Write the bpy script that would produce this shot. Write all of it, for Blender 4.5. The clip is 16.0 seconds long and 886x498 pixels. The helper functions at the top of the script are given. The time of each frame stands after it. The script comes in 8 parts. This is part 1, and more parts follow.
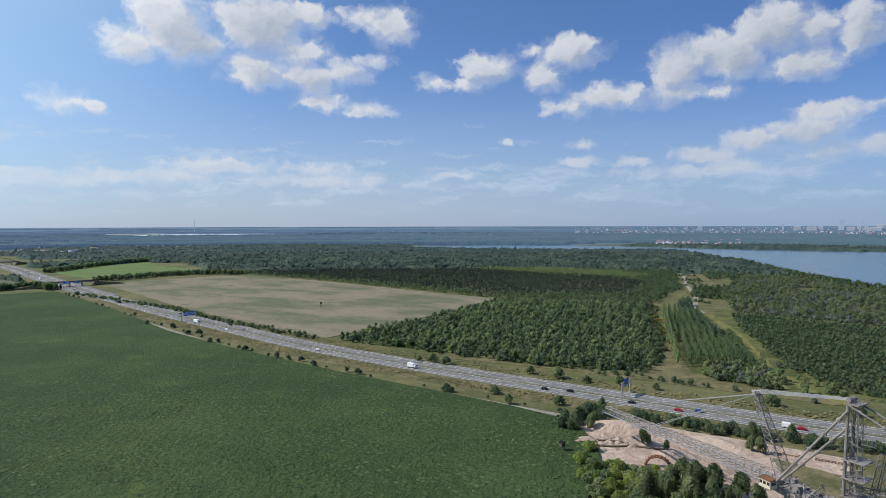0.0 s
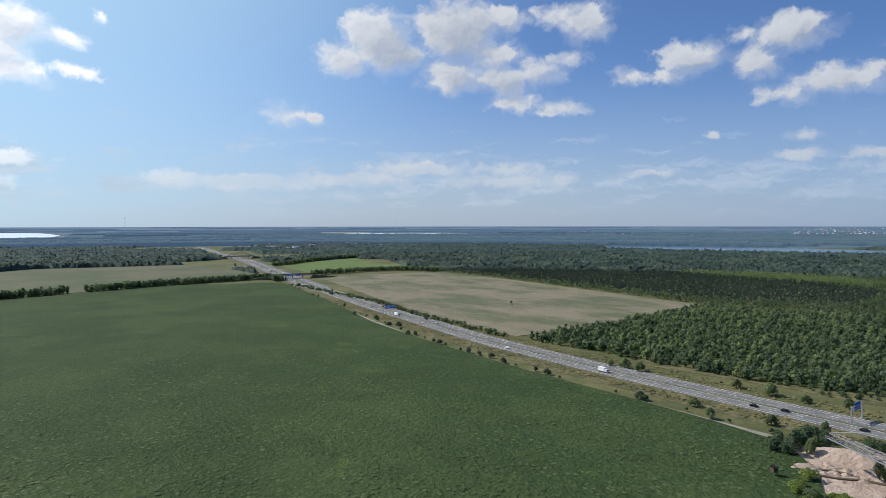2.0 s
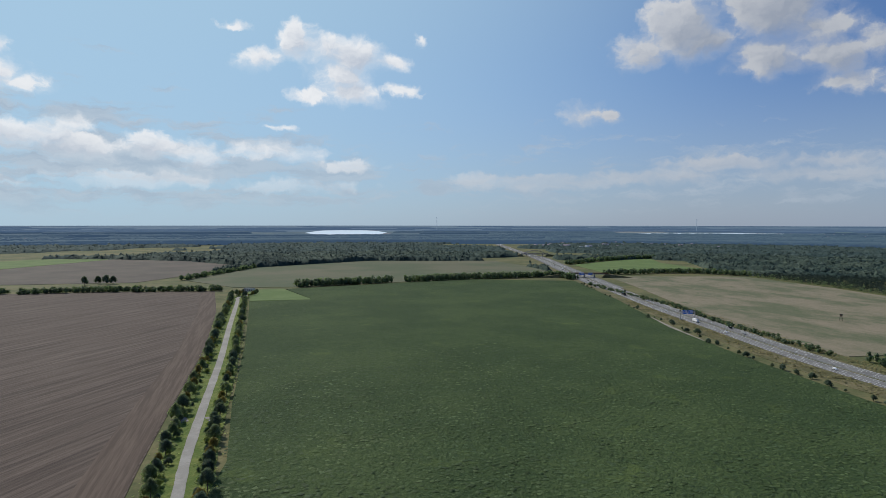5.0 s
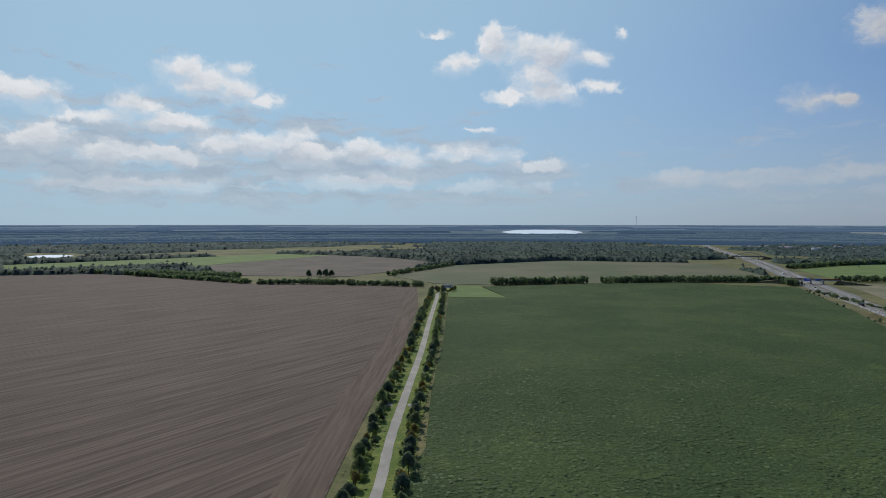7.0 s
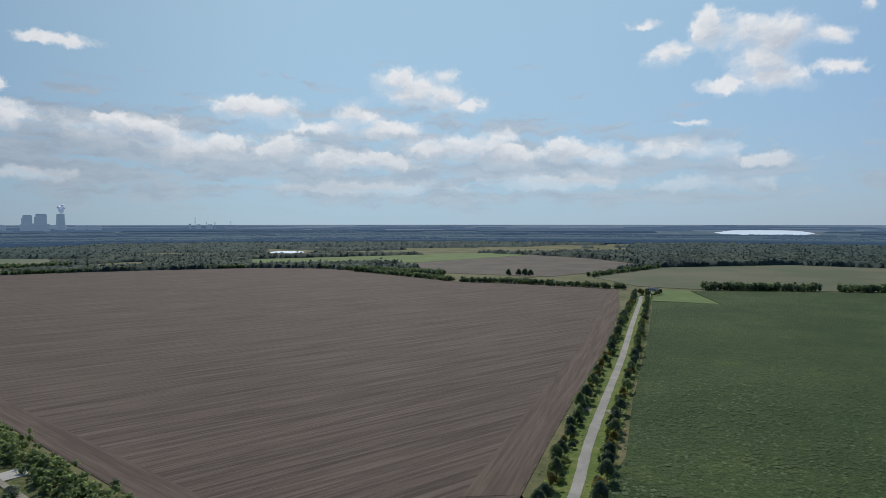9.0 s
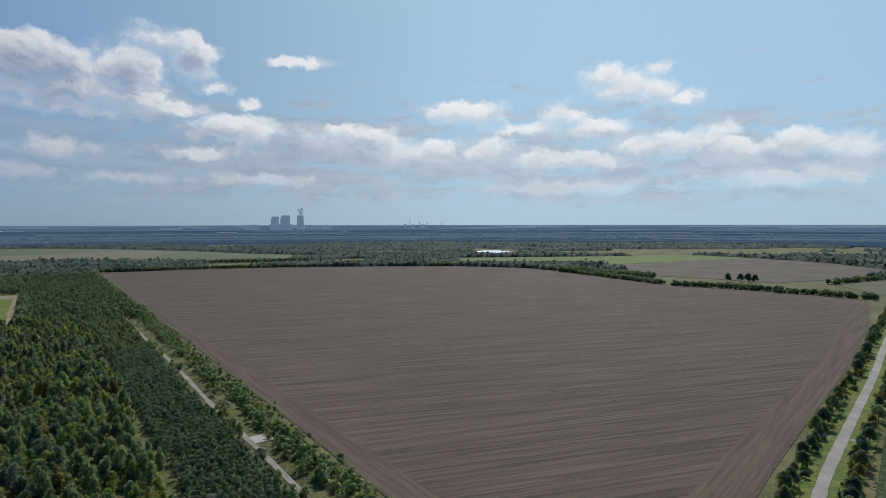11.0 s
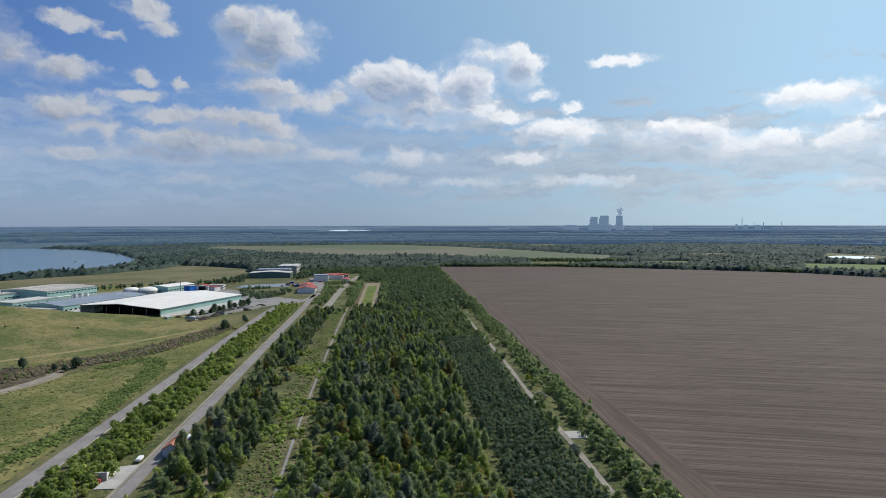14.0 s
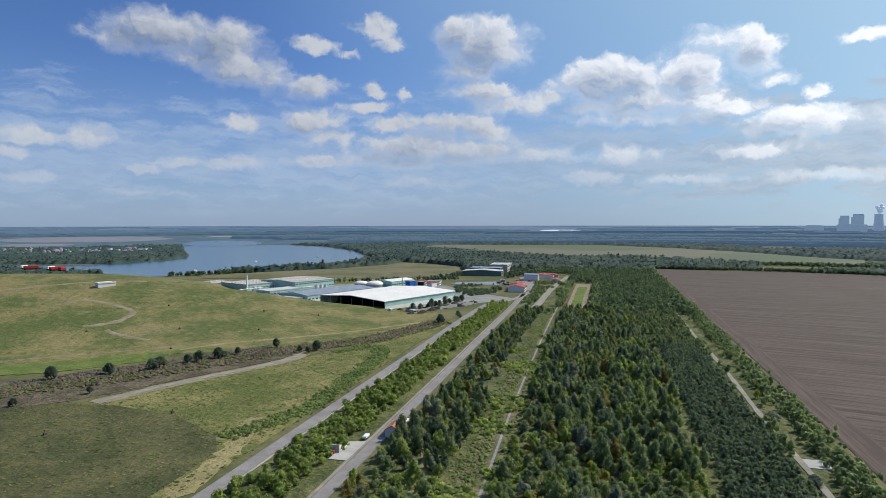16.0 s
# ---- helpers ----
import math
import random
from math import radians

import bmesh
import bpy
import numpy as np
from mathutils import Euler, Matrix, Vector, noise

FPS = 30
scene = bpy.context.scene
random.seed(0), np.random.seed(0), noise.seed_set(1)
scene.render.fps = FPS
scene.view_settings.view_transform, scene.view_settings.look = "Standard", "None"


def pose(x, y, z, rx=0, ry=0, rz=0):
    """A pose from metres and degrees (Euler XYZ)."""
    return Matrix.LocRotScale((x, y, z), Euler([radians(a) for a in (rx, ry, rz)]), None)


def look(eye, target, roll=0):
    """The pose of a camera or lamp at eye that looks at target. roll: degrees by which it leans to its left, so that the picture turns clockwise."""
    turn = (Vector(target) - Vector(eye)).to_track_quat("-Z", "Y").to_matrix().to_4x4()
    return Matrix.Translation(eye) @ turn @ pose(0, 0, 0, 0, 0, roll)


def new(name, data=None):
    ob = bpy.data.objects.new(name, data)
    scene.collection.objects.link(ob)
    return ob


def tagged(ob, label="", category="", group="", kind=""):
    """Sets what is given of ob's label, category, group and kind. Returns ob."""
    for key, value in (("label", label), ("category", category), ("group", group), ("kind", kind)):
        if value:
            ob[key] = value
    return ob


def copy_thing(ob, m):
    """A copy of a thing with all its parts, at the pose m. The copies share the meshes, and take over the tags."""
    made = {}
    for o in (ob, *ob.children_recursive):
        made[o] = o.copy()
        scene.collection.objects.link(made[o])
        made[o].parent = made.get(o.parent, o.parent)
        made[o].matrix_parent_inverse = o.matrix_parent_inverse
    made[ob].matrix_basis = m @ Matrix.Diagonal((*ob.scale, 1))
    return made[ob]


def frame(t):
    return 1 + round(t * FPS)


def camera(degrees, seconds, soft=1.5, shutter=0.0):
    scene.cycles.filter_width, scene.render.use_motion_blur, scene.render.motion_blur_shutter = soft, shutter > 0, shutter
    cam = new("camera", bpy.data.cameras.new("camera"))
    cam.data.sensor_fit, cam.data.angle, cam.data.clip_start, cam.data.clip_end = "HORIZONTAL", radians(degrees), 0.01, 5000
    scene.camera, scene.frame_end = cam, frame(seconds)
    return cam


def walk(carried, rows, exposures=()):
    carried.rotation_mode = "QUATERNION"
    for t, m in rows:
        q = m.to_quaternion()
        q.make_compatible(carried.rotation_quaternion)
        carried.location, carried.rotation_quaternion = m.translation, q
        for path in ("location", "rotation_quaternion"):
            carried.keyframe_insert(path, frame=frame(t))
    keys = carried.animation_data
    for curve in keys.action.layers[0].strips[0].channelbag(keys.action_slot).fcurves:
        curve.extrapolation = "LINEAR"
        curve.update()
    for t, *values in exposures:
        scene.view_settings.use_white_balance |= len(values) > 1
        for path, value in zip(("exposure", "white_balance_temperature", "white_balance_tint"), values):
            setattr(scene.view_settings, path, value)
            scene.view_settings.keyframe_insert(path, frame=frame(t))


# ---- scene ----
# The camera hovers 100 m over the plain and turns where it is.
cam = camera(70.8, 16.0, soft=0.55)
EYE = 100.0
ROWS = [
    (0.0, 0.00, -2.28, 0.14), (0.5, 4.34, -2.28, 0.12), (1.0, 8.68, -2.28, 0.10), (1.5, 13.04, -2.28, 0.08),
    (2.0, 17.41, -2.28, 0.06), (2.5, 21.84, -2.29, 0.03), (3.0, 26.25, -2.29, 0.00), (3.5, 30.66, -2.29, -0.03),
    (4.0, 35.05, -2.32, -0.06), (4.5, 39.44, -2.34, -0.06), (5.0, 43.85, -2.36, -0.05), (5.5, 48.28, -2.38, -0.05),
    (6.0, 52.72, -2.40, -0.04), (6.5, 57.17, -2.42, -0.04), (7.0, 61.63, -2.43, -0.04), (7.5, 66.15, -2.44, -0.03),
    (8.0, 70.72, -2.45, -0.03), (8.5, 75.26, -2.45, -0.01), (9.0, 79.82, -2.44, 0.01), (9.5, 84.42, -2.44, 0.04),
    (10.0, 89.05, -2.43, 0.06), (10.5, 93.70, -2.43, 0.08), (11.0, 98.45, -2.42, 0.08), (11.5, 103.20, -2.41, 0.08),
    (12.0, 107.96, -2.39, 0.08), (12.5, 112.75, -2.36, 0.08), (13.0, 117.55, -2.36, 0.08), (13.5, 122.33, -2.36, 0.08),
    (14.0, 127.10, -2.36, 0.08), (14.5, 131.90, -2.35, 0.08), (15.0, 136.67, -2.35, 0.08), (15.5, 141.46, -2.35, 0.08),
    (16.0, 146.25, -2.35, 0.08),
]
EXPOSURES = [(0.0, 0.2), (2.0, 0.14), (3.5, 0.0), (5.0, -0.24), (7.0, -0.36), (11.0, -0.24), (12.5, -0.17), (13.5, -0.06), (16.0, 0.15)]
walk(cam, [(t, pose(0, 0, EYE, 90 + pitch, roll, yaw)) for t, yaw, pitch, roll in ROWS], EXPOSURES)

# ---- sun, sky and clouds ----
SUN_AZ, SUN_EL = 86.0, 42.0  # degrees to the left of the first view, and up


def bearing(az, d=1.0):
    a = radians(az)
    return Vector((-math.sin(a) * d, math.cos(a) * d, 0.0))


sun_data = bpy.data.lights.new("sun", "SUN")
sun_data.energy, sun_data.angle, sun_data.color = 4.3, radians(0.53), (1.0, 0.95, 0.87)
sun = new("sun", sun_data)
sun_way = bearing(SUN_AZ) * math.cos(radians(SUN_EL)) + Vector((0, 0, math.sin(radians(SUN_EL))))
sun.matrix_world = look(sun_way * 500, (0, 0, 0))

# clouds: bearing, height, half width and half height in degrees
CLOUDS = []
CLOUDS += [  # first view, upper
    (26.2, 14.6, 2.5, 1.28), (23.4, 16.2, 3.2, 2.48), (21.5, 14.9, 2.3, 1.46), (16.1, 17.0, 3.9, 2.58), (16.7, 13.4, 2.7, 1.52), (12.1, 18.0, 1.7, 0.98), (12.8, 15.0, 2.4, 1.29),
    (12.0, 12.7, 2.2, 1.42), (11.4, 10.9, 2.0, 0.68), (8.8, 13.3, 2.0, 1.14), (6.1, 14.4, 1.9, 0.52), (7.3, 18.1, 1.9, 0.72), (4.6, 17.4, 2.2, 1.65), (30.9, 9.6, 1.7, 0.81),
    (29.1, 9.4, 0.9, 0.35), (6.5, 10.2, 1.9, 0.54), (7.8, 9.8, 1.0, 0.34), (0.7, 12.5, 1.2, 0.73), (-4.0, 13.7, 2.8, 1.29), (-1.9, 12.5, 1.4, 0.58),
]
CLOUDS += [  # first view, far side
    (-8.2, 15.2, 1.0, 0.42), (-11.5, 14.9, 2.6, 1.44), (-9.2, 13.1, 1.7, 1.19), (-11.0, 10.2, 2.2, 0.73), (-14.9, 11.1, 2.9, 1.04), (-20.5, 13.1, 2.6, 1.99), (-22.7, 14.4, 1.9, 1.32),
    (-20.7, 11.1, 3.1, 0.83), (-24.8, 13.5, 2.6, 1.66), (-27.7, 15.4, 2.5, 2.00), (-30.4, 15.1, 1.7, 1.55), (-29.7, 12.3, 3.1, 1.18), (-33.7, 14.5, 2.1, 1.90), (-32.6, 8.8, 2.9, 0.72),
    (-30.2, 7.3, 3.3, 1.05), (-26.2, 6.8, 2.3, 0.91), (-22.6, 5.8, 2.9, 0.71), (-16.6, 5.4, 1.5, 0.44), (-32.1, 5.8, 4.1, 0.95),
]
CLOUDS += [  # first view, low
    (34.2, 3.9, 2.5, 0.55), (28.6, 4.2, 1.6, 0.32), (19.6, 5.0, 4.6, 0.58), (23.6, 4.0, 4.3, 0.56), (11.9, 5.0, 2.8, 0.55), (12.4, 3.9, 5.9, 0.55), (-1.3, 4.4, 2.3, 0.31),
    (-22.8, 4.5, 6.6, 0.61), (-12.5, 5.5, 2.0, 0.45), (-12.6, 7.0, 1.0, 0.30), (-6.2, 7.4, 0.6, 0.30),
]
CLOUDS += [  # towards the sun
    (59.8, 14.2, 2.0, 0.83), (57.0, 15.7, 1.6, 1.51), (54.4, 15.2, 2.6, 1.34), (51.9, 14.6, 2.2, 1.68), (52.8, 13.0, 2.4, 1.25), (48.5, 14.1, 1.6, 0.59), (52.2, 11.6, 2.6, 0.91),
    (55.4, 11.4, 1.7, 0.62), (47.8, 11.9, 1.8, 0.51), (45.9, 16.2, 0.5, 0.50), (64.5, 5.5, 1.8, 0.85), (59.2, 6.4, 3.8, 0.67), (52.7, 5.2, 2.3, 0.52), (58.8, 8.4, 0.6, 0.18),
    (40.1, 4.0, 2.5, 0.51), (34.5, 3.7, 3.6, 0.46),
]
CLOUDS += [  # beside the sun
    (83.7, 12.8, 1.9, 0.90), (82.4, 11.7, 2.6, 1.23), (79.6, 11.2, 2.4, 1.12), (78.0, 10.5, 1.7, 0.62), (79.7, 12.9, 1.1, 0.60), (95.4, 9.8, 2.1, 0.99), (87.5, 9.7, 2.0, 0.98),
    (90.9, 8.4, 2.4, 0.48), (85.2, 8.4, 2.5, 0.83), (94.4, 6.4, 2.6, 1.11), (90.2, 5.5, 2.3, 0.98), (87.3, 5.7, 2.4, 0.83), (84.3, 5.4, 1.9, 0.66), (80.6, 6.7, 2.7, 0.96),
    (76.9, 6.7, 3.7, 1.22), (73.9, 7.7, 1.6, 0.64), (73.8, 6.1, 2.9, 0.94), (69.0, 6.4, 2.7, 1.01), (65.9, 6.0, 2.3, 0.76), (58.7, 6.2, 3.8, 0.61), (52.6, 5.3, 1.9, 0.40),
]
CLOUDS += [  # beside the sun, low
    (87.0, 3.1, 8.0, 0.56), (69.0, 3.7, 6.1, 0.61), (57.2, 3.3, 4.6, 0.51), (35.0, 3.8, 4.5, 0.50), (58.2, 8.3, 0.7, 0.20), (62.1, 16.6, 1.0, 0.32),
]
CLOUDS += [  # over the fields
    (97.0, 9.9, 2.7, 0.89), (111.3, 13.9, 2.4, 0.36), (115.7, 10.2, 1.0, 0.55), (106.1, 7.4, 4.8, 1.28), (100.8, 6.4, 4.0, 1.21),
]
CLOUDS += [  # over the wood
    (142.2, 15.6, 3.9, 2.22), (144.5, 16.6, 2.4, 1.57), (143.4, 13.7, 2.4, 0.95), (142.2, 11.7, 2.9, 0.98), (140.1, 10.5, 3.3, 0.78), (136.6, 11.1, 1.5, 0.65), (130.9, 12.1, 5.2, 1.99),
    (128.9, 10.6, 5.3, 1.35), (132.2, 13.2, 2.8, 1.07), (124.9, 12.3, 2.9, 1.83), (122.4, 14.9, 2.6, 1.04), (120.2, 13.8, 2.0, 1.72), (124.4, 10.3, 2.9, 1.08), (129.7, 9.0, 3.9, 0.49),
    (121.9, 9.6, 2.5, 0.64), (118.4, 11.4, 1.1, 0.44), (116.0, 10.2, 0.8, 0.40), (112.6, 13.8, 1.2, 0.38), (110.2, 13.8, 1.4, 0.24),
]
CLOUDS += [  # over the wood, low
    (145.7, 9.0, 4.3, 0.88), (150.6, 8.8, 2.5, 0.71), (142.4, 8.3, 2.0, 0.73), (149.2, 6.9, 4.7, 1.12), (143.6, 6.6, 4.5, 1.00), (137.6, 6.2, 3.6, 0.72), (150.7, 5.5, 2.5, 0.55),
    (130.0, 6.0, 3.5, 0.70), (119.3, 6.0, 2.5, 0.46), (116.7, 8.1, 4.0, 1.10), (96.4, 10.1, 2.6, 0.69), (99.3, 10.1, 0.8, 0.33), (132.9, 4.0, 2.8, 0.40), (124.5, 3.6, 3.6, 0.41),
    (114.1, 3.8, 4.5, 0.41), (149.2, 3.7, 3.7, 0.44),
]
CLOUDS += [  # over the lake
    (169.7, 15.6, 5.4, 1.64), (172.9, 14.9, 2.7, 1.18), (165.2, 15.2, 3.1, 1.87), (163.8, 13.2, 3.1, 1.38), (167.4, 13.8, 2.5, 0.76), (158.5, 11.8, 2.8, 0.95), (161.4, 12.4, 1.8, 1.03),
    (153.1, 10.4, 2.4, 0.44), (157.3, 15.6, 2.4, 0.60), (154.6, 14.7, 0.9, 0.33), (152.2, 17.1, 1.7, 0.78), (150.7, 15.8, 1.2, 0.42), (152.6, 11.8, 1.0, 0.49), (149.6, 11.5, 0.5, 0.44),
    (163.9, 8.8, 2.0, 0.57), (158.1, 9.0, 2.9, 1.22), (156.6, 7.7, 1.9, 0.69),
]
CLOUDS += [  # over the lake, low
    (179.3, 6.8, 2.8, 0.72), (175.6, 7.0, 1.9, 0.71), (180.8, 5.5, 1.3, 0.42), (180.1, 3.5, 2.1, 0.34), (172.0, 4.5, 1.6, 0.28), (164.0, 5.3, 2.5, 0.58), (168.5, 5.1, 1.7, 0.33),
    (172.8, 2.6, 1.4, 0.23), (158.2, 5.5, 3.0, 0.55), (151.6, 5.8, 3.1, 0.51),
]


class Nodes:
    """Short hand for building node trees."""

    def __init__(self, tree):
        self.tree = tree
        tree.nodes.clear()

    def add(self, kind, props=None, **inputs):
        n = self.tree.nodes.new(kind)
        props = props or {}
        if "operation" in props:
            n.operation = props["operation"]
        if "use_clamp" in props:
            n.use_clamp = props["use_clamp"]
        if "data_type" in props:
            n.data_type = props["data_type"]
        if "interpolation_type" in props:
            n.interpolation_type = props["interpolation_type"]
        if "rotation_type" in props:
            n.rotation_type = props["rotation_type"]
        for k, v in inputs.items():
            key = int(k[1:]) if k[0] == "i" and k[1:].isdigit() else k.replace("_", " ")
            self.put(n.inputs[key], v)
        return n

    def put(self, socket, v):
        if isinstance(v, bpy.types.NodeSocket):
            self.tree.links.new(v, socket)
        else:
            socket.default_value = v

    def math(self, op, a, b=0.0, c=0.0, clamp=False):
        return self.add("ShaderNodeMath", {"operation": op, "use_clamp": clamp}, i0=a, i1=b, i2=c).outputs[0]

    def vec(self, op, a, b=(0, 0, 0), c=(0, 0, 0)):
        n = self.add("ShaderNodeVectorMath", {"operation": op}, i0=a, i1=b)
        if op == "MULTIPLY_ADD":
            self.put(n.inputs[2], c)
        return n.outputs["Value" if op in ("LENGTH", "DOT_PRODUCT", "DISTANCE") else "Vector"]

    def mix(self, f, a, b):
        n = self.add("ShaderNodeMix", {"data_type": "RGBA"})
        self.put(n.inputs[0], f), self.put(n.inputs[6], a), self.put(n.inputs[7], b)
        return n.outputs[2]

    def step(self, v, lo, hi):
        n = self.add("ShaderNodeMapRange", {"interpolation_type": "SMOOTHSTEP"}, Value=v)
        n.inputs["From Min"].default_value, n.inputs["From Max"].default_value = lo, hi
        return n.outputs[0]

    def noise(self, vector, scale, detail=4.0, rough=0.55):
        return self.add("ShaderNodeTexNoise", {}, Vector=vector, Scale=scale, Detail=detail, Roughness=rough).outputs[0]


def rgb(r, g, b):
    return (r, g, b, 1.0)


def make_sky():
    world = bpy.data.worlds.new("sky")
    scene.world = world
    world.use_nodes = True
    n = Nodes(world.node_tree)
    way = n.add("ShaderNodeTexCoord").outputs["Generated"]
    sky_node = n.add("ShaderNodeTexSky")
    sky_node.sky_type, sky_node.sun_disc, sky_node.altitude = "NISHITA", False, 100.0
    sky_node.sun_elevation, sky_node.sun_rotation = radians(SUN_EL), radians(-SUN_AZ)
    sky_node.air_density, sky_node.dust_density, sky_node.ozone_density = 1.0, 0.5, 3.0
    sky = n.vec("MULTIPLY", sky_node.outputs[0], (0.78, 0.96, 1.27))
    xyz = n.add("ShaderNodeSeparateXYZ", {}, Vector=way)
    x, y, z = xyz.outputs
    az = n.math("MULTIPLY", n.math("ARCTAN2", n.math("MULTIPLY", x, -1.0), y), 57.2958)
    az = n.math("ADD", n.math("MODULO", n.math("ADD", az, 420.0), 360.0), -60.0)
    el = n.math("MULTIPLY", n.math("ARCSINE", z), 57.2958)
    flat = n.add("ShaderNodeCombineXYZ", {}, X=az, Y=el).outputs[0]
    # the way towards the sun across the sky, in degrees
    lean = n.math("MINIMUM", n.math("MAXIMUM", n.math("MULTIPLY", n.math("SUBTRACT", SUN_AZ, az), 0.012), -0.75), 0.75)
    sunward = n.add("ShaderNodeCombineXYZ", {}, X=lean, Y=0.8).outputs[0]
    bend = n.add("ShaderNodeTexNoise", {}, Vector=flat, Scale=0.55, Detail=4.0, Roughness=0.6).outputs[1]
    flat = n.vec("ADD", flat, n.vec("MULTIPLY", n.vec("SUBTRACT", bend, (0.5, 0.5, 0.5)), (2.6, 1.5, 0.0)))
    flat_sun = n.vec("MULTIPLY_ADD", sunward, (1.15, 1.15, 0.0), flat)

    def billow(at):
        """Heaped cloud in degrees: soft masses with round lumps on lumps."""
        p = n.vec("MULTIPLY", at, (1.0, 1.25, 1.0))
        big = n.math("SUBTRACT", n.noise(p, 0.34, 9.0, 0.60), 0.5)
        lump = n.math("SUBTRACT", 0.40, n.add("ShaderNodeTexVoronoi", {}, Vector=p, Scale=0.8).outputs[0])
        return n.math("ADD", n.math("MULTIPLY", big, 3.3), n.math("MULTIPLY", lump, 0.55))

    def mass(at):
        """The same heaps without their fine lumps."""
        return n.math("MULTIPLY", n.math("SUBTRACT", n.noise(n.vec("MULTIPLY", at, (1.0, 1.25, 1.0)), 0.34, 3.0, 0.5), 0.5), 3.3)

    def heaps(at, least):
        """Depth inside the nearest clouds, in degrees; below 0 outside."""
        field = None
        for a, e, w, h in CLOUDS:
            if h < least:
                continue
            d = n.vec("LENGTH", n.vec("MULTIPLY_ADD", at, (1 / w, 1 / h, 0), (-a / w, -e / h, 0)))
            s = n.math("MULTIPLY_ADD", d, -(0.35 + 0.55 * h), 0.35 + 0.55 * h)
            field = s if field is None else n.add("ShaderNodeMath", {"operation": "SMOOTH_MAX"}, i0=field, i1=s, i2=0.35).outputs[0]
        return n.math("MAXIMUM", field, -1.6)

    lumps = billow(flat)
    field = heaps(flat, 0.0)
    dens = n.math("MULTIPLY_ADD", lumps, 0.62, n.math("ADD", field, 0.18))
    dens_sun = n.math("MULTIPLY_ADD", mass(flat_sun), 0.62, n.math("ADD", heaps(flat_sun, 0.8), 0.24))
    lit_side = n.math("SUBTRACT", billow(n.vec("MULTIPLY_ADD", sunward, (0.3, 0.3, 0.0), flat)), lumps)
    # crisp heaped tops, frayed lee sides and soft veils
    soft_side = n.step(n.math("SUBTRACT", dens_sun, dens), -0.5, 0.5)
    fray = n.math("ADD", 0.42, n.math("ADD", n.math("MULTIPLY", soft_side, 0.75), n.math("MULTIPLY", n.step(n.noise(flat, 0.22, 3.0, 0.5), 0.42, 0.68), 0.7)))
    cover = n.step(n.math("DIVIDE", dens, fray), -0.32, 1.0)
    near_sun = n.vec("DOT_PRODUCT", way, sun_way)
    facing = n.step(az, 84.0, 118.0)
    deep = n.step(dens_sun, -0.25, 1.6)
    crease = n.step(lit_side, -0.35, 0.75)
    shade = n.math("MULTIPLY", n.math("ADD", n.math("MULTIPLY", deep, 0.85), n.math("MULTIPLY", crease, 0.42)), n.step(dens, -0.1, 0.8), clamp=True)
    shade = n.math("MULTIPLY", shade, n.math("ADD", 0.66, n.math("MULTIPLY", facing, 0.34)), clamp=True)
    white = n.mix(shade, rgb(7.7, 8.0, 8.5), rgb(3.1, 3.8, 5.1))
    # long thin banks of far clouds over the horizon
    rows = n.vec("MULTIPLY", flat, (0.16, 0.75, 0.0))
    layer = n.noise(rows, 1.0, 7.0, 0.6)
    side = n.step(az, 40.0, 80.0)
    bank = n.math("SUBTRACT", n.math("ADD", 0.52, n.math("MULTIPLY", side, 0.16)), n.math("MULTIPLY", n.math("ABSOLUTE", n.math("SUBTRACT", el, n.math("ADD", 3.6, n.math("MULTIPLY", side, 1.8)))), 0.05))
    bank_cover = n.math("MULTIPLY", n.step(n.math("ADD", bank, n.math("MULTIPLY", n.math("SUBTRACT", layer, 0.5), 1.4)), 0.40, 0.66), n.math("ADD", 0.5, n.math("MULTIPLY", n.math("SUBTRACT", side, n.math("MULTIPLY", n.step(az, 112.0, 145.0), 1.5)), 0.2)))
    bank_shade = n.step(n.noise(n.vec("ADD", rows, (0.0, 0.22, 0.0)), 1.6, 6.0, 0.6), 0.38, 0.66)
    bank_white = n.mix(n.math("MULTIPLY", bank_shade, n.math("ADD", 0.45, n.math("MULTIPLY", side, 0.15))), rgb(6.9, 7.8, 8.9), rgb(4.3, 5.3, 6.8))
    # milky air low over the land and round the sun
    low = n.step(el, 15.0, -2.0)
    sky = n.mix(n.math("MULTIPLY", low, 0.66), sky, rgb(4.8, 5.8, 7.7))
    sky = n.mix(n.math("MULTIPLY", n.step(near_sun, 0.3, 0.95), 0.85), sky, rgb(5.9, 8.8, 10.9))
    sky = n.mix(n.math("MULTIPLY", bank_cover, n.step(el, -0.5, 3.0)), sky, bank_white)
    white = n.vec("MULTIPLY", white, n.mix(n.step(near_sun, 0.45, 0.75), rgb(1.0, 1.0, 1.0), rgb(1.62, 1.58, 1.52)))
    turned = n.math("MAXIMUM", n.step(near_sun, 0.35, -0.6), n.math("MULTIPLY", n.step(az, 95.0, 140.0), 0.75))  # the sky is deeper away from the sun
    sky = n.vec("MULTIPLY", sky, n.mix(turned, rgb(1.0, 1.0, 1.0), rgb(0.70, 0.80, 0.94)))
    white = n.vec("MULTIPLY", white, n.mix(turned, rgb(1.0, 1.0, 1.0), rgb(0.80, 0.82, 0.85)))
    sky = n.vec("MULTIPLY", sky, n.mix(n.math("SUBTRACT", n.step(az, 88.0, 120.0), n.math("MULTIPLY", n.step(az, 132.0, 160.0), 0.7)), rgb(1.0, 1.0, 1.0), rgb(0.90, 0.87, 0.84)))  # sky duller and less blue from bearing 88 on, easing past 132
    fade = n.math("MULTIPLY", n.math("MULTIPLY", cover, n.step(el, -0.5, 9.0)), 0.93)
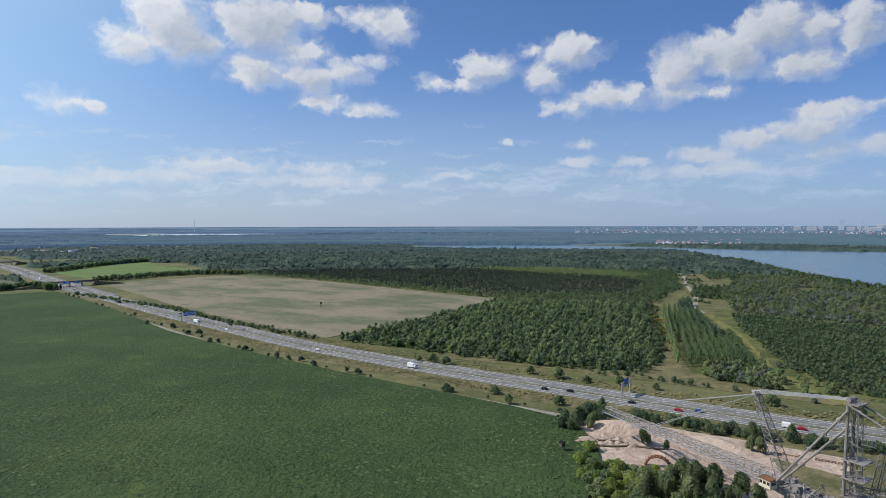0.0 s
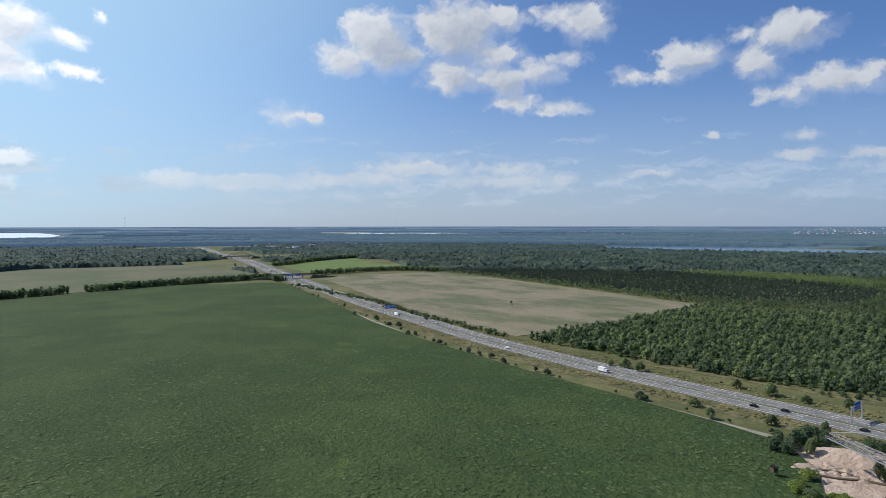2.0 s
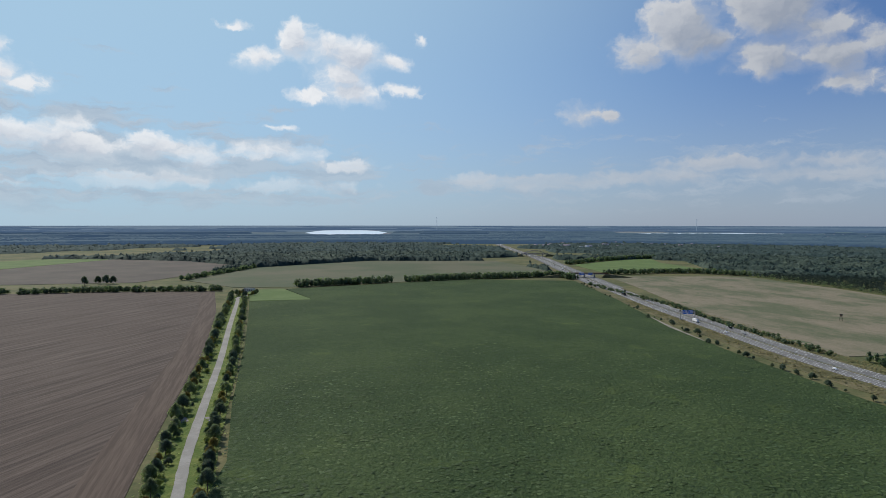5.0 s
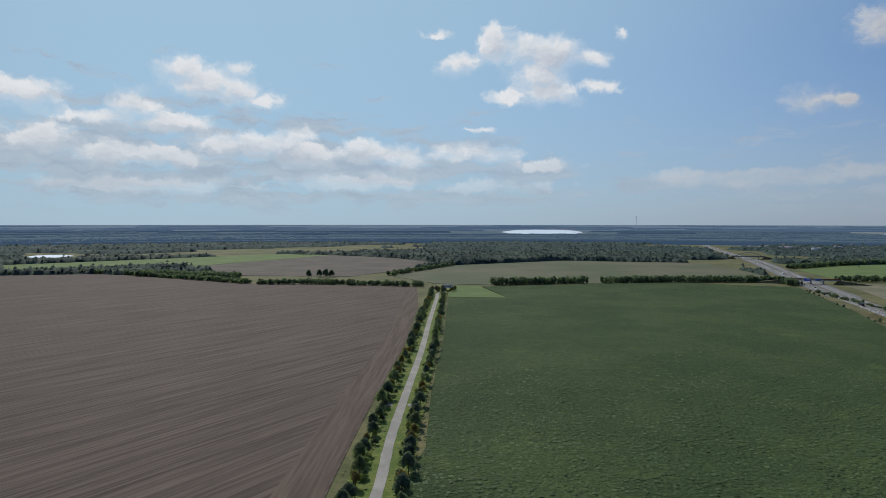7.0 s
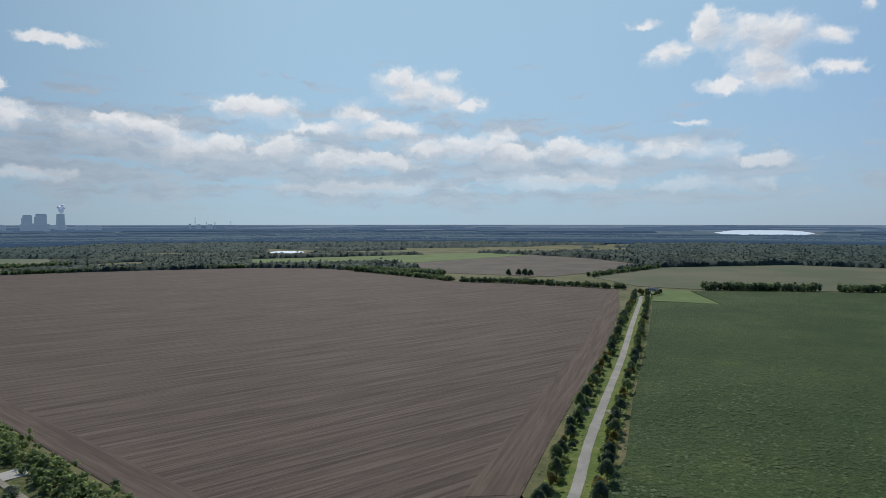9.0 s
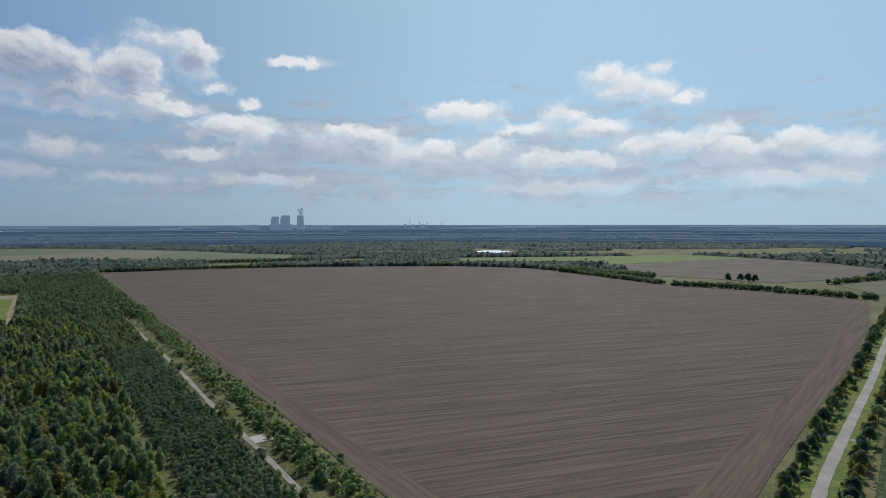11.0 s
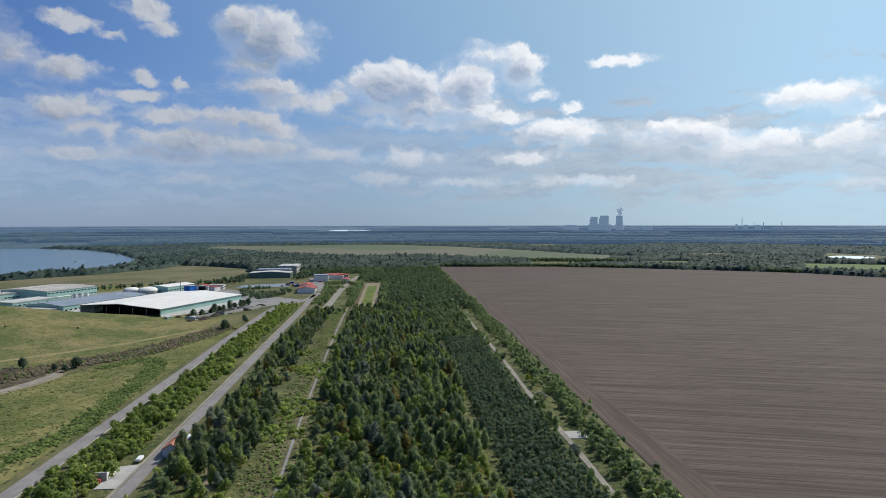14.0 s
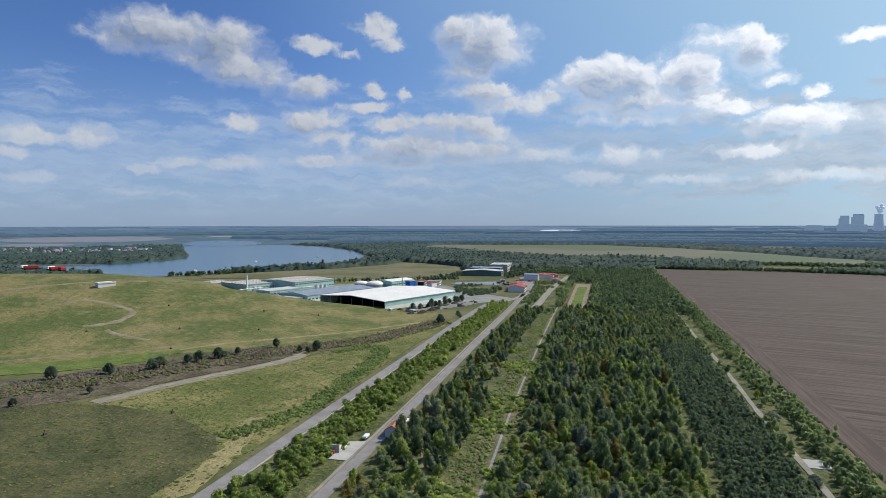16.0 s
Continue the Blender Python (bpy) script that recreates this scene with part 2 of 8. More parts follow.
    colour = n.mix(fade, sky, white)
    back = n.add("ShaderNodeBackground", {}, Color=colour, Strength=0.081)
    n.add("ShaderNodeOutputWorld", {}, Surface=back.outputs[0])


make_sky()


# ---- materials ----
def surface(name, a, b, big=0.02, fine=0.6, rough=0.9, bump=0.0, reach=0.3, c=None, spots=0.0, stretch=(1, 1, 1), turn=0.0, metal=0.0, gloss=0.12,
            islands=0.0, ramp=(0.35, 0.65), glow=None, mid=0.5, lump=0.0, thin=0.0):
    """A rough natural or painted surface: colours a and b in large patches, c in spots, fine grain over both, and relief."""
    m = bpy.data.materials.new(name)
    m.use_nodes = True
    n = Nodes(m.node_tree)
    geo = n.add("ShaderNodeNewGeometry")
    at = geo.outputs["Position"]
    if turn:
        at = n.add("ShaderNodeVectorRotate", {"rotation_type": "Z_AXIS"}, Vector=at, Angle=radians(turn)).outputs[0]
    at = n.vec("MULTIPLY", at, stretch)
    wide = n.noise(at, big, 5.0, 0.6)
    grain = n.noise(at, fine, 4.0, 0.65)
    f = n.math("ADD", n.math("MULTIPLY", n.step(wide, *ramp), mid * 1.2), n.math("MULTIPLY", n.math("SUBTRACT", grain, 0.5), 1.3), clamp=True)
    height = grain
    if lump:
        lumps = n.noise(at, lump, 3.0, 0.6)
        f = n.math("ADD", f, n.math("MULTIPLY", n.math("SUBTRACT", lumps, 0.5), 1.1), clamp=True)
        height = n.math("ADD", grain, n.math("MULTIPLY", lumps, 2.0))
    colour = n.mix(f, rgb(*a), rgb(*b))
    if c:
        colour = n.mix(n.math("MULTIPLY", n.step(n.noise(at, big * 3.1, 4.0, 0.6), 0.58, 0.72), spots), colour, rgb(*c))
    if islands:
        v = n.math("ADD", 1.0 - islands / 2, n.math("MULTIPLY", geo.outputs["Random Per Island"], islands))
        ob = n.math("ADD", 1.0 - islands / 4, n.math("MULTIPLY", n.add("ShaderNodeObjectInfo").outputs["Random"], islands / 2))
        colour = n.vec("SCALE", colour)
        colour.node.inputs["Scale"].default_value = 1.0
        n.put(colour.node.inputs["Scale"], n.math("MULTIPLY", v, ob))
    bsdf = n.add("ShaderNodeBsdfPrincipled", {}, Base_Color=colour, Roughness=rough, Metallic=metal)
    bsdf.inputs["Specular IOR Level"].default_value = gloss
    if bump:
        b_ = n.add("ShaderNodeBump", {}, Strength=bump, Distance=reach, Height=height)
        n.put(bsdf.inputs["Normal"], b_.outputs[0])
    # glow paints in haze or water shine; none of these surfaces is a lamp
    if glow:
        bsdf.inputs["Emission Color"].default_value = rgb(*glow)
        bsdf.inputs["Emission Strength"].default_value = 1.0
    out = bsdf.outputs[0]
    if thin:  # light shines through leaves
        through_leaf = n.add("ShaderNodeBsdfTranslucent", {}, Color=n.vec("MULTIPLY", colour, (1.6, 1.75, 1.05)))
        mixed = n.add("ShaderNodeMixShader", {}, i0=thin)
        n.put(mixed.inputs[1], out), n.put(mixed.inputs[2], through_leaf.outputs[0])
        out = mixed.outputs[0]
    n.add("ShaderNodeOutputMaterial", {}, Surface=out)
    return m


# faint emission colours added to far surfaces in place of hazy air
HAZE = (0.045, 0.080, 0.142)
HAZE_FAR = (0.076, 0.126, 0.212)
M = {
    "ground": surface("meadow", (0.078, 0.088, 0.036), (0.185, 0.16, 0.078), 0.012, 0.35, bump=0.4, reach=0.4, lump=0.1),
    "undergrowth": surface("undergrowth", (0.06, 0.075, 0.028), (0.185, 0.175, 0.07), 0.05, 0.5, bump=0.9, reach=0.8, lump=0.3),
    "crop": surface("green crop", (0.034, 0.058, 0.02), (0.092, 0.126, 0.043), 0.012, 0.9, bump=1.0, reach=0.9, c=(0.125, 0.165, 0.04), spots=0.25, mid=0.3, lump=0.4),
    "plough": surface("ploughed soil", (0.066, 0.049, 0.041), (0.138, 0.106, 0.086), 0.42, 1.6, bump=0.9, reach=0.3, stretch=(0.028, 1, 1), turn=-117.0, mid=0.62, lump=0.16, c=(0.16, 0.13, 0.105), spots=0.3),
    "plough_edge": surface("headland soil", (0.078, 0.057, 0.047), (0.138, 0.104, 0.084), 0.3, 1.2, bump=0.5, reach=0.2, stretch=(0.04, 1, 1), turn=-221.8),
    "plough_lane": surface("headland soil by the lane", (0.08, 0.058, 0.047), (0.14, 0.105, 0.082), 0.3, 1.2, bump=0.5, reach=0.2, stretch=(0.04, 1, 1), turn=-150.0),
    "stubble": surface("stubble field", (0.105, 0.115, 0.065), (0.222, 0.186, 0.132), 0.016, 0.5, bump=0.5, c=(0.075, 0.105, 0.05), spots=0.85, stretch=(0.55, 1, 1), turn=35.0, lump=0.09, ramp=(0.36, 0.6), mid=0.7),
    "meadow": surface("bright meadow", (0.095, 0.14, 0.045), (0.14, 0.185, 0.068), 0.02, 0.6, bump=0.4),
    "pale_field": surface("pale green field", (0.082, 0.10, 0.055), (0.13, 0.122, 0.078), 0.006, 0.4, bump=0.3, mid=0.8),
    "brown_field": surface("far ploughed soil", (0.09, 0.076, 0.064), (0.135, 0.112, 0.09), 0.012, 0.3, bump=0.2, c=(0.085, 0.1, 0.055), spots=0.4),
    "hill": surface("hill grass", (0.088, 0.11, 0.034), (0.23, 0.188, 0.084), 0.02, 0.5, bump=0.9, reach=0.7, c=(0.25, 0.205, 0.125), spots=0.5, lump=0.16, mid=0.7),
    "dry": surface("dry grass", (0.098, 0.116, 0.032), (0.27, 0.225, 0.095), 0.022, 0.6, bump=0.9, reach=0.6, c=(0.06, 0.10, 0.025), spots=0.6, lump=0.2),
    "scrub": surface("brown scrub", (0.075, 0.06, 0.04), (0.20, 0.16, 0.115), 0.06, 0.8, bump=0.9, reach=0.6, lump=0.3, c=(0.075, 0.10, 0.035), spots=0.6),
    "lush": surface("lush weeds", (0.085, 0.125, 0.028), (0.185, 0.20, 0.055), 0.08, 0.9, bump=0.8, reach=0.5, lump=0.3, c=(0.22, 0.20, 0.075), spots=0.5),
    "verge": surface("verge grass", (0.088, 0.088, 0.04), (0.215, 0.178, 0.10), 0.05, 0.6, bump=0.8, reach=0.5, lump=0.25, c=(0.08, 0.098, 0.035), spots=0.6),
    "sand": surface("pale sand", (0.35, 0.262, 0.21), (0.51, 0.40, 0.325), 0.06, 0.8, bump=1.0, reach=0.7, c=(0.25, 0.195, 0.155), spots=0.7, lump=0.25),
    "gravel": surface("gravel track", (0.21, 0.19, 0.16), (0.34, 0.31, 0.265), 0.1, 1.2, bump=0.4, reach=0.1, c=(0.15, 0.145, 0.09), spots=0.5),
    "gravel_dry": surface("bare trodden soil", (0.20, 0.165, 0.105), (0.32, 0.27, 0.19), 0.06, 0.8, bump=0.6, reach=0.3, c=(0.11, 0.12, 0.05), spots=0.6),
    "asphalt": surface("worn asphalt", (0.145, 0.141, 0.138), (0.205, 0.20, 0.195), 0.06, 1.4, rough=0.85, bump=0.1, reach=0.03, stretch=(1, 1, 1)),
    "road_grey": surface("pale road asphalt", (0.20, 0.182, 0.174), (0.29, 0.268, 0.256), 0.08, 1.4, rough=0.85, bump=0.1, reach=0.03, c=(0.13, 0.12, 0.11), spots=0.5),
    "lane_pale": surface("bleached lane asphalt", (0.25, 0.235, 0.215), (0.36, 0.34, 0.31), 0.08, 1.2, rough=0.85, bump=0.1, reach=0.03, c=(0.19, 0.18, 0.14), spots=0.5),
    "paint": surface("road paint", (0.7, 0.7, 0.68), (0.8, 0.8, 0.78), 0.2, 2.0, rough=0.7),
    "water": surface("lake water", (0.035, 0.085, 0.12), (0.05, 0.11, 0.15), 0.004, 0.05, rough=0.2, bump=0.12, reach=0.5, gloss=0.45),
    "water_pale": surface("pale pond water", (0.16, 0.19, 0.20), (0.22, 0.25, 0.26), 0.02, 0.2, rough=0.2, gloss=0.5),
    "mint_grey": surface("grey green cladding", (0.10, 0.15, 0.13), (0.15, 0.20, 0.175), 0.1, 1.0, rough=0.6),
    "steel": surface("weathered grey steel", (0.20, 0.185, 0.18), (0.34, 0.318, 0.31), 0.2, 2.0, rough=0.6, metal=0.1, c=(0.22, 0.17, 0.14), spots=0.5),
    "rust": surface("rusty steel", (0.13, 0.06, 0.035), (0.24, 0.12, 0.07), 0.4, 3.0, rough=0.85),
    "zinc": surface("galvanised steel", (0.33, 0.335, 0.34), (0.44, 0.445, 0.45), 0.3, 3.0, rough=0.5, metal=0.5),
    "concrete": surface("concrete", (0.34, 0.325, 0.30), (0.47, 0.45, 0.415), 0.1, 1.0, rough=0.9, bump=0.1, reach=0.05),
    "white_wall": surface("white render", (0.66, 0.65, 0.62), (0.78, 0.77, 0.74), 0.1, 1.0, rough=0.85),
    "white_roof": surface("white sheet roof", (0.72, 0.69, 0.64), (0.82, 0.79, 0.74), 0.03, 0.5, rough=0.6),
    "mint": surface("mint green cladding", (0.33, 0.52, 0.45), (0.42, 0.60, 0.53), 0.1, 1.0, rough=0.6),
    "slate_roof": surface("blue grey sheet roof", (0.22, 0.26, 0.31), (0.32, 0.36, 0.41), 0.04, 0.5, rough=0.45, metal=0.2),
    "grey_roof": surface("pale grey roof", (0.42, 0.42, 0.40), (0.56, 0.55, 0.52), 0.05, 0.6, rough=0.8),
    "brown_roof": surface("weathered pale roof", (0.36, 0.33, 0.30), (0.50, 0.46, 0.42), 0.05, 0.6, rough=0.85),
    # near-black: the shade of openings put into colour; also a tank and hut roofs
    "dark": surface("dark opening", (0.012, 0.012, 0.013), (0.03, 0.03, 0.03), 0.1, 1.0, rough=0.9),
    "glass": surface("window glass", (0.02, 0.03, 0.04), (0.04, 0.05, 0.06), 0.2, 2.0, rough=0.08, gloss=0.6),
    "red_tile": surface("red roof tile", (0.30, 0.06, 0.05), (0.40, 0.10, 0.085), 0.2, 1.5, rough=0.85),
    "orange_tile": surface("orange roof tile", (0.40, 0.15, 0.09), (0.52, 0.22, 0.14), 0.2, 1.5, rough=0.85),
    "fallow": surface("fallow field", (0.098, 0.122, 0.072), (0.15, 0.142, 0.10), 0.0018, 0.3, bump=0.3, ramp=(0.42, 0.58), mid=0.85),
    "scrub_leaf": surface("dull scrub foliage", (0.110, 0.133, 0.118), (0.230, 0.244, 0.224), 0.02, 0.3, rough=0.62, gloss=0.16, islands=0.55, thin=0.55),
    "heath": surface("brown heath", (0.10, 0.105, 0.045), (0.21, 0.17, 0.11), 0.01, 0.3, bump=0.5, c=(0.26, 0.21, 0.15), spots=0.5),
    "red": surface("red paint", (0.30, 0.022, 0.028), (0.38, 0.035, 0.04), 0.3, 2.0, rough=0.4),
    "blue": surface("blue sign face", (0.02, 0.13, 0.55), (0.03, 0.17, 0.62), 0.3, 2.0, rough=0.5),
    "car_blue": surface("blue car paint", (0.03, 0.07, 0.22), (0.04, 0.09, 0.28), 0.3, 2.0, rough=0.25),
    "car_dark": surface("black car paint", (0.012, 0.013, 0.016), (0.02, 0.022, 0.026), 0.3, 2.0, rough=0.2),
    "car_white": surface("white car paint", (0.72, 0.72, 0.72), (0.8, 0.8, 0.8), 0.3, 2.0, rough=0.3),
    "car_silver": surface("silver car paint", (0.38, 0.39, 0.41), (0.46, 0.47, 0.49), 0.3, 2.0, rough=0.3, metal=0.5),
    "rubber": surface("tyre rubber", (0.015, 0.015, 0.015), (0.03, 0.03, 0.03), 1.0, 8.0, rough=0.9),
    "bark": surface("bark", (0.09, 0.07, 0.05), (0.16, 0.13, 0.10), 0.5, 4.0, rough=0.95),
    "leaf": surface("mixed foliage", (0.120, 0.156, 0.088), (0.262, 0.285, 0.159), 0.09, 0.35, rough=0.62, gloss=0.16, islands=0.55, thin=0.55),
    "leaf_bright": surface("sunny foliage", (0.165, 0.21, 0.068), (0.33, 0.355, 0.12), 0.09, 0.35, rough=0.62, gloss=0.16, islands=0.55, thin=0.55),
    "leaf_dark": surface("dark foliage", (0.078, 0.108, 0.083), (0.156, 0.184, 0.136), 0.09, 0.35, rough=0.62, gloss=0.16, islands=0.55, thin=0.55),
    "leaf_grey": surface("grey willow foliage", (0.156, 0.175, 0.153), (0.267, 0.276, 0.266), 0.04, 0.35, rough=0.62, gloss=0.16, islands=0.55, thin=0.55),
    "leaf_yellow": surface("yellowing foliage", (0.34, 0.32, 0.04), (0.45, 0.4, 0.07), 0.1, 0.5, rough=0.62, gloss=0.16, islands=0.7, thin=0.4),
    "leaf_brown": surface("browning foliage", (0.16, 0.13, 0.045), (0.27, 0.21, 0.08), 0.1, 0.5, rough=0.62, gloss=0.16, islands=0.55, thin=0.55),
    "leaf_north": surface("plantation foliage", (0.069, 0.103, 0.066), (0.175, 0.204, 0.124), 0.09, 0.3, rough=0.62, gloss=0.16, islands=0.55, thin=0.55),
    "leaf_poplar": surface("poplar foliage", (0.078, 0.115, 0.065), (0.161, 0.198, 0.112), 0.02, 0.3, rough=0.62, gloss=0.16, islands=0.55, thin=0.55),
    "leaf_poplar_light": surface("light poplar foliage", (0.129, 0.170, 0.083), (0.230, 0.262, 0.142), 0.05, 0.4, rough=0.62, gloss=0.16, islands=0.55, thin=0.55),
    "bramble": surface("dry brown brambles", (0.085, 0.066, 0.046), (0.19, 0.145, 0.105), 0.05, 0.5, rough=0.8, islands=0.6, thin=0.15),
    "crop_leaf": surface("crop leaves", (0.046, 0.074, 0.03), (0.096, 0.127, 0.05), 0.02, 0.5, rough=0.7, islands=0.5, thin=0.1),
    "olive": surface("olive rough grass", (0.055, 0.062, 0.025), (0.14, 0.125, 0.055), 0.03, 0.6, bump=0.9, reach=0.5, lump=0.25, c=(0.17, 0.145, 0.08), spots=0.3),
    "blond": surface("tall blond grass", (0.22, 0.185, 0.085), (0.34, 0.28, 0.14), 0.05, 0.7, bump=0.9, reach=0.5, lump=0.3),
    "pine": surface("pine needles", (0.022, 0.036, 0.028), (0.046, 0.064, 0.042), 0.02, 0.2, rough=0.8, islands=0.6),
    "tuft_green": surface("weed leaves", (0.07, 0.105, 0.028), (0.14, 0.17, 0.05), 0.03, 0.4, rough=0.8, islands=0.8, thin=0.2),
    "tuft_dry": surface("dry grass blades", (0.13, 0.12, 0.055), (0.21, 0.18, 0.09), 0.03, 0.4, rough=0.8, islands=0.7, thin=0.2),
    # slightly bluish green: a touch of haze mixed into the base colour
    "wood_far": surface("far wood foliage", (0.045, 0.075, 0.052), (0.09, 0.12, 0.075), 0.004, 0.05, rough=0.8, islands=0.6),
    # far plain: blue air painted as emission, stronger in the outer ring
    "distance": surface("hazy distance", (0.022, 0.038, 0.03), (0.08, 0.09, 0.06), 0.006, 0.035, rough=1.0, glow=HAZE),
    "distance_far": surface("far distance in painted blue haze", (0.024, 0.038, 0.036), (0.065, 0.078, 0.064), 0.006, 0.03, rough=1.0, glow=HAZE_FAR),
    # foliage colours with haze laid over them as a glow
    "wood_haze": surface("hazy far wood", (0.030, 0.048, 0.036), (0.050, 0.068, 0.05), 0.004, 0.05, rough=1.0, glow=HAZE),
    "wood_haze_far": surface("far wood in painted blue haze", (0.022, 0.036, 0.036), (0.036, 0.05, 0.046), 0.004, 0.05, rough=1.0, glow=HAZE_FAR),
    # canopy greens shifted to blue, painting in the air in between
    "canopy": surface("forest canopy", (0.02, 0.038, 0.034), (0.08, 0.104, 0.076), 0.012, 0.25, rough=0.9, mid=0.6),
    "canopy_mid": surface("haze tinted forest canopy", (0.03, 0.052, 0.05), (0.066, 0.09, 0.074), 0.008, 0.2, rough=0.95, mid=0.6),
    # far buildings: emission pales walls and roofs as haze would
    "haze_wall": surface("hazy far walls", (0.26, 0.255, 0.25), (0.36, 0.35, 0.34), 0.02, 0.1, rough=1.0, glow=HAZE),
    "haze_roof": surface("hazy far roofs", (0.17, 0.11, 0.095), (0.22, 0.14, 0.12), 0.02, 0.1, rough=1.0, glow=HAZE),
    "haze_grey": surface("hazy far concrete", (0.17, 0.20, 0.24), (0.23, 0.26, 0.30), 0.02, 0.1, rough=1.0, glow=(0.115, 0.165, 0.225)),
    # pale colour and emission stand in for bright sky mirrored in far water
    "lake_haze": surface("far water with painted shine", (0.4, 0.45, 0.5), (0.5, 0.55, 0.6), 0.004, 0.05, rough=0.3, glow=(0.2, 0.24, 0.28)),
    # farmland colours under an emitted veil of painted haze
    "field_haze": surface("far pale field with haze glow", (0.16, 0.15, 0.10), (0.22, 0.2, 0.14), 0.004, 0.05, rough=1.0, glow=HAZE),
    "field_haze_green": surface("far green field with haze glow", (0.07, 0.10, 0.05), (0.09, 0.12, 0.06), 0.004, 0.05, rough=1.0, glow=HAZE),
    "field_haze_brown": surface("far brown field with haze glow", (0.13, 0.11, 0.09), (0.16, 0.135, 0.11), 0.004, 0.05, rough=1.0, glow=HAZE),
    "cream": surface("cream cabin paint", (0.5, 0.45, 0.33), (0.6, 0.55, 0.42), 0.3, 2.0, rough=0.6),
    "tank_blue": surface("bright blue cladding", (0.02, 0.12, 0.42), (0.03, 0.16, 0.5), 0.2, 1.0, rough=0.4),
    "compost": surface("dark compost", (0.03, 0.024, 0.018), (0.06, 0.048, 0.036), 0.3, 1.5, bump=0.8, reach=0.3),
    "concrete_yard": surface("yard concrete", (0.2, 0.195, 0.185), (0.32, 0.31, 0.29), 0.05, 0.6, bump=0.1, c=(0.1, 0.11, 0.07), spots=0.6),
    # the steam's weak glow is distance haze painted over it
    "steam": surface("white steam", (0.85, 0.85, 0.85), (0.92, 0.92, 0.92), 0.01, 0.05, rough=1.0, glow=(0.1, 0.12, 0.14)),
}


# ---- mesh helpers ----
def mesh_from(name, verts, faces, material):
    me = bpy.data.meshes.new(name)
    me.from_pydata([tuple(v) for v in verts], [], [tuple(f) for f in faces])
    me.materials.append(material)
    return me


def tri_mesh(name, co, tri, material):
    """A mesh of triangles from number arrays."""
    me = bpy.data.meshes.new(name)
    co, tri = np.ascontiguousarray(co, np.float32), np.ascontiguousarray(tri, np.int32)
    me.vertices.add(len(co)), me.loops.add(tri.size), me.polygons.add(len(tri))
    me.vertices.foreach_set("co", co.ravel())
    me.loops.foreach_set("vertex_index", tri.ravel())
    me.polygons.foreach_set("loop_start", np.arange(0, tri.size, 3, dtype=np.int32))
    me.update(calc_edges=True)
    me.materials.append(material)
    return me


def part(name, bm, material, parent=None, label="", smooth=False):
    me = bpy.data.meshes.new(name)
    bmesh.ops.recalc_face_normals(bm, faces=bm.faces)
    if smooth:
        for f in bm.faces:
            f.smooth = True
    bm.to_mesh(me)
    bm.free()
    me.materials.append(material)
    ob = new(name, me)
    if parent:
        ob.parent = parent
    if label:
        tagged(ob, label)
    return ob


def thing(name, label, category, group="", kind="", at=(0, 0, 0), turn=0.0):
    ob = new(name)
    ob.empty_display_size = 1.0
    ob.matrix_basis = pose(*at, 0, 0, turn)
    return tagged(ob, label, category, group, kind)


def box(bm, x0, x1, y0, y1, z0, z1, bevel=0.0, m=None):
    r = bmesh.ops.create_cube(bm, size=1.0)
    vs = r["verts"]
    for v in vs:
        v.co = Vector(((x0 + x1) / 2 + v.co.x * (x1 - x0), (y0 + y1) / 2 + v.co.y * (y1 - y0), (z0 + z1) / 2 + v.co.z * (z1 - z0)))
    if m:
        for v in vs:
            v.co = m @ v.co
    if bevel:
        bmesh.ops.bevel(bm, geom=list({e for v in vs for e in v.link_edges}), offset=bevel, segments=1, affect="EDGES")
    return bm


def rod(bm, a, b, r, r2=None, sides=6):
    a, b = Vector(a), Vector(b)
    d = b - a
    m = Matrix.Translation((a + b) / 2) @ d.to_track_quat("Z", "Y").to_matrix().to_4x4()
    bmesh.ops.create_cone(bm, cap_ends=True, segments=sides, radius1=r, radius2=r if r2 is None else r2, depth=d.length, matrix=m)
    return bm


def prism(name, pts, z0, z1, material, label, category="ground", kind="structure", parent=None):
    """A flat sheet of some thickness with the outline pts."""
    bm = bmesh.new()
    top = [bm.verts.new((x, y, z1)) for x, y in pts]
    low = [bm.verts.new((x, y, z0)) for x, y in pts]
    bm.faces.new(top)
    for i in range(len(pts)):
        j = (i + 1) % len(pts)
        bm.faces.new((top[i], top[j], low[j], low[i]))
    bmesh.ops.triangulate(bm, faces=[f for f in bm.faces if len(f.verts) > 4])
    ob = part(name, bm, material, parent)
    return tagged(ob, label, category, "", kind)


def smooth_line(pts, step=12.0):
    """Points every few metres along a smooth curve through pts."""
    p = [Vector((*q, 0.0)) for q in pts]
    p = [2 * p[0] - p[1]] + p + [2 * p[-1] - p[-2]]
    out = []
    for i in range(1, len(p) - 2):
        n = max(1, int((p[i + 1] - p[i]).length / step))
        for k in range(n):
            s = k / n
            out.append(0.5 * (2 * p[i] + (p[i + 1] - p[i - 1]) * s + (2 * p[i - 1] - 5 * p[i] + 4 * p[i + 1] - p[i + 2]) * s * s
                              + (3 * p[i] - p[i - 1] - 3 * p[i + 1] + p[i + 2]) * s ** 3))
    out.append(p[-2])
    return out


def sides_of(line):
    out = []
    for i, q in enumerate(line):
        d = (line[min(i + 1, len(line) - 1)] - line[max(i - 1, 0)]).normalized()
        out.append(Vector((d.y, -d.x, 0)))  # to the right of the way along the line
    return out


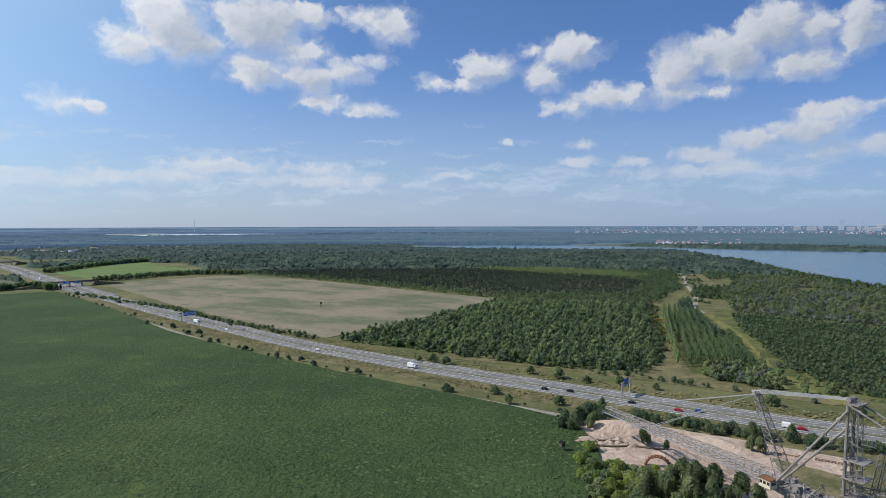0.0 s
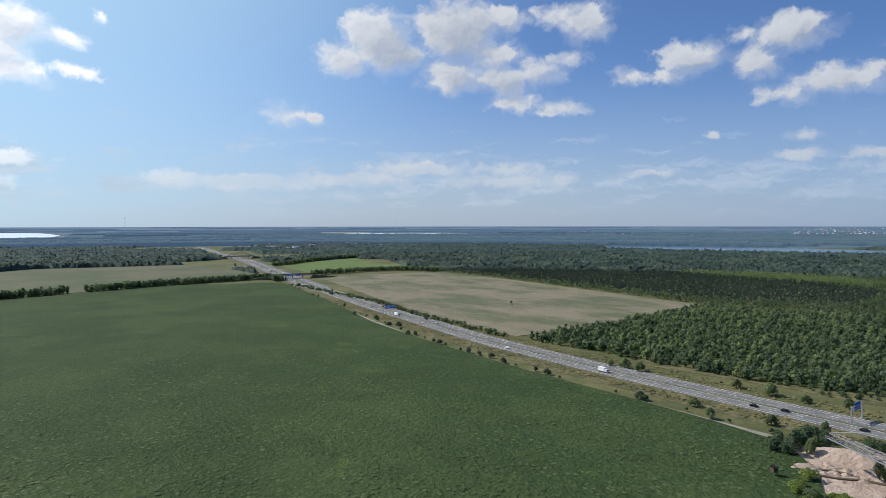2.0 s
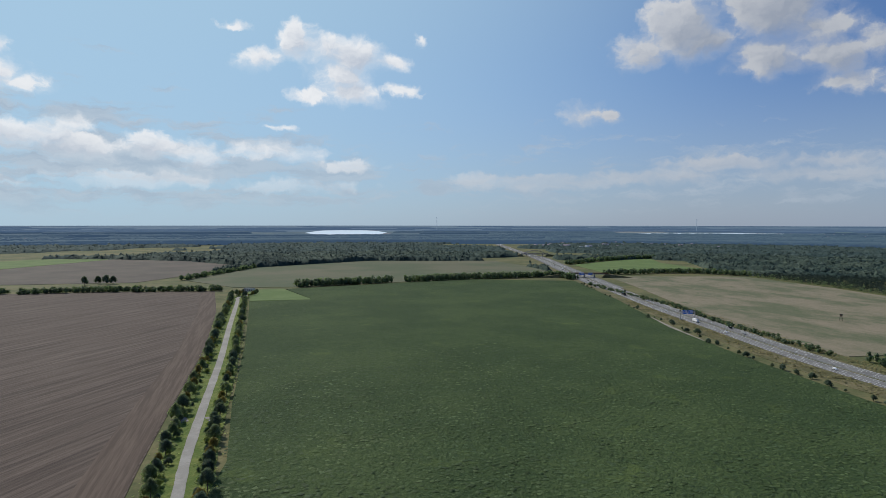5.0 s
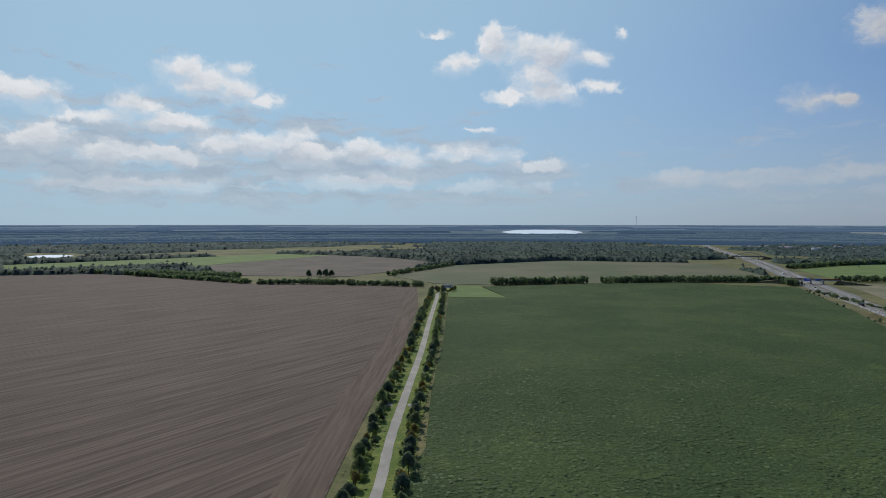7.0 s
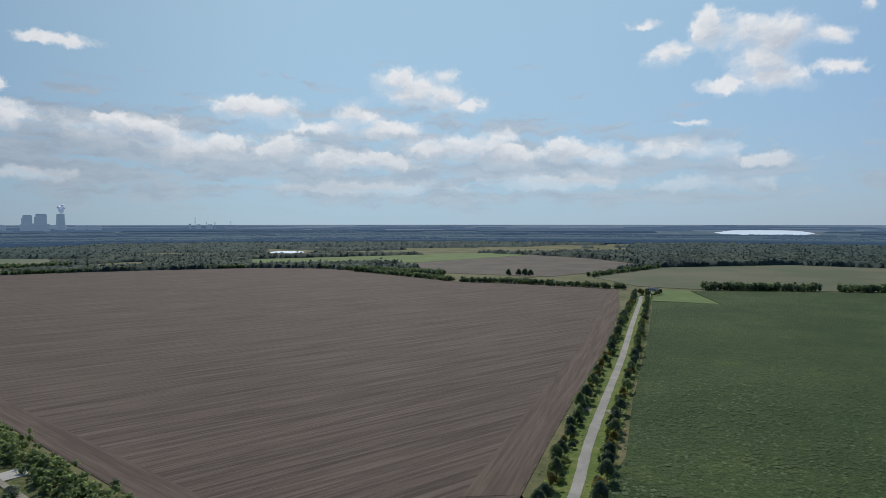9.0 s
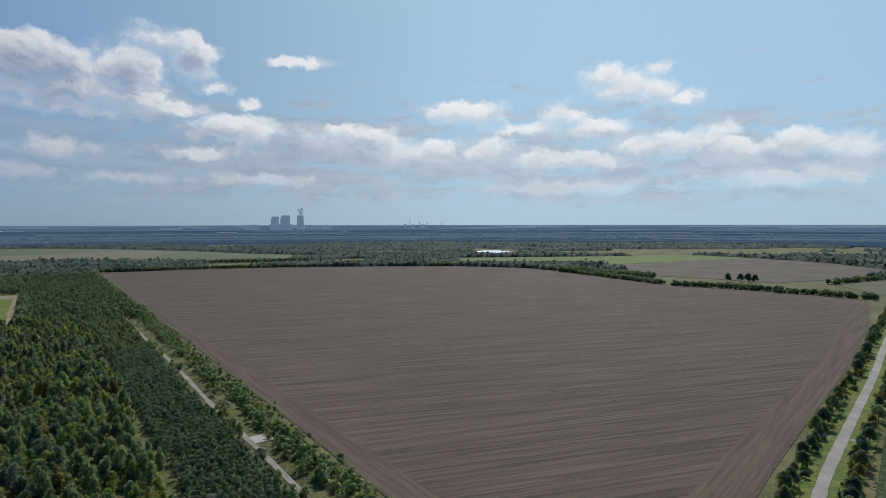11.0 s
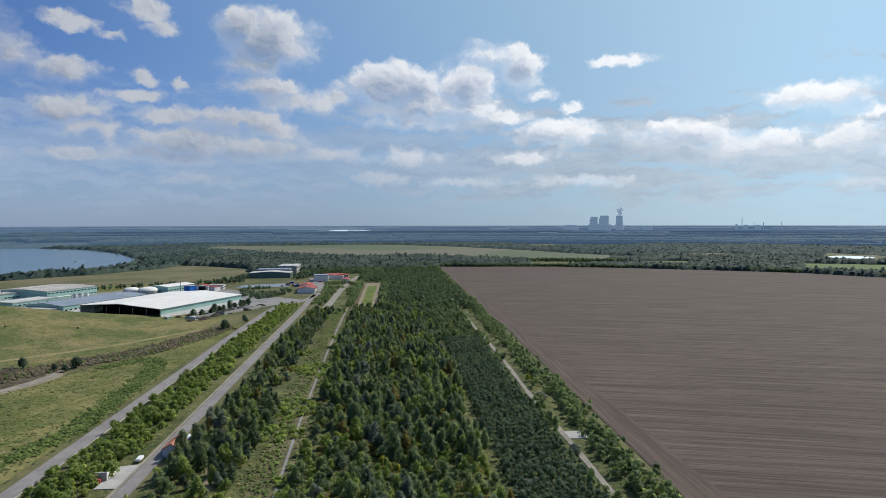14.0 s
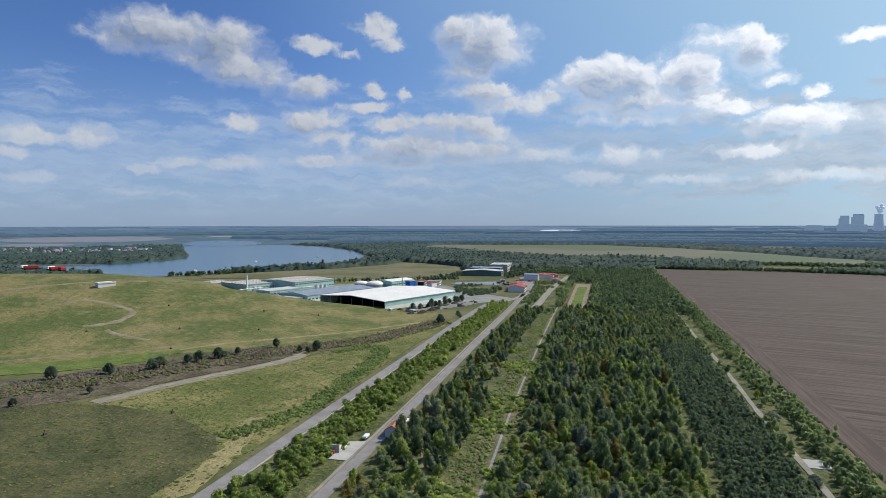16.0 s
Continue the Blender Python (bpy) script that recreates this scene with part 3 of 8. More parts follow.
def ribbon(name, line, left, right, z0, z1, material, label, category="road", kind="structure", parent=None, ragged=0.0):
    """A strip along a line from left to right metres off it (right is plus)."""
    side = sides_of(line)
    bm = bmesh.new()
    rows = []
    for i, (q, s) in enumerate(zip(line, side)):
        w = ragged * noise.noise(Vector((i * 0.9, left, right))) if ragged else 0.0
        rows.append([bm.verts.new(q + s * o + Vector((0, 0, z))) for o, z in ((left + w, z0), (left + w, z1), (right - w, z1), (right - w, z0))])
    for a, b in zip(rows, rows[1:]):
        for k in range(3):
            bm.faces.new((a[k], b[k], b[k + 1], a[k + 1]))
    ob = part(name, bm, material, parent)
    return tagged(ob, label, category, "", kind) if not parent else ob


def inside(poly, x, y):
    poly = np.array(poly, float)
    r = np.zeros(len(x), bool)
    j = len(poly) - 1
    for i in range(len(poly)):
        xi, yi, xj, yj = *poly[i], *poly[j]
        c = ((yi > y) != (yj > y)) & (x < (xj - xi) * (y - yi) / (yj - yi + 1e-9) + xi)
        r ^= c
        j = i
    return r


def scatter(poly, gap, rng, wobble=0.45):
    p = np.array(poly, float)
    gx, gy = np.meshgrid(np.arange(p[:, 0].min(), p[:, 0].max(), gap), np.arange(p[:, 1].min(), p[:, 1].max(), gap))
    x = gx.ravel() + rng.uniform(-wobble, wobble, gx.size) * gap
    y = gy.ravel() + rng.uniform(-wobble, wobble, gx.size) * gap
    k = inside(p, x, y)
    return np.stack([x[k], y[k]], 1)


def ico(level):
    bm = bmesh.new()
    bmesh.ops.create_icosphere(bm, subdivisions=level, radius=1.0)
    v = np.array([q.co for q in bm.verts])
    f = np.array([[q.index for q in g.verts] for g in bm.faces])
    bm.free()
    return v, f


ICO = {k: ico(k) for k in (1, 2)}
RINGS = [(math.cos(k_ * 1.0472), math.sin(k_ * 1.0472), 0.0) for k_ in range(6)] + [(0.62 * math.cos(k_ * 1.0472 + 0.5), 0.62 * math.sin(k_ * 1.0472 + 0.5), 0.78) for k_ in range(6)] + [(0.0, 0.0, 1.0)]
ICO[3] = (np.array(RINGS), np.array([f_ for k_ in range(6) for f_ in ((k_, (k_ + 1) % 6, 6 + k_), ((k_ + 1) % 6, 6 + (k_ + 1) % 6, 6 + k_), (6 + k_, 6 + (k_ + 1) % 6, 12))]))
ICO[0] = (np.array([(1, 0, 0), (0, 1, 0), (-1, 0, 0), (0, -1, 0), (0, 0, 1), (0, 0, -1)], float), np.array([(0, 1, 4), (1, 2, 4), (2, 3, 4), (3, 0, 4)]))


def crowns(at, radius, height, rng, level=2, taper=0.4, rough=0.28, leaves=0, leaf=0.3, lift=0.05):
    """Arrays of many crowns: an uneven body each, and loose sprays of leaves around it."""
    at, radius, height = np.asarray(at, float), np.asarray(radius, float), np.asarray(height, float)
    n = len(at)
    v, f = ICO[level]
    up = (v[:, 2] + 1) / 2
    slim = 1 - taper * up
    k = 1 + rng.uniform(-rough, rough, (n, len(v)))
    core = 0.62 if leaves else 1.0
    spin = rng.uniform(0, 6.28, n)
    c, s = np.cos(spin)[:, None], np.sin(spin)[:, None]
    px, py = v[:, 0] * slim * k * core, v[:, 1] * slim * k * core
    X = (px * c - py * s) * radius[:, None]
    Y = (px * s + py * c) * radius[:, None]
    Z = (lift + (1 - lift) * (up * (1 + (k - 1) * 0.5))) * height[:, None] * (0.94 if leaves else 1.0)
    co = np.stack([X + at[:, 0, None], Y + at[:, 1, None], Z + at[:, 2, None]], -1).reshape(-1, 3)
    tri = (f[None] + (np.arange(n) * len(v))[:, None, None]).reshape(-1, 3)
    if leaves:
        m = n * leaves
        own = np.repeat(np.arange(n), leaves)
        d = rng.normal(size=(m, 3))
        d /= np.linalg.norm(d, axis=1)[:, None]
        d[:, 2] = np.where(d[:, 2] < -0.5, -d[:, 2], d[:, 2])
        u = (d[:, 2] + 1) / 2
        sl = (1 - taper * u) * rng.uniform(0.78, 1.14, m)
        cen = np.stack([d[:, 0] * sl * radius[own], d[:, 1] * sl * radius[own], (lift + (1 - lift) * u * rng.uniform(0.93, 1.05, m)) * height[own]], 1) + at[own]
        size = leaf * radius[own] * rng.uniform(0.6, 1.3, m)
        out = d + rng.normal(size=(m, 3)) * 0.5 + np.array((0, 0, 0.25))
        a = np.cross(out, rng.normal(size=(m, 3))); a /= np.linalg.norm(a, axis=1)[:, None] + 1e-9
        b = np.cross(out, a); b /= np.linalg.norm(b, axis=1)[:, None] + 1e-9
        q = np.stack([cen + a * size[:, None], cen - a * size[:, None] * 0.6 + b * size[:, None] * 0.8, cen - a * size[:, None] * 0.5 - b * size[:, None] * 0.8], 1)
        base = len(co)
        co = np.concatenate([co, q.reshape(-1, 3)])
        tri = np.concatenate([tri, base + np.arange(m * 3).reshape(-1, 3)])
    return co, tri


def lobed(at, r, h, rng, lobes, slim=0.4):
    """Each crown as several uneven clumps, narrowing upwards: places, radii and heights."""
    at, r, h = np.asarray(at, float), np.asarray(r, float), np.asarray(h, float)
    n, ats, rs, hs = len(at), [], [], []
    for k in range(lobes):
        f = np.clip((k + rng.uniform(-0.3, 0.3, n)) / max(1, lobes - 1), 0, 1)
        a, off = rng.uniform(0, 6.28, n), r * rng.uniform(0.15, 0.7, n) * (1 - 0.6 * f)
        ats.append(np.stack([at[:, 0] + np.cos(a) * off, at[:, 1] + np.sin(a) * off, at[:, 2] + h * f * 0.58], 1))
        rs.append(r * (0.80 - slim * f) * rng.uniform(0.75, 1.15, n))
        hs.append(h * (0.52 - 0.12 * f) * rng.uniform(0.8, 1.15, n))
    return np.concatenate(ats), np.concatenate(rs), np.concatenate(hs)


def wood(name, at, r, h, material, label, seed, level=2, taper=0.4, leaves=0, leaf=0.3, rough=0.28, category="trees", kind="stuff", lift=0.05, lobes=1, slim=0.24):
    """A stand of trees that nobody could count: one object."""
    rng = np.random.default_rng(seed)
    at = np.asarray(at, float)
    if at.shape[1] == 2:
        at = np.concatenate([at, np.zeros((len(at), 1))], 1)
    n = len(at)
    vary = rng.uniform(0, 1, n)
    rr, hh = r[0] + (r[1] - r[0]) * vary, h[0] + (h[1] - h[0]) * np.clip(vary + rng.uniform(-0.3, 0.3, n), 0, 1)
    if lobes > 1:
        at, rr, hh = lobed(at, rr, hh, rng, lobes, slim)
    co, tri = crowns(at, rr, hh, rng, level, taper, rough, leaves, leaf, lift)
    return tagged(new(name, tri_mesh(name, co, tri, material)), label, category, "", kind)


def clear(pts, line, width):
    """Leaves a way open along a line."""
    q = np.array([(p.x, p.y) for p in line])
    pts = np.asarray(pts, float)
    d = np.sqrt(((pts[:, None, :2] - q[None]) ** 2).sum(-1)).min(1)
    return pts[d > width]


def along(pts, gap, width, rng, z=0.0):
    """Places in a belt of that width along a line."""
    line = smooth_line(pts, 6.0)
    side = sides_of(line)
    out = []
    for q, s in zip(line, side):
        for _ in range(max(1, int(width / gap * 6.0 / gap + rng.random()))):
            p = q + s * rng.uniform(-width / 2, width / 2) + Vector((rng.uniform(-3, 3), rng.uniform(-3, 3), z))
            out.append(p[:])
    return np.array(out)


def C(u, v):
    """A place along and across the strip of woods that runs south-west from under the camera."""
    return (-0.745 * u - 0.667 * v, -0.667 * u + 0.745 * v)


def strip(u0, u1, v0, v1):
    return [C(u0, v0), C(u1, v0), C(u1, v1), C(u0, v1)]


def far(az, d):
    """A place at bearing az and distance d, drawn nearer beyond 3 km on the rising rim: point and scale."""
    r = d if d < 3000 else 3000 + 1700 * (1 - 3000 / d)
    p = bearing(az, r)
    p.z = EYE * (1 - r / d)
    return p, r / d


# ---- ground ----
def make_ground():
    radii = [0.0] + [20 + 14 * i for i in range(50)] + [720 + 40 * i for i in range(58)]
    seg = 240
    co, tri = [(0.0, 0.0, 0.0)], []
    for r in radii[1:]:
        a = np.arange(seg) * 2 * math.pi / seg
        co += list(zip(r * np.sin(a), r * np.cos(a), np.zeros(seg)))
    for k in range(seg):
        tri.append((0, 1 + (k + 1) % seg, 1 + k))
    for i in range(len(radii) - 2):
        a0, b0 = 1 + i * seg, 1 + (i + 1) * seg
        for k in range(seg):
            j = (k + 1) % seg
            tri += [(a0 + k, a0 + j, b0 + k), (a0 + j, b0 + j, b0 + k)]
    tagged(new("ground", tri_mesh("ground", np.array(co), np.array(tri), M["ground"])), "flat plain of rough dry meadow grass", "ground", "", "structure")
    # the rim of the distance, its haze an even emission in the material
    def ring(ds, material, label):
        co, tri, seg = [], [], 300
        for d in ds:
            p, _ = far(0, d)
            r = math.hypot(p.x, p.y)
            a = np.arange(seg) * 2 * math.pi / seg
            co += list(zip(r * np.sin(a), r * np.cos(a), np.full(seg, p.z + (0.05 if d > 2990 else -0.3))))
        for i in range(len(ds) - 1):
            for k in range(seg):
                j = (k + 1) % seg
                tri += [(i * seg + k, i * seg + j, i * seg + seg + k), (i * seg + j, i * seg + seg + j, i * seg + seg + k)]
        tagged(new("backdrop", tri_mesh("backdrop", np.array(co), np.array(tri), M[material])), label, "distance", "", "structure")

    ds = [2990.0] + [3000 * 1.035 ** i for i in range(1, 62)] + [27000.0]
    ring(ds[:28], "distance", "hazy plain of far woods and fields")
    ring(ds[27:], "distance_far", "plain of the farthest woods and fields in painted blue haze")


make_ground()

# the corner fields
FURROW = [C(-400, 104), C(200, 104), C(1440, 104)]
prism("crop_field", [(-579, 931), (-391, 735), (-255, 578), (-158, 489), (-70, 417), (2, 364), (36, 338), (64, 313), (70, 280), (65, 251), (53, 224), (30, 160), (-60, 60), (-150, 42), (-205, 92), (-242, 122), (-320, 165), (-471, 255), (-641, 352), (-722, 397), (-683, 466), (-820, 512), (-739, 825)],
      -0.2, 0.9, M["crop"], "dense dark green field of leafy crop", "field")
prism("ploughed_field", [C(20, 104), C(560, 108), C(1440, 106), (-1340, -567), (-1425, -191), (-1376, -9), (-1212, 98), (-1049, 197), (-984, 295), (-872, 425), (-674, 330), (-480, 225), (-329, 134), (-265, 96), (-216, 68), (-120, 12)],
      -0.2, 0.25, M["plough"], "bare brown ploughed field with long furrows", "field")
prism("headland_strip", [C(20, 104.6), C(560, 108.6), C(1430, 107), C(1430, 117), C(560, 121), C(20, 122)], 0.1, 0.33, M["plough_edge"], "smooth brown headland along the ploughed field", "field")
prism("headland_strip", [(-216, 67), (-265, 95), (-329, 133), (-480, 224), (-674, 329), (-866, 420), (-870, 402), (-678, 310), (-484, 205), (-333, 113), (-268, 75), (-218, 46)], 0.1, 0.33, M["plough_lane"], "smooth brown headland beside the lane", "field")
prism("stubble_field", [(-590, 1060), (-403, 1237), (-225, 1108), (76, 826), (-47, 618), (-103, 545), (-197, 622), (-330, 765), (-470, 930)], -0.2, 0.35, M["stubble"], "pale beige stubble field with green patches", "field")
prism("meadow_field", [(-815, 1300), (-830, 1542), (-798, 1680), (-693, 1516), (-531, 1379), (-523, 1269), (-634, 1130)], -0.2, 0.4, M["meadow"], "small bright green meadow", "field")
prism("lawn", [(-848, 464), (-824, 510), (-683, 465), (-725, 400)], -0.2, 1.0, M["meadow"], "mown bright green lawn plot", "field")
prism("pale_field", [(-900, 470), (-1080, 468), (-1269, 709), (-1282, 1054), (-1050, 1290), (-860, 1180), (-641, 1010), (-739, 835), (-840, 540)], -0.2, 0.5, M["pale_field"], "wide pale grey green field", "field")
prism("brown_field", [(-1239, 175), (-1091, 394), (-1304, 728), (-1607, 715), (-1834, 608), (-1533, 208)], -0.2, 0.45, M["brown_field"], "brown harvested field behind the hedge", "field")
prism("meadow_field", [(-1500, -180), (-1533, 200), (-1834, 605), (-1974, 488), (-1760, -214)], -0.2, 0.5, M["meadow"], "long bright green field beyond the hedge", "field")
FALLOW = [(-1297, -2074), (-1453, -2322), (-1640, -2450), (-2188, -1960), (-2160, -1573), (-2043, -1188), (-1884, -858), (-1874, -763), (-1535, -620), (-1425, -938), (-1417, -1107), (-1376, -1200), (-1283, -1264), (-1240, -1562), (-1314, -1771)]
prism("fallow_field", FALLOW, -0.2, 0.4, M["fallow"], "wide fallow field, brownish and pale green", "field")
HEATH = [(-291, -1303), (-367, -1265), (-468, -1279), (-579, -1280), (-733, -1331), (-805, -1399), (-834, -1302), (-833, -1159), (-664, -959), (-584, -983), (-541, -984), (-456, -1081), (-353, -1125), (-264, -1186)]
prism("heath", HEATH, -0.2, 0.42, M["heath"], "open brown heath between lake and factory", "ground")


# ---- lakes ----
prism("water", [(655, 918), (625, 959), (653, 1166), (769, 1640), (818, 2165), (640, 2190), (430, 2290), (200, 2390), (40, 2450), (-110, 2560), (-140, 2880), (-60, 2950), (218, 2975), (579, 2920), (971, 2569), (1144, 2441), (1515, 2127), (1900, 1500), (1500, 700), (900, 640)],
      -0.5, 0.25, M["water"], "wide calm grey blue lake", "lake")
prism("water", [(-821, -1587), (-704, -1422), (-605, -1339), (-427, -1300), (-227, -1279), (-160, -1290), (-94, -1400), (0, -1560), (70, -1690), (330, -1760), (330, -2050), (56, -1878), (-58, -1755), (-177, -1750), (-326, -1850), (-399, -1975), (-470, -2400), (-575, -2930), (-900, -2960), (-1060, -2800), (-1090, -2560), (-1008, -2133)],
      -0.5, 0.25, M["water"], "calm blue lake behind the hill", "lake")

# ---- roads ----
HIGHWAY = smooth_line([(-1879, 2335), (-1360, 1801), (-1036, 1481), (-767, 1185), (-530, 927), (-328, 716), (-220, 612), (-133, 528), (-60, 468), (24, 406), (102, 353), (151, 320), (206, 287), (330, 220)], 12.0)
ribbon("verge", HIGHWAY, -19, 32, -0.3, 0.2, M["verge"], "dry grass verge beside the highway", "verge", ragged=1.5)
highway = tagged(new("highway"), "grey two carriageway motorway with white markings", "road", "", "structure")
for a, b in ((-13.4, -1.9), (1.9, 13.4)):
    ribbon("carriageway", HIGHWAY, a, b, 0.0, 0.5, M["asphalt"], "", parent=highway)
ribbon("median", HIGHWAY, -1.9, 1.9, 0.0, 0.46, M["verge"], "", parent=highway)


def markings(name, line, offs, width, z, dash=None):
    """Painted lines along the road; dashed where dash says how long and how far apart."""
    side = sides_of(line)
    bm = bmesh.new()
    for o in offs:
        run = 0.0
        for i in range(len(line) - 1):
            a, b = line[i], line[i + 1]
            n = 1 if not dash else max(1, round((b - a).length / dash))
            for k in range(n):
                s0, s1 = k / n, (k + (0.36 if dash else 1.0)) / n
                q0, q1 = a.lerp(b, s0), a.lerp(b, s1)
                w0, w1 = side[i].lerp(side[i + 1], s0), side[i].lerp(side[i + 1], s1)
                vs = [bm.verts.new(q + w * x + Vector((0, 0, z))) for q, w, x in ((q0, w0, o - width / 2), (q1, w1, o - width / 2), (q1, w1, o + width / 2), (q0, w0, o + width / 2))]
                bm.faces.new(vs)
    return part(name, bm, M["paint"], highway)


tagged(markings("edge_line", HIGHWAY, (-12.9, -9.9, -2.5, 2.5, 9.9, 12.9), 0.25, 0.515), kind="stuff")
tagged(markings("lane_line", HIGHWAY, (-6.2, 6.2), 0.3, 0.515, 16.0), kind="stuff")


def rail(name, line, offs, label):
    """A steel crash barrier with its posts."""
    side = sides_of(line)
    ob = tagged(new(name), label, "barrier", "", "structure")
    for o in offs:
        bm = bmesh.new()
        for i in range(len(line) - 1):
            a, b = line[i] + side[i] * o, line[i + 1] + side[i + 1] * o
            q = [bm.verts.new(p + Vector((0, 0, z))) for p, z in ((a, 0.9), (b, 0.9), (b, 1.25), (a, 1.25))]
            bm.faces.new(q)
            for s in (0.0, 0.33, 0.66):
                p = a.lerp(b, s)
                box(bm, p.x - 0.06, p.x + 0.06, p.y - 0.06, p.y + 0.06, 0.2, 1.2)
        tagged(part("guard_rail", bm, M["zinc"], ob), kind="stuff")
    return ob


SLIP = [q_ for q_ in HIGHWAY if -1100 < q_.x < -470]
for a, b in ((-21.0, -13.6), (13.6, 21.0)):
    ribbon("slip_lane", SLIP, a, b, 0.0, 0.47, M["asphalt"], "", parent=highway)
rail("crash_barrier", HIGHWAY, (-1.2, 1.2), "galvanised crash barrier along the motorway median")
TRACK = smooth_line([(-560, 905), (-391, 725), (-262, 590), (-154, 482), (-69, 414), (2, 363), (66, 318), (90, 300)], 10.0)
ribbon("farm_track", TRACK, -2.6, 2.2, 0.0, 0.26, M["gravel"], "pale gravel farm track beside the crop field", ragged=0.8)
LANE = smooth_line([(-820, 455), (-790, 432), (-772, 408), (-735, 388), (-560, 287), (-435, 216), (-325, 151), (-260, 113), (-207, 84), (-120, 30)], 6.0)
ribbon("lane_verge", LANE, -12.5, 12.5, -0.2, 0.3, M["lush"], "lush green verges beside the country lane", "verge", ragged=1.0)
ribbon("country_lane", LANE, -2.3, 2.3, 0.0, 0.42, M["lane_pale"], "worn pale asphalt country lane with broken edges", ragged=0.3)
for q in ((-303, 146), (-312, 133)):
    prism("field_access", [(q[0] - 4, q[1] - 3), (q[0] + 4, q[1] - 4), (q[0] + 5, q[1] + 2), (q[0] - 3, q[1] + 4)], 0.0, 0.41, M["road_grey"], "pale concrete field access beside the lane", "slab")
ROAD_A = smooth_line([C(120, -141), C(287, -141), C(417, -141), C(724, -140), C(780, -126), C(830, -112), C(935, -100)], 8.0)
ribbon("road", ROAD_A, -3.4, 3.4, 0.0, 0.45, M["road_grey"], "long straight grey asphalt access road")
ROAD_B = smooth_line([C(120, -98), C(297, -100), C(479, -101.5), C(759, -104), C(880, -108)], 8.0)
ribbon("road", ROAD_B, -2.7, 2.7, 0.0, 0.45, M["road_grey"], "narrow grey road between the tree belts")
ribbon("road_shoulder", ROAD_B, -4.9, -3.7, 0.0, 0.4, M["gravel_dry"], "dry earth shoulder beside the narrow road", "verge", ragged=0.6)
ribbon("kerb_wall", ROAD_A, 3.9, 4.15, 0.0, 0.6, M["concrete"], "low concrete kerb wall along the access road", "wall")
ribbon("kerb_wall", ROAD_B, -4.1, -3.1, 0.0, 0.75, M["gravel"], "low ochre concrete kerb wall beside the road", "wall")
DITCH = smooth_line([C(120, -42), C(219, -43), C(340, -47), C(568, -51), C(760, -52)], 8.0)
ribbon("grass_strip", DITCH, -11, 4, -0.2, 0.25, M["verge"], "grassy strip along the drainage ditch", "verge", ragged=1.0)
ribbon("drainage_channel", DITCH, -0.6, 0.6, 0.0, 0.36, M["concrete_yard"], "straight pale concrete drainage channel", "channel")
PATH = smooth_line([C(120, 80), C(250, 81), C(346, 80), C(482, 81), C(707, 79), C(1362, 84)], 8.0)
ribbon("footpath", PATH, -1.4, 1.4, 0.0, 0.4, M["gravel"], "pale gravel path beside the hedge", ragged=0.5)
prism("slab", strip(279, 289, 82, 91), 0.0, 0.43, M["concrete"], "pale concrete slab beside the path", "slab")
prism("wood_floor", strip(100, 1440, -94, 102), -0.3, 0.12, M["undergrowth"], "dark leafy ground under the trees", "undergrowth")
prism("wood_floor", strip(100, 770, -136, -104), -0.3, 0.12, M["undergrowth"], "green undergrowth between the two roads", "undergrowth")


# ---- grassy landfill hill ----
def hill_height(u, v):
    """Height of the mound at a place of the strip's frame."""
    fu, fv = u - 499, v + 173
    s = 0.847 * fu - 0.532 * fv  # metres in from the foot
    crest_u = 657 + (v + 209) * 0.27
    crest = np.interp(-v, [170, 225, 316, 430, 490, 560, 900], [0, 0.5, 13, 31, 39, 42, 43])
    front = np.clip(s, 0, None) / np.maximum(30.0, 0.847 * (crest_u - 499) - 0.532 * fv)
    f = np.clip(front, 0, 1)
    f = f * f * (3 - 2 * f) * 0.45 + f * 0.55
    back = np.clip(1 - (u - crest_u - 8) / np.interp(-v, [200, 420, 520, 600], [60, 80, 240, 420]), 0, 1)
    back = back * back * (3 - 2 * back)
    return crest * f * back


def make_hill():
    us, vs = np.arange(250, 1130, 8.0), np.arange(-900, -150, 8.0)
    U, V = np.meshgrid(us, vs, indexing="ij")
    H = hill_height(U, V)
    rng = np.random.default_rng(3)
    X, Y = -0.745 * U - 0.667 * V, -0.667 * U + 0.745 * V
    Z = np.where(H > 0.05, H + 0.3, -0.6)
    co = np.stack([X, Y, Z], -1).reshape(-1, 3)
    n = len(vs)
    i, j = np.meshgrid(np.arange(len(us) - 1), np.arange(n - 1), indexing="ij")
    a = (i * n + j).ravel()
    tri = np.concatenate([np.stack([a, a + 1, a + n], 1), np.stack([a + 1, a + n + 1, a + n], 1)])
    keep = (co[tri][:, :, 2] > -0.5).any(1)
    ob = new("hill", tri_mesh("hill", co, tri[keep], M["hill"]))
    for p in ob.data.polygons:
        p.use_smooth = True
    tagged(ob, "broad grassy landfill mound with worn patches", "hill", "", "structure")


make_hill()
prism("meadow", [C(150, -150), C(640, -149), C(590, -166), C(440, -205), C(400, -228), C(340, -256), C(290, -275), C(230, -330), C(120, -330)], -0.3, 0.2, M["dry"], "yellow green meadow beside the access road", "ground")
prism("scrub_strip", [C(620, -152), C(589, -162), C(500, -180), C(452, -215), C(406, -232), C(345, -260), C(285, -290), C(200, -380), C(240, -430), C(300, -380), C(363, -300), C(452, -250), C(510, -200), C(600, -168)], -0.3, 0.26, M["scrub"], "belt of brown scrub and weeds", "scrub")
DIRT = smooth_line([C(285, -275), C(298, -271), C(347, -252), C(380, -236), C(406, -225), C(425, -222), C(432, -224)], 6.0)
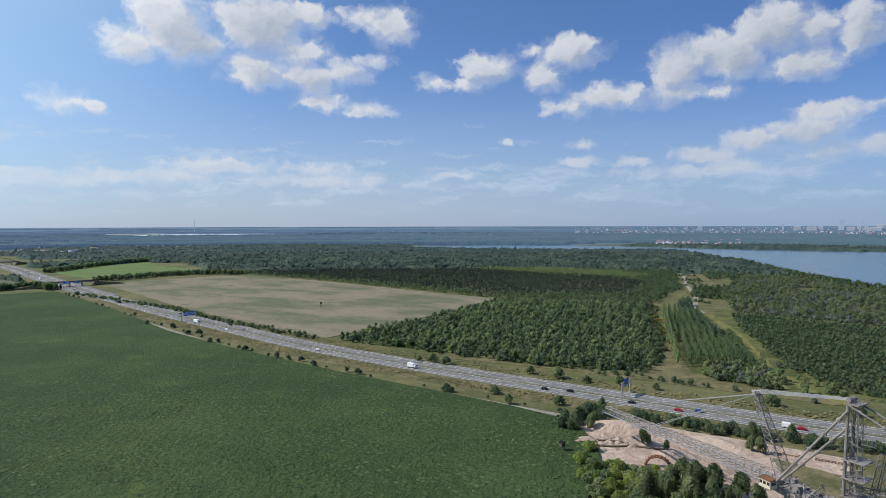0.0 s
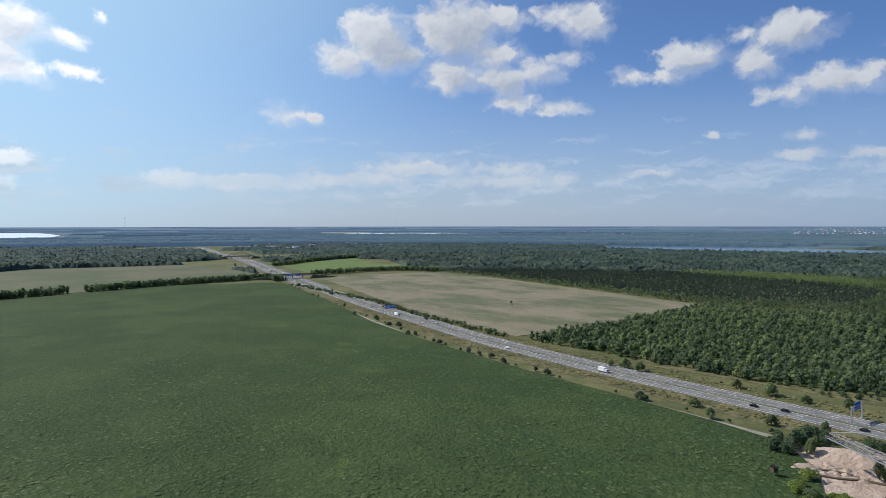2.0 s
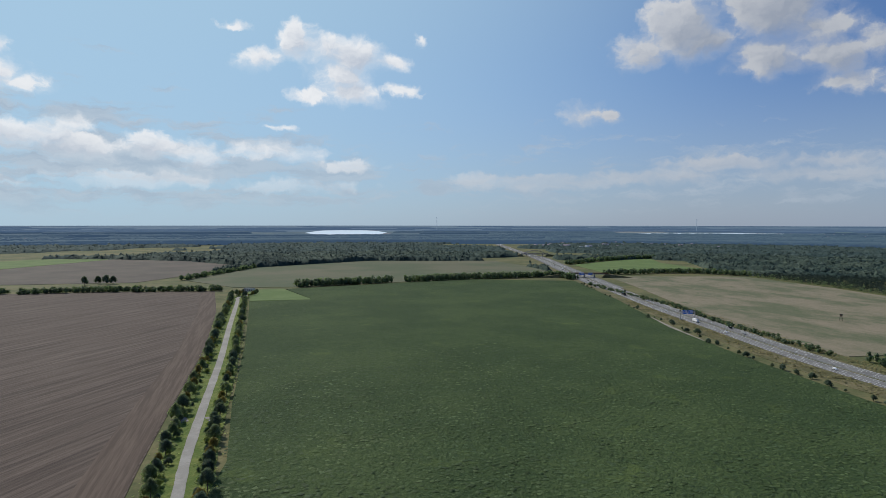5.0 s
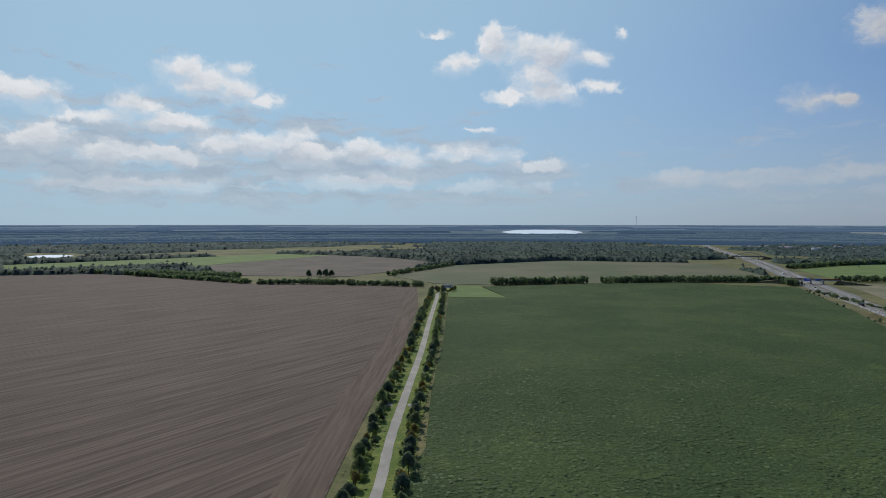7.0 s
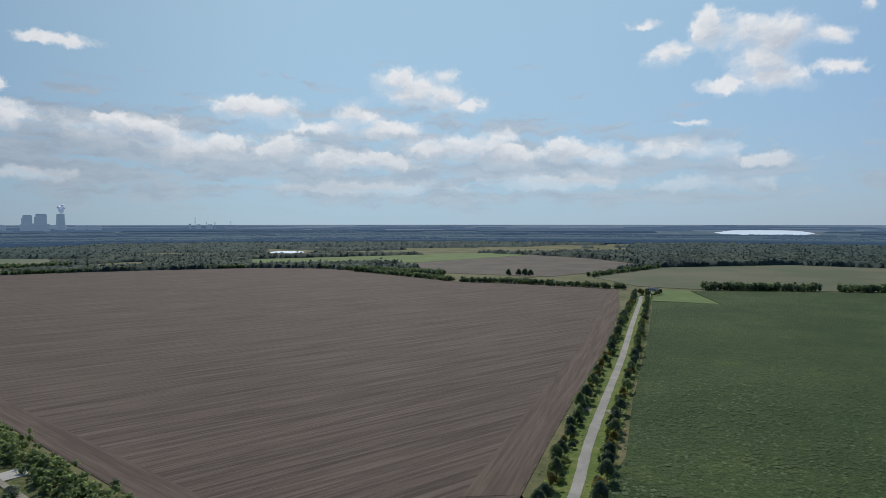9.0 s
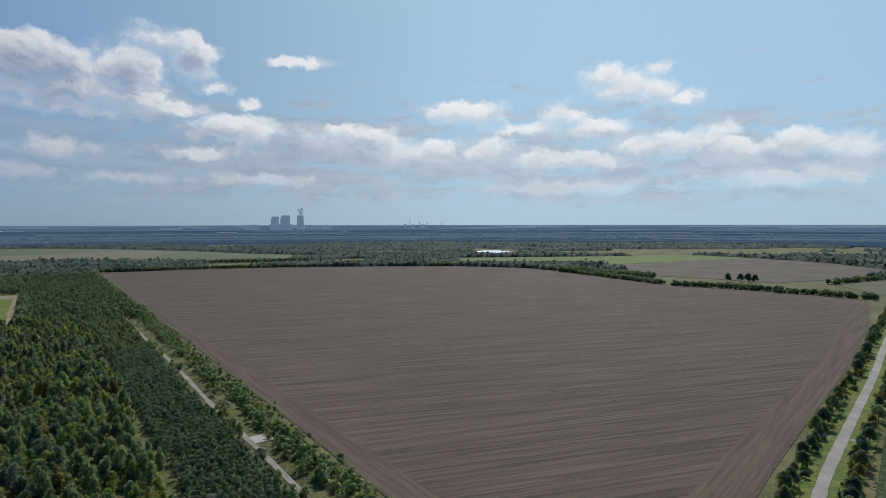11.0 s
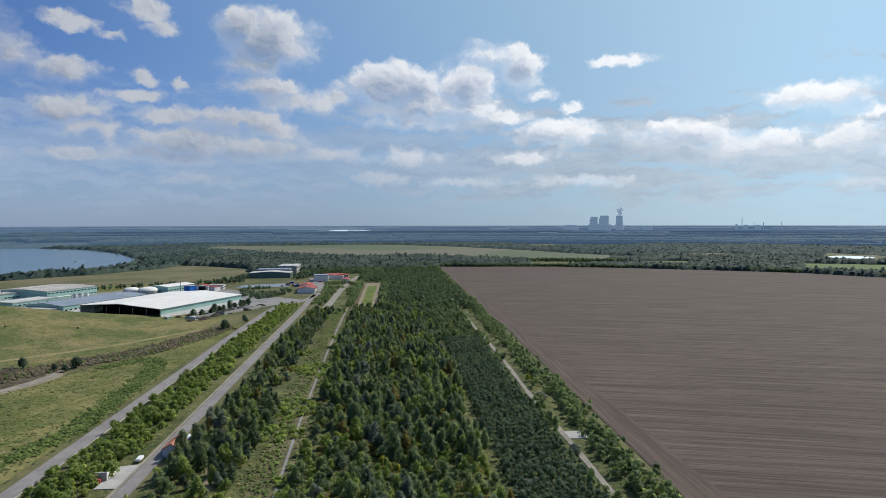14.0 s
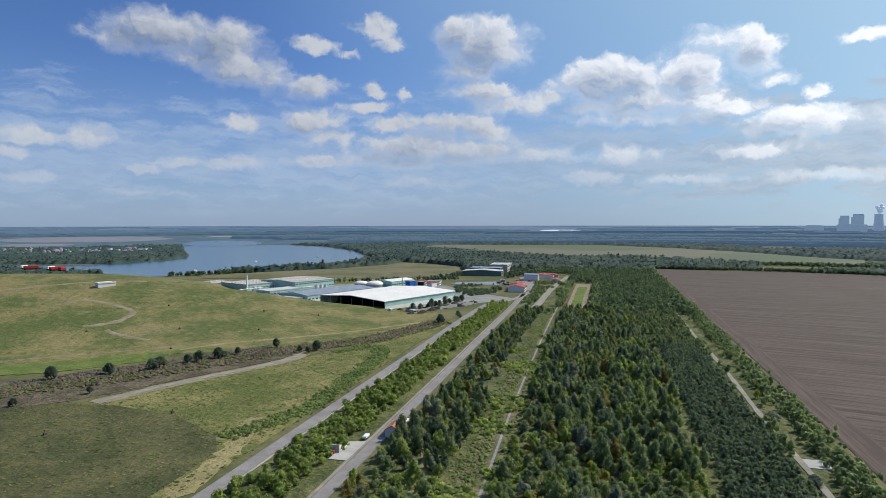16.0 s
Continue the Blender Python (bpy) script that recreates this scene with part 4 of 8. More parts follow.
ribbon("sandy_margin", DIRT, -5.0, 6.8, -0.2, 0.34, M["gravel_dry"], "pale sandy margin of the dirt road", "verge", ragged=2.5)
ribbon("dirt_road", DIRT, -2.4, 2.4, 0.0, 0.42, M["gravel"], "worn grey road ending below the mound", ragged=0.8)
ribbon("dirt_track", smooth_line([C(432, -224), C(455, -222), C(490, -205), C(530, -186)], 5.0), -1.6, 1.6, 0.0, 0.4, M["gravel_dry"], "narrow earth track along the scrub", "path", ragged=0.8)
ribbon("dirt_track", smooth_line([C(190, -68), C(212, -69), C(230, -71), C(243, -70), C(258, -74)], 4.0), -2.2, 2.2, 0.0, 0.4, M["gravel_dry"], "brown wheel track among the trees", "path", ragged=0.9)
prism("olive_meadow", [C(272, -330), C(284, -262), C(277, -216), C(254, -176), C(236, -163), C(196, -160), C(110, -164), C(110, -420), C(200, -420)], -0.3, 0.23, M["olive"], "rough dark olive grassland", "ground")
BLOND = smooth_line([C(130, -150), C(192, -152), C(238, -158), C(262, -166), C(285, -172)], 4.0)
ribbon("blond_grass", BLOND, -5, 5, -0.3, 0.25, M["blond"], "strip of tall blond grass beside the road", "ground", ragged=5.0)
WEEDS = smooth_line([C(255, -172), C(275, -162), C(310, -154), C(386, -158), C(430, -162), C(470, -176), C(446, -200)], 4.0)
ribbon("weeds", WEEDS, -5, 5, -0.3, 0.24, M["lush"], "lush green weeds beside the access road", "ground", ragged=6.0)


def hill_ribbon(name, uv, wide, material, label, lift=0.55):
    """A worn strip that lies on the mound."""
    line = smooth_line([C(*q_) for q_ in uv], 4.0)
    side = sides_of(line)
    co, tri = [], []
    for i, (q_, s_) in enumerate(zip(line, side)):
        w = wide * (0.75 + 0.5 * noise.noise(Vector((i * 0.7, wide, 2.0))))
        for e in (-1.0, -0.33, 0.33, 1.0):
            x, y = q_.x + s_.x * w * e, q_.y + s_.y * w * e
            u, v = -0.745 * x - 0.667 * y, -0.667 * x + 0.745 * y
            co.append((x, y, float(hill_height(np.array([u]), np.array([v]))[0]) + lift - (0.5 if abs(e) == 1.0 else 0.0)))
    for i in range(len(line) - 1):
        for k in range(3):
            a = i * 4 + k
            tri += [(a, a + 1, a + 4), (a + 1, a + 5, a + 4)]
    tagged(new(name, tri_mesh(name, np.array(co), np.array(tri), M[material])), label, "ground", "", "structure")


hill_ribbon("worn_ring", [(439, -433), (452, -421), (472, -417), (489, -425), (495, -452), (492, -481), (474, -490)], 4.6, "gravel_dry", "worn pale ring of bare soil on the mound")
hill_ribbon("worn_patch", [(441, -410), (437, -400), (435, -378), (434, -361)], 5.0, "gravel_dry", "bare pale patch on the mound's side")
ribbon("scrub_band", smooth_line([C(240, -398), C(294, -353), C(319, -337), C(347, -320), C(373, -297), C(413, -277), C(445, -255)], 5.0), -13, 10, -0.3, 0.29, M["scrub"], "brown scrub ground below the mound", "scrub", ragged=5.0)
ribbon("weed_band", smooth_line([C(280, -440), C(328, -394), C(342, -371), C(368, -345), C(400, -322)], 5.0), -11, 11, -0.3, 0.32, M["lush"], "green weeds along the mound's foot", "ground", ragged=5.0)
hill_ribbon("worn_patch", [(446, -426), (462, -418), (480, -420)], 6.5, "gravel_dry", "bare pale patch on the mound")
hill_ribbon("hill_track", [(340, -436), (375, -393), (398, -364), (425, -335), (454, -303)], 1.6, "gravel_dry", "faint pale track along the mound's foot")
hill_ribbon("blond_band", [(420, -322), (451, -299), (482, -266), (522, -231), (574, -195), (600, -178)], 5.0, "blond", "band of blond grass along the mound's foot")
hill_ribbon("plateau_road", [(470, -590), (500, -562), (534, -536), (557, -507), (575, -480)], 4.0, "gravel_dry", "grey road up to the plateau")
hill_ribbon("weedy_slope", [(330, -425), (360, -385), (395, -345), (430, -310)], 9.0, "lush", "lush weeds on the mound's lower slope", 0.45)

# ---- woods ----
R = np.random.default_rng(11)


def thin(pts, scale, keep, seed=0.0):
    """Leaves gaps in a stand."""
    return np.array([p for p in pts if noise.noise(Vector((p[0] * scale, p[1] * scale, seed))) * 0.5 + 0.5 > 1 - keep])


wood("tree_belt", scatter(strip(130, 760, -133, -112), 4.8, R), (2.2, 3.8), (2.4, 7.0), M["leaf_bright"], "sunny green bushes and young trees between two roads", 1, 1, 0.1, 32, 0.3, lobes=3)
wood("tree_belt", thin(scatter(strip(700, 900, -92, -82), 6.0, R), 0.02, 0.5), (1.8, 3.0), (2, 5), M["leaf"], "scattered trees near the yard", 3, 1, 0.35, 50, 0.3)


def mixed_wood(places, seed, r, h, leaves, size, taper=0.24, label="mixed young woodland of birch and poplar"):
    """A stand of several kinds of tree, one object a kind."""
    rng = np.random.default_rng(seed)
    kind = rng.uniform(0, 1, len(places))
    tall = np.array([noise.noise(Vector((p_[0] * 0.025, p_[1] * 0.025, seed))) for p_ in places]) > -0.05
    for k, (lo, hi, m, text) in enumerate(((0.0, 0.58, "leaf", "mid green"), (0.58, 0.77, "leaf_bright", "light green"), (0.77, 0.90, "leaf_dark", "dark green"), (0.90, 0.96, "leaf_grey", "grey green"), (0.96, 1.0, "leaf_brown", "yellowing"))):
        for big in (True, False):
            sel = places[(kind >= lo) & (kind < hi) & (tall == big)]
            if len(sel):
                f = 1.0 if big else 0.62
                wood("woodland", sel, (r[0] * (0.6 + 0.4 * f), r[1] * (0.6 + 0.4 * f)), (h[0] * f, h[1] * f), M[m], text + " trees of a " + label, seed * 10 + k * 2 + big, 1, taper if big else 0.1, leaves, size, lobes=6 if big else 4, slim=0.36)


mixed_wood(thin(scatter(strip(130, 340, -38, 39.5), 6.0, R, 0.5), 0.04, 0.8), 41, (2.4, 4.3), (6.5, 14), 80, 0.2)
mixed_wood(thin(scatter(strip(340, 480, -40, 39.5), 6.2, R, 0.5), 0.04, 0.84), 44, (2.4, 4.3), (6.5, 13.5), 44, 0.25)
mixed_wood(thin(scatter(strip(480, 730, -43, 40), 6.4, R, 0.5), 0.04, 0.86), 42, (2.4, 4.2), (5.5, 12), 16, 0.36)
mixed_wood(thin(scatter(strip(130, 340, -91, -61), 6.2, R, 0.5), 0.05, 0.78), 43, (2.2, 4.0), (6, 13), 72, 0.21)
mixed_wood(thin(scatter(strip(340, 720, -91, -67), 6.4, R, 0.5), 0.05, 0.72), 45, (2.2, 3.8), (4.5, 10.5), 24, 0.33)
wood("undergrowth", thin(scatter(strip(130, 560, -90, 36), 4.4, R), 0.03, 0.45, 34.0), (1.3, 2.4), (1.0, 2.6), M["leaf_bright"], "bright weeds and saplings in the gaps", 98, 1, 0.1, 24, 0.34)
wood("undergrowth", thin(scatter(strip(130, 500, -40, 36), 4.6, R), 0.03, 0.55, 14.0), (1.2, 2.2), (0.8, 2.0), M["leaf_brown"], "brownish weeds and brambles in the gaps", 26, 1, 0.1, 40, 0.3)
wood("thicket", scatter(strip(150, 525, 44, 75), 3.0, R), (1.7, 2.4), (4.0, 6.0), M["leaf_dark"], "dense dark green block of planted trees", 6, 1, 0.1, 30, 0.34, lobes=2)
wood("woodland", scatter(strip(720, 1440, -12, 98), 6.6, R), (2.8, 4.4), (5, 11), M["leaf_north"], "green woodland behind the yards", 7, 1, 0.1, 8, 0.5, lobes=3)
wood("woodland", scatter(strip(525, 730, 42, 76), 4.8, R), (2.0, 3.2), (4, 9), M["leaf"], "green trees beside the path", 8, 1, 0.2, 22, 0.36, lobes=4)
wood("woodland", np.concatenate([scatter(strip(1235, 1600, -170, -16), 8.0, R), scatter(strip(1060, 1235, -56, -16), 8.0, R)]), (3.2, 5), (6, 11), M["leaf_north"], "green woodland behind the yards", 9, 1, 0.2, 12, 0.42, lobes=3)
wood("hedge", thin(along([C(130, 94.5), C(560, 96.5), C(1440, 98)], 3.2, 12, R), 0.05, 0.8), (1.6, 3.2), (2, 7), M["leaf"], "dark green hedge along the ploughed field", 10, 1, 0.1, 24, 0.34, lobes=2)
wood("path_trees", thin(along([C(150, 77), C(346, 76.5), C(482, 77), C(707, 75.5), C(1300, 79)], 3.6, 5, R), 0.035, 0.42, 5.0), (1.8, 3.2), (3, 8), M["leaf"], "mixed trees leaning over the path", 93, 1, 0.1, 30, 0.3, lobes=3)
wood("yard_trees", thin(scatter(strip(690, 1060, -68, -50), 6.0, R), 0.03, 0.45, 2.0), (1.8, 3.4), (2, 6), M["leaf"], "loose trees between the old tracks", 94, 1, 0.35, 50, 0.28)

# the grass ride and the sandy forest path
RIDE = smooth_line([(292, 690), (266, 565), (240, 480), (225, 425), (219, 365), (226, 335)], 8.0)
ribbon("grass_ride", RIDE, -3.8, 3.8, -0.2, 0.3, M["dry"], "bright green grass ride through the plantation", "ground", ragged=2.5)
WOODPATH = smooth_line([(497, 1312), (440, 1130), (396, 1010), (345, 850), (300, 737), (290, 690)], 10.0)
ribbon("forest_clearing", WOODPATH, -12, 6, -0.2, 0.24, M["verge"], "pale dry clearing along the forest path", "ground", ragged=5.0)
ribbon("forest_path", WOODPATH, -2.8, 2.8, -0.2, 0.4, M["gravel"], "pale sandy path through the forest", "path", ragged=1.0)
RIDE_B = smooth_line([(236, 545), (222, 490), (213, 450), (206, 398), (207, 367)], 8.0)
ribbon("grass_ride", RIDE_B, -2.4, 2.4, -0.2, 0.29, M["dry"], "narrow green ride between grey bushes", "ground", ragged=1.6)
CLEARINGS = [[(514, 1365), (528, 1290), (430, 960), (388, 960), (470, 1260)], [(337, 830), (358, 782), (330, 724), (296, 724), (318, 790)], [(256, 760), (248, 765), (184, 546), (155, 452), (140, 418), (150, 405), (162, 440), (194, 546)]]
for q_ in CLEARINGS[:2]:
    prism("forest_clearing", q_, -0.3, 0.27, M["verge"], "sunny dry clearing beside the sandy path", "ground")
prism("dry_meadow", [(-20, 472), (80, 424), (140, 386), (215, 338), (240, 345), (166, 410), (196, 546), (258, 755), (246, 765), (182, 546), (152, 452), (138, 414), (82, 432), (6, 480)], -0.3, 0.22, M["verge"], "dry grass between motorway and plantation", "ground")


def open_ground(pts, *polys):
    """Leaves the clearings free of trees."""
    pts = np.asarray(pts, float)
    for q_ in polys:
        pts = pts[~inside(q_, pts[:, 0], pts[:, 1])]
    return pts


def planted_rows(a, b, wide, gap, step, rng):
    """Trees in straight rows from a towards b, over a width to the right of that line."""
    a, b = Vector((*a, 0)), Vector((*b, 0))
    d = (b - a).normalized()
    side, out = Vector((d.y, -d.x, 0)), []
    for k in range(int(wide / gap) + 1):
        for i in range(int((b - a).length / step)):
            q_ = a + d * (i * step + rng.uniform(-0.6, 0.6)) + side * (k * gap + rng.uniform(-0.35, 0.35))
            out.append((q_.x, q_.y))
    return np.array(out)


# woods north of the highway
prism("wood_floor", [(-94, 533), (-46, 601), (73, 796), (600, 1900), (390, 2200), (-60, 2360), (-500, 2500), (-640, 1560), (-525, 1380), (-400, 1245), (-225, 1112), (80, 826), (190, 690), (560, 900), (640, 900), (520, 330), (330, 300), (240, 345), (160, 412), (82, 432), (7, 478)], -0.3, 0.14, M["undergrowth"], "dark leafy ground under the northern woods", "undergrowth")
wood("young_wood", scatter([(-90, 534), (-46, 601), (73, 796), (244, 752), (184, 546), (154, 452), (140, 414), (82, 428), (7, 472)], 6.2, R, 0.5), (2.6, 4.2), (4, 8.5), M["leaf_north"], "young green plantation beside the motorway", 12, 1, 0.1, 10, 0.46, lobes=3)
wood("young_wood", thin(scatter([(-90, 534), (-46, 601), (73, 796), (244, 752), (184, 546), (154, 452), (140, 414), (82, 428), (7, 472)], 12.0, R, 0.5), 0.02, 0.6), (2.8, 4.2), (7, 10), M["leaf"], "taller light green trees in the young plantation", 112, 1, 0.1, 18, 0.4, lobes=4)
wood("poplar_rows", planted_rows((163, 430), (246, 690), 1.0, 4.0, 2.6, R), (1.5, 2.0), (12, 14.5), M["leaf_poplar_light"], "front row of tall light green poplars", 13, 0, 0.3, 16, 0.4, lobes=4)
wood("poplar_rows", planted_rows((192, 524), (247, 696), 34.0, 5.6, 2.8, R), (1.4, 1.9), (11, 13), M["leaf_poplar"], "straight rows of slender young poplars", 113, 0, 0.3, 14, 0.4, lobes=4)
wood("poplar_rows", planted_rows((173, 432), (204, 528), 44.0, 5.6, 2.8, R), (1.5, 2.1), (9, 12), M["leaf_poplar"], "shorter straight rows of young poplars", 114, 0, 0.3, 14, 0.4, lobes=4)
wood("tall_row", along([(296, 760), (270, 690), (250, 610), (236, 545)], 5.0, 11, R), (2.6, 4.0), (8, 12), M["leaf_dark"], "dark row of tall trees beside the poplars", 115, 0, 0.2, 20, 0.36, lobes=4)
wood("planted_wood", open_ground(clear(scatter([(310, 672), (275, 565), (238, 430), (234, 360), (320, 310), (520, 430), (430, 560), (352, 632)], 5.2, R, 0.35), RIDE, 7), *CLEARINGS), (2.4, 3.4), (5, 8), M["leaf_north"], "dense dark plantation beside the grass ride", 14, 1, 0.1, 12, 0.42, lobes=2)
wood("scrub_wood", thin(open_ground(clear(scatter([(330, 700), (440, 585), (640, 800), (650, 1160), (560, 1160), (440, 960), (380, 850)], 6.2, R), WOODPATH, 18), *CLEARINGS), 0.012, 0.72), (1.7, 3.8), (1.5, 5), M["scrub_leaf"], "grey green scrub on the former mine land", 15, 1, 0.2, 20, 0.4)
wood("scrub_wood", thin(open_ground(clear(scatter([(330, 700), (440, 585), (640, 800), (650, 1160), (560, 1160), (440, 960), (380, 850)], 13.0, R), WOODPATH, 18), *CLEARINGS), 0.012, 0.7, 6.0), (3.0, 5.0), (5, 10), M["leaf"], "single leafy trees in the grey scrub", 116, 0, 0.2, 26, 0.36, lobes=4)
wood("scrub_wood", thin(open_ground(clear(clear(scatter([(300, 690), (262, 560), (240, 540), (210, 440), (176, 418), (170, 400), (222, 348), (228, 400), (244, 480), (275, 590)], 5.0, R), RIDE, 7), RIDE_B, 5), *CLEARINGS), 0.03, 0.74), (1.6, 3.6), (1.8, 6), M["scrub_leaf"], "mixed grey scrub beside the grass rides", 16, 1, 0.2, 30, 0.36)
wood("scrub_wood", thin(open_ground(clear(clear(scatter([(300, 690), (262, 560), (240, 540), (210, 440), (176, 418), (170, 400), (222, 348), (228, 400), (244, 480), (275, 590)], 9.0, R), RIDE, 7), RIDE_B, 6), *CLEARINGS), 0.03, 0.6, 9.0), (2.4, 4.4), (5, 10), M["leaf"], "leafy trees beside the grass rides", 117, 1, 0.2, 30, 0.34, lobes=4)
FOREST = [(76, 830), (262, 775), (400, 1010), (560, 1180), (640, 1180), (770, 1640), (760, 2040), (600, 2120), (400, 2230), (150, 2330), (-60, 2390), (-200, 2560), (-500, 2560), (-640, 1570), (-525, 1390), (-400, 1250), (-225, 1116)]
PINES = [(-400, 1262), (-225, 1125), (80, 860), (250, 850), (330, 1000), (250, 1350), (-330, 1500)]
spots = open_ground(clear(scatter(FOREST, 6.6, R), WOODPATH, 14), *CLEARINGS)
spots = spots[np.hypot(spots[:, 0], spots[:, 1]) < 1330]
pine = inside(PINES, spots[:, 0], spots[:, 1])
BIRCHES = [(60, 1330), (340, 1090), (380, 1130), (330, 1230), (60, 1420)]
birch = inside(BIRCHES, spots[:, 0], spots[:, 1])
wood("birch_belt", spots[birch], (2.4, 3.8), (9, 12.5), M["leaf_poplar_light"], "light green belt of birches in the pine forest", 118, 0, 0.2, 10, 0.45, lobes=3)
spots, pine = spots[~birch], pine[~birch]
wood("pine_wood", spots[pine], (2.2, 3.4), (7.5, 9.5), M["pine"], "dense dark pine plantation", 17, 0, 0.35, 8, 0.5, rough=0.35, lobes=2)
wood("far_wood", thin(spots[~pine], 0.006, 0.93), (2.6, 4.4), (5, 11), M["leaf_north"], "wide mixed forest beyond the stubble field", 27, 0, 0.2, 8, 0.5, rough=0.4, lobes=2)

wood("scrub_wood", thin(along([(490, 1260), (432, 1080), (382, 940), (322, 780)], 6.5, 30, R), 0.03, 0.4), (1.6, 3.4), (1.5, 5), M["leaf_north"], "loose bushes on the forest clearing", 91, 1, 0.3, 20, 0.4)
wood("glade_bushes", thin(along([(156, 452), (176, 500), (190, 546), (252, 752)], 5.0, 9, R), 0.05, 0.55), (1.0, 2.6), (0.8, 4.0), M["leaf_brown"], "shrubs and young trees on the dry glade", 95, 1, 0.3, 40, 0.3)
wood("glade_bushes", thin(along([(152, 448), (172, 500), (187, 546), (249, 752)], 4.5, 12, R), 0.04, 0.62, 7.0), (1.4, 3.0), (1.5, 5.5), M["leaf_north"], "green bushes crowding the narrow glade", 120, 1, 0.1, 24, 0.36)
wood("glade_bushes", thin(along([(0, 484), (80, 434), (140, 396), (215, 345)], 6.0, 16, R), 0.04, 0.45), (1.0, 2.4), (1.0, 3.5), M["leaf_north"], "low shrubs on the grass beside the motorway", 96, 1, 0.25, 40, 0.3)
wood("shore_trees", along([(640, 905), (645, 1000), (665, 1170), (720, 1420), (775, 1640)], 5.0, 26, R), (2.2, 4.2), (5, 11), M["leaf_north"], "uneven row of trees along the lake shore", 92, 1, 0.4, 18, 0.4)


def far_woods():
    """Patchy woods all round; the farther ones carry haze in their colours."""
    rng = np.random.default_rng(21)
    keep_out = [[(-590, 1060), (-403, 1237), (-225, 1108), (76, 826), (-103, 545), (-470, 930)], [(-830, 1290), (-840, 1542), (-798, 1690), (-530, 1379), (-523, 1269), (-634, 1110)],
                [(-900, 470), (-1080, 468), (-1269, 709), (-1300, 1054), (-1050, 1290), (-860, 1180), (-641, 1010)], [(-1239, 175), (-1091, 394), (-1304, 728), (-1607, 715), (-1834, 608), (-1533, 208)],
                [(-1450, -180), (-1533, 200), (-1834, 605), (-1974, 488), (-1760, -214)], FALLOW, HEATH,
                [C(20, 104), C(1440, 106), (-1340, -567), (-1425, -191), (-1376, -9), (-1212, 98), (-1049, 197), (-984, 295), (-872, 425)],
                [(655, 918), (653, 1166), (769, 1640), (818, 2165), (430, 2270), (-120, 2500), (-180, 2999), (600, 2999), (1144, 2441), (1515, 2127), (1900, 1500), (1500, 700)],
                [(-830, -1587), (-605, -1335), (-160, -1280), (0, -1545), (70, -1680), (340, -1750), (340, -2060), (56, -1882), (-177, -1755), (-326, -1855), (-403, -1975), (-470, -2400), (-600, -3100), (-960, -3100), (-1095, -2560), (-1012, -2133)]]
    def cover(x, y):
        return np.array([noise.noise(Vector((a * 0.0011, b * 0.0011, 3.0))) + 0.4 * noise.noise(Vector((a * 0.005, b * 0.005, 8.0))) for a, b in zip(x, y)])

    road = np.array([(q_.x, q_.y) for q_ in HIGHWAY[::2] if q_.y > 900])
    # closed canopy out to 3 km, one uneven sheet for each depth
    def canopy(d0, d1, grow, step, material, label):
        rad = [d0]
        while rad[-1] < d1:
            rad.append(rad[-1] * grow)
        rad = np.array(rad)
        ang = np.radians(np.arange(-44.0, 190.0, step))
        D, A = np.meshgrid(rad, ang, indexing="ij")
        D = D * (1 + rng.uniform(-0.4, 0.4, D.shape) * (grow - 1))
        A = A + rng.uniform(-0.4, 0.4, D.shape) * math.radians(step)
        x, y = (-np.sin(A) * D).ravel(), (np.cos(A) * D).ravel()
        wooded = inside(FOREST, x, y)
        ok = np.ones(len(x), bool)
        for k in keep_out:
            ok &= ~inside(k, x, y)
        ok &= (D > d0 * (1 + 2 * (grow - 1))).ravel()  # the front falls to the ground
        east = np.degrees(np.arctan2(-x, y))
        ok &= ~((np.abs(east - 177.0) < 6.0) & (D.ravel() > 2360) & (D.ravel() < 2700) & (rng.uniform(0, 1, len(x)) < 0.8))  # the clearing of the huts
        ok &= ~((east > 92.0) & (east < 95.7) & (D.ravel() > 1900) & (D.ravel() < 2330))  # the pond
        tall = np.full(len(x), -0.6)
        tall[ok] = cover(x[ok], y[ok])
        ok &= (tall > -0.2) | wooded
        side = np.flatnonzero(ok & (x < -500) & (y > 900))
        ok[side] &= ~(np.hypot(x[side][:, None] - road[None, :, 0], y[side][:, None] - road[None, :, 1]) < 40).any(1)
        z = np.where(ok, 7.5 + 5.0 * np.clip(tall, -0.4, 0.6) + rng.normal(0, 2.6, len(x)), -1.0)
        n = len(ang)
        i, j = np.meshgrid(np.arange(len(rad) - 1), np.arange(n - 1), indexing="ij")
        a = (i * n + j).ravel()
        tri = np.concatenate([np.stack([a, a + 1, a + n], 1), np.stack([a + 1, a + n + 1, a + n], 1)])
        tri = tri[ok[tri].any(1)]
        used, back = np.unique(tri, return_inverse=True)
        tagged(new("far_woods", tri_mesh("far_woods", np.stack([x, y, z], 1)[used], back.reshape(-1, 3), M[material])), label, "trees", "", "stuff")
        top = np.flatnonzero(ok & (z > 3.0))[::3]  # single crowns that stand out of the canopy
        wood("far_woods", np.stack([x, y, z - 3.5], 1)[top], (2.6, 4.8), (4, 8.5), M[material], "crowns standing out of the far canopy", int(d0), 0, 0.2, 0, rough=0.5)

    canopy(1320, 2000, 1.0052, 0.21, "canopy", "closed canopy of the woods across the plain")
    canopy(1995, 2990, 1.0078, 0.19, "canopy_mid", "haze tinted canopy of the woods across the plain")
    # beyond, belts of wood on the rim, glowing faintly as painted haze
    for lo, hi, count, material, label in ((3000, 7200, 280, "wood_haze", "hazy blue green woods in the distance"), (7200, 21000, 240, "wood_haze_far", "woods on the horizon in painted blue haze")):
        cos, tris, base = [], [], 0
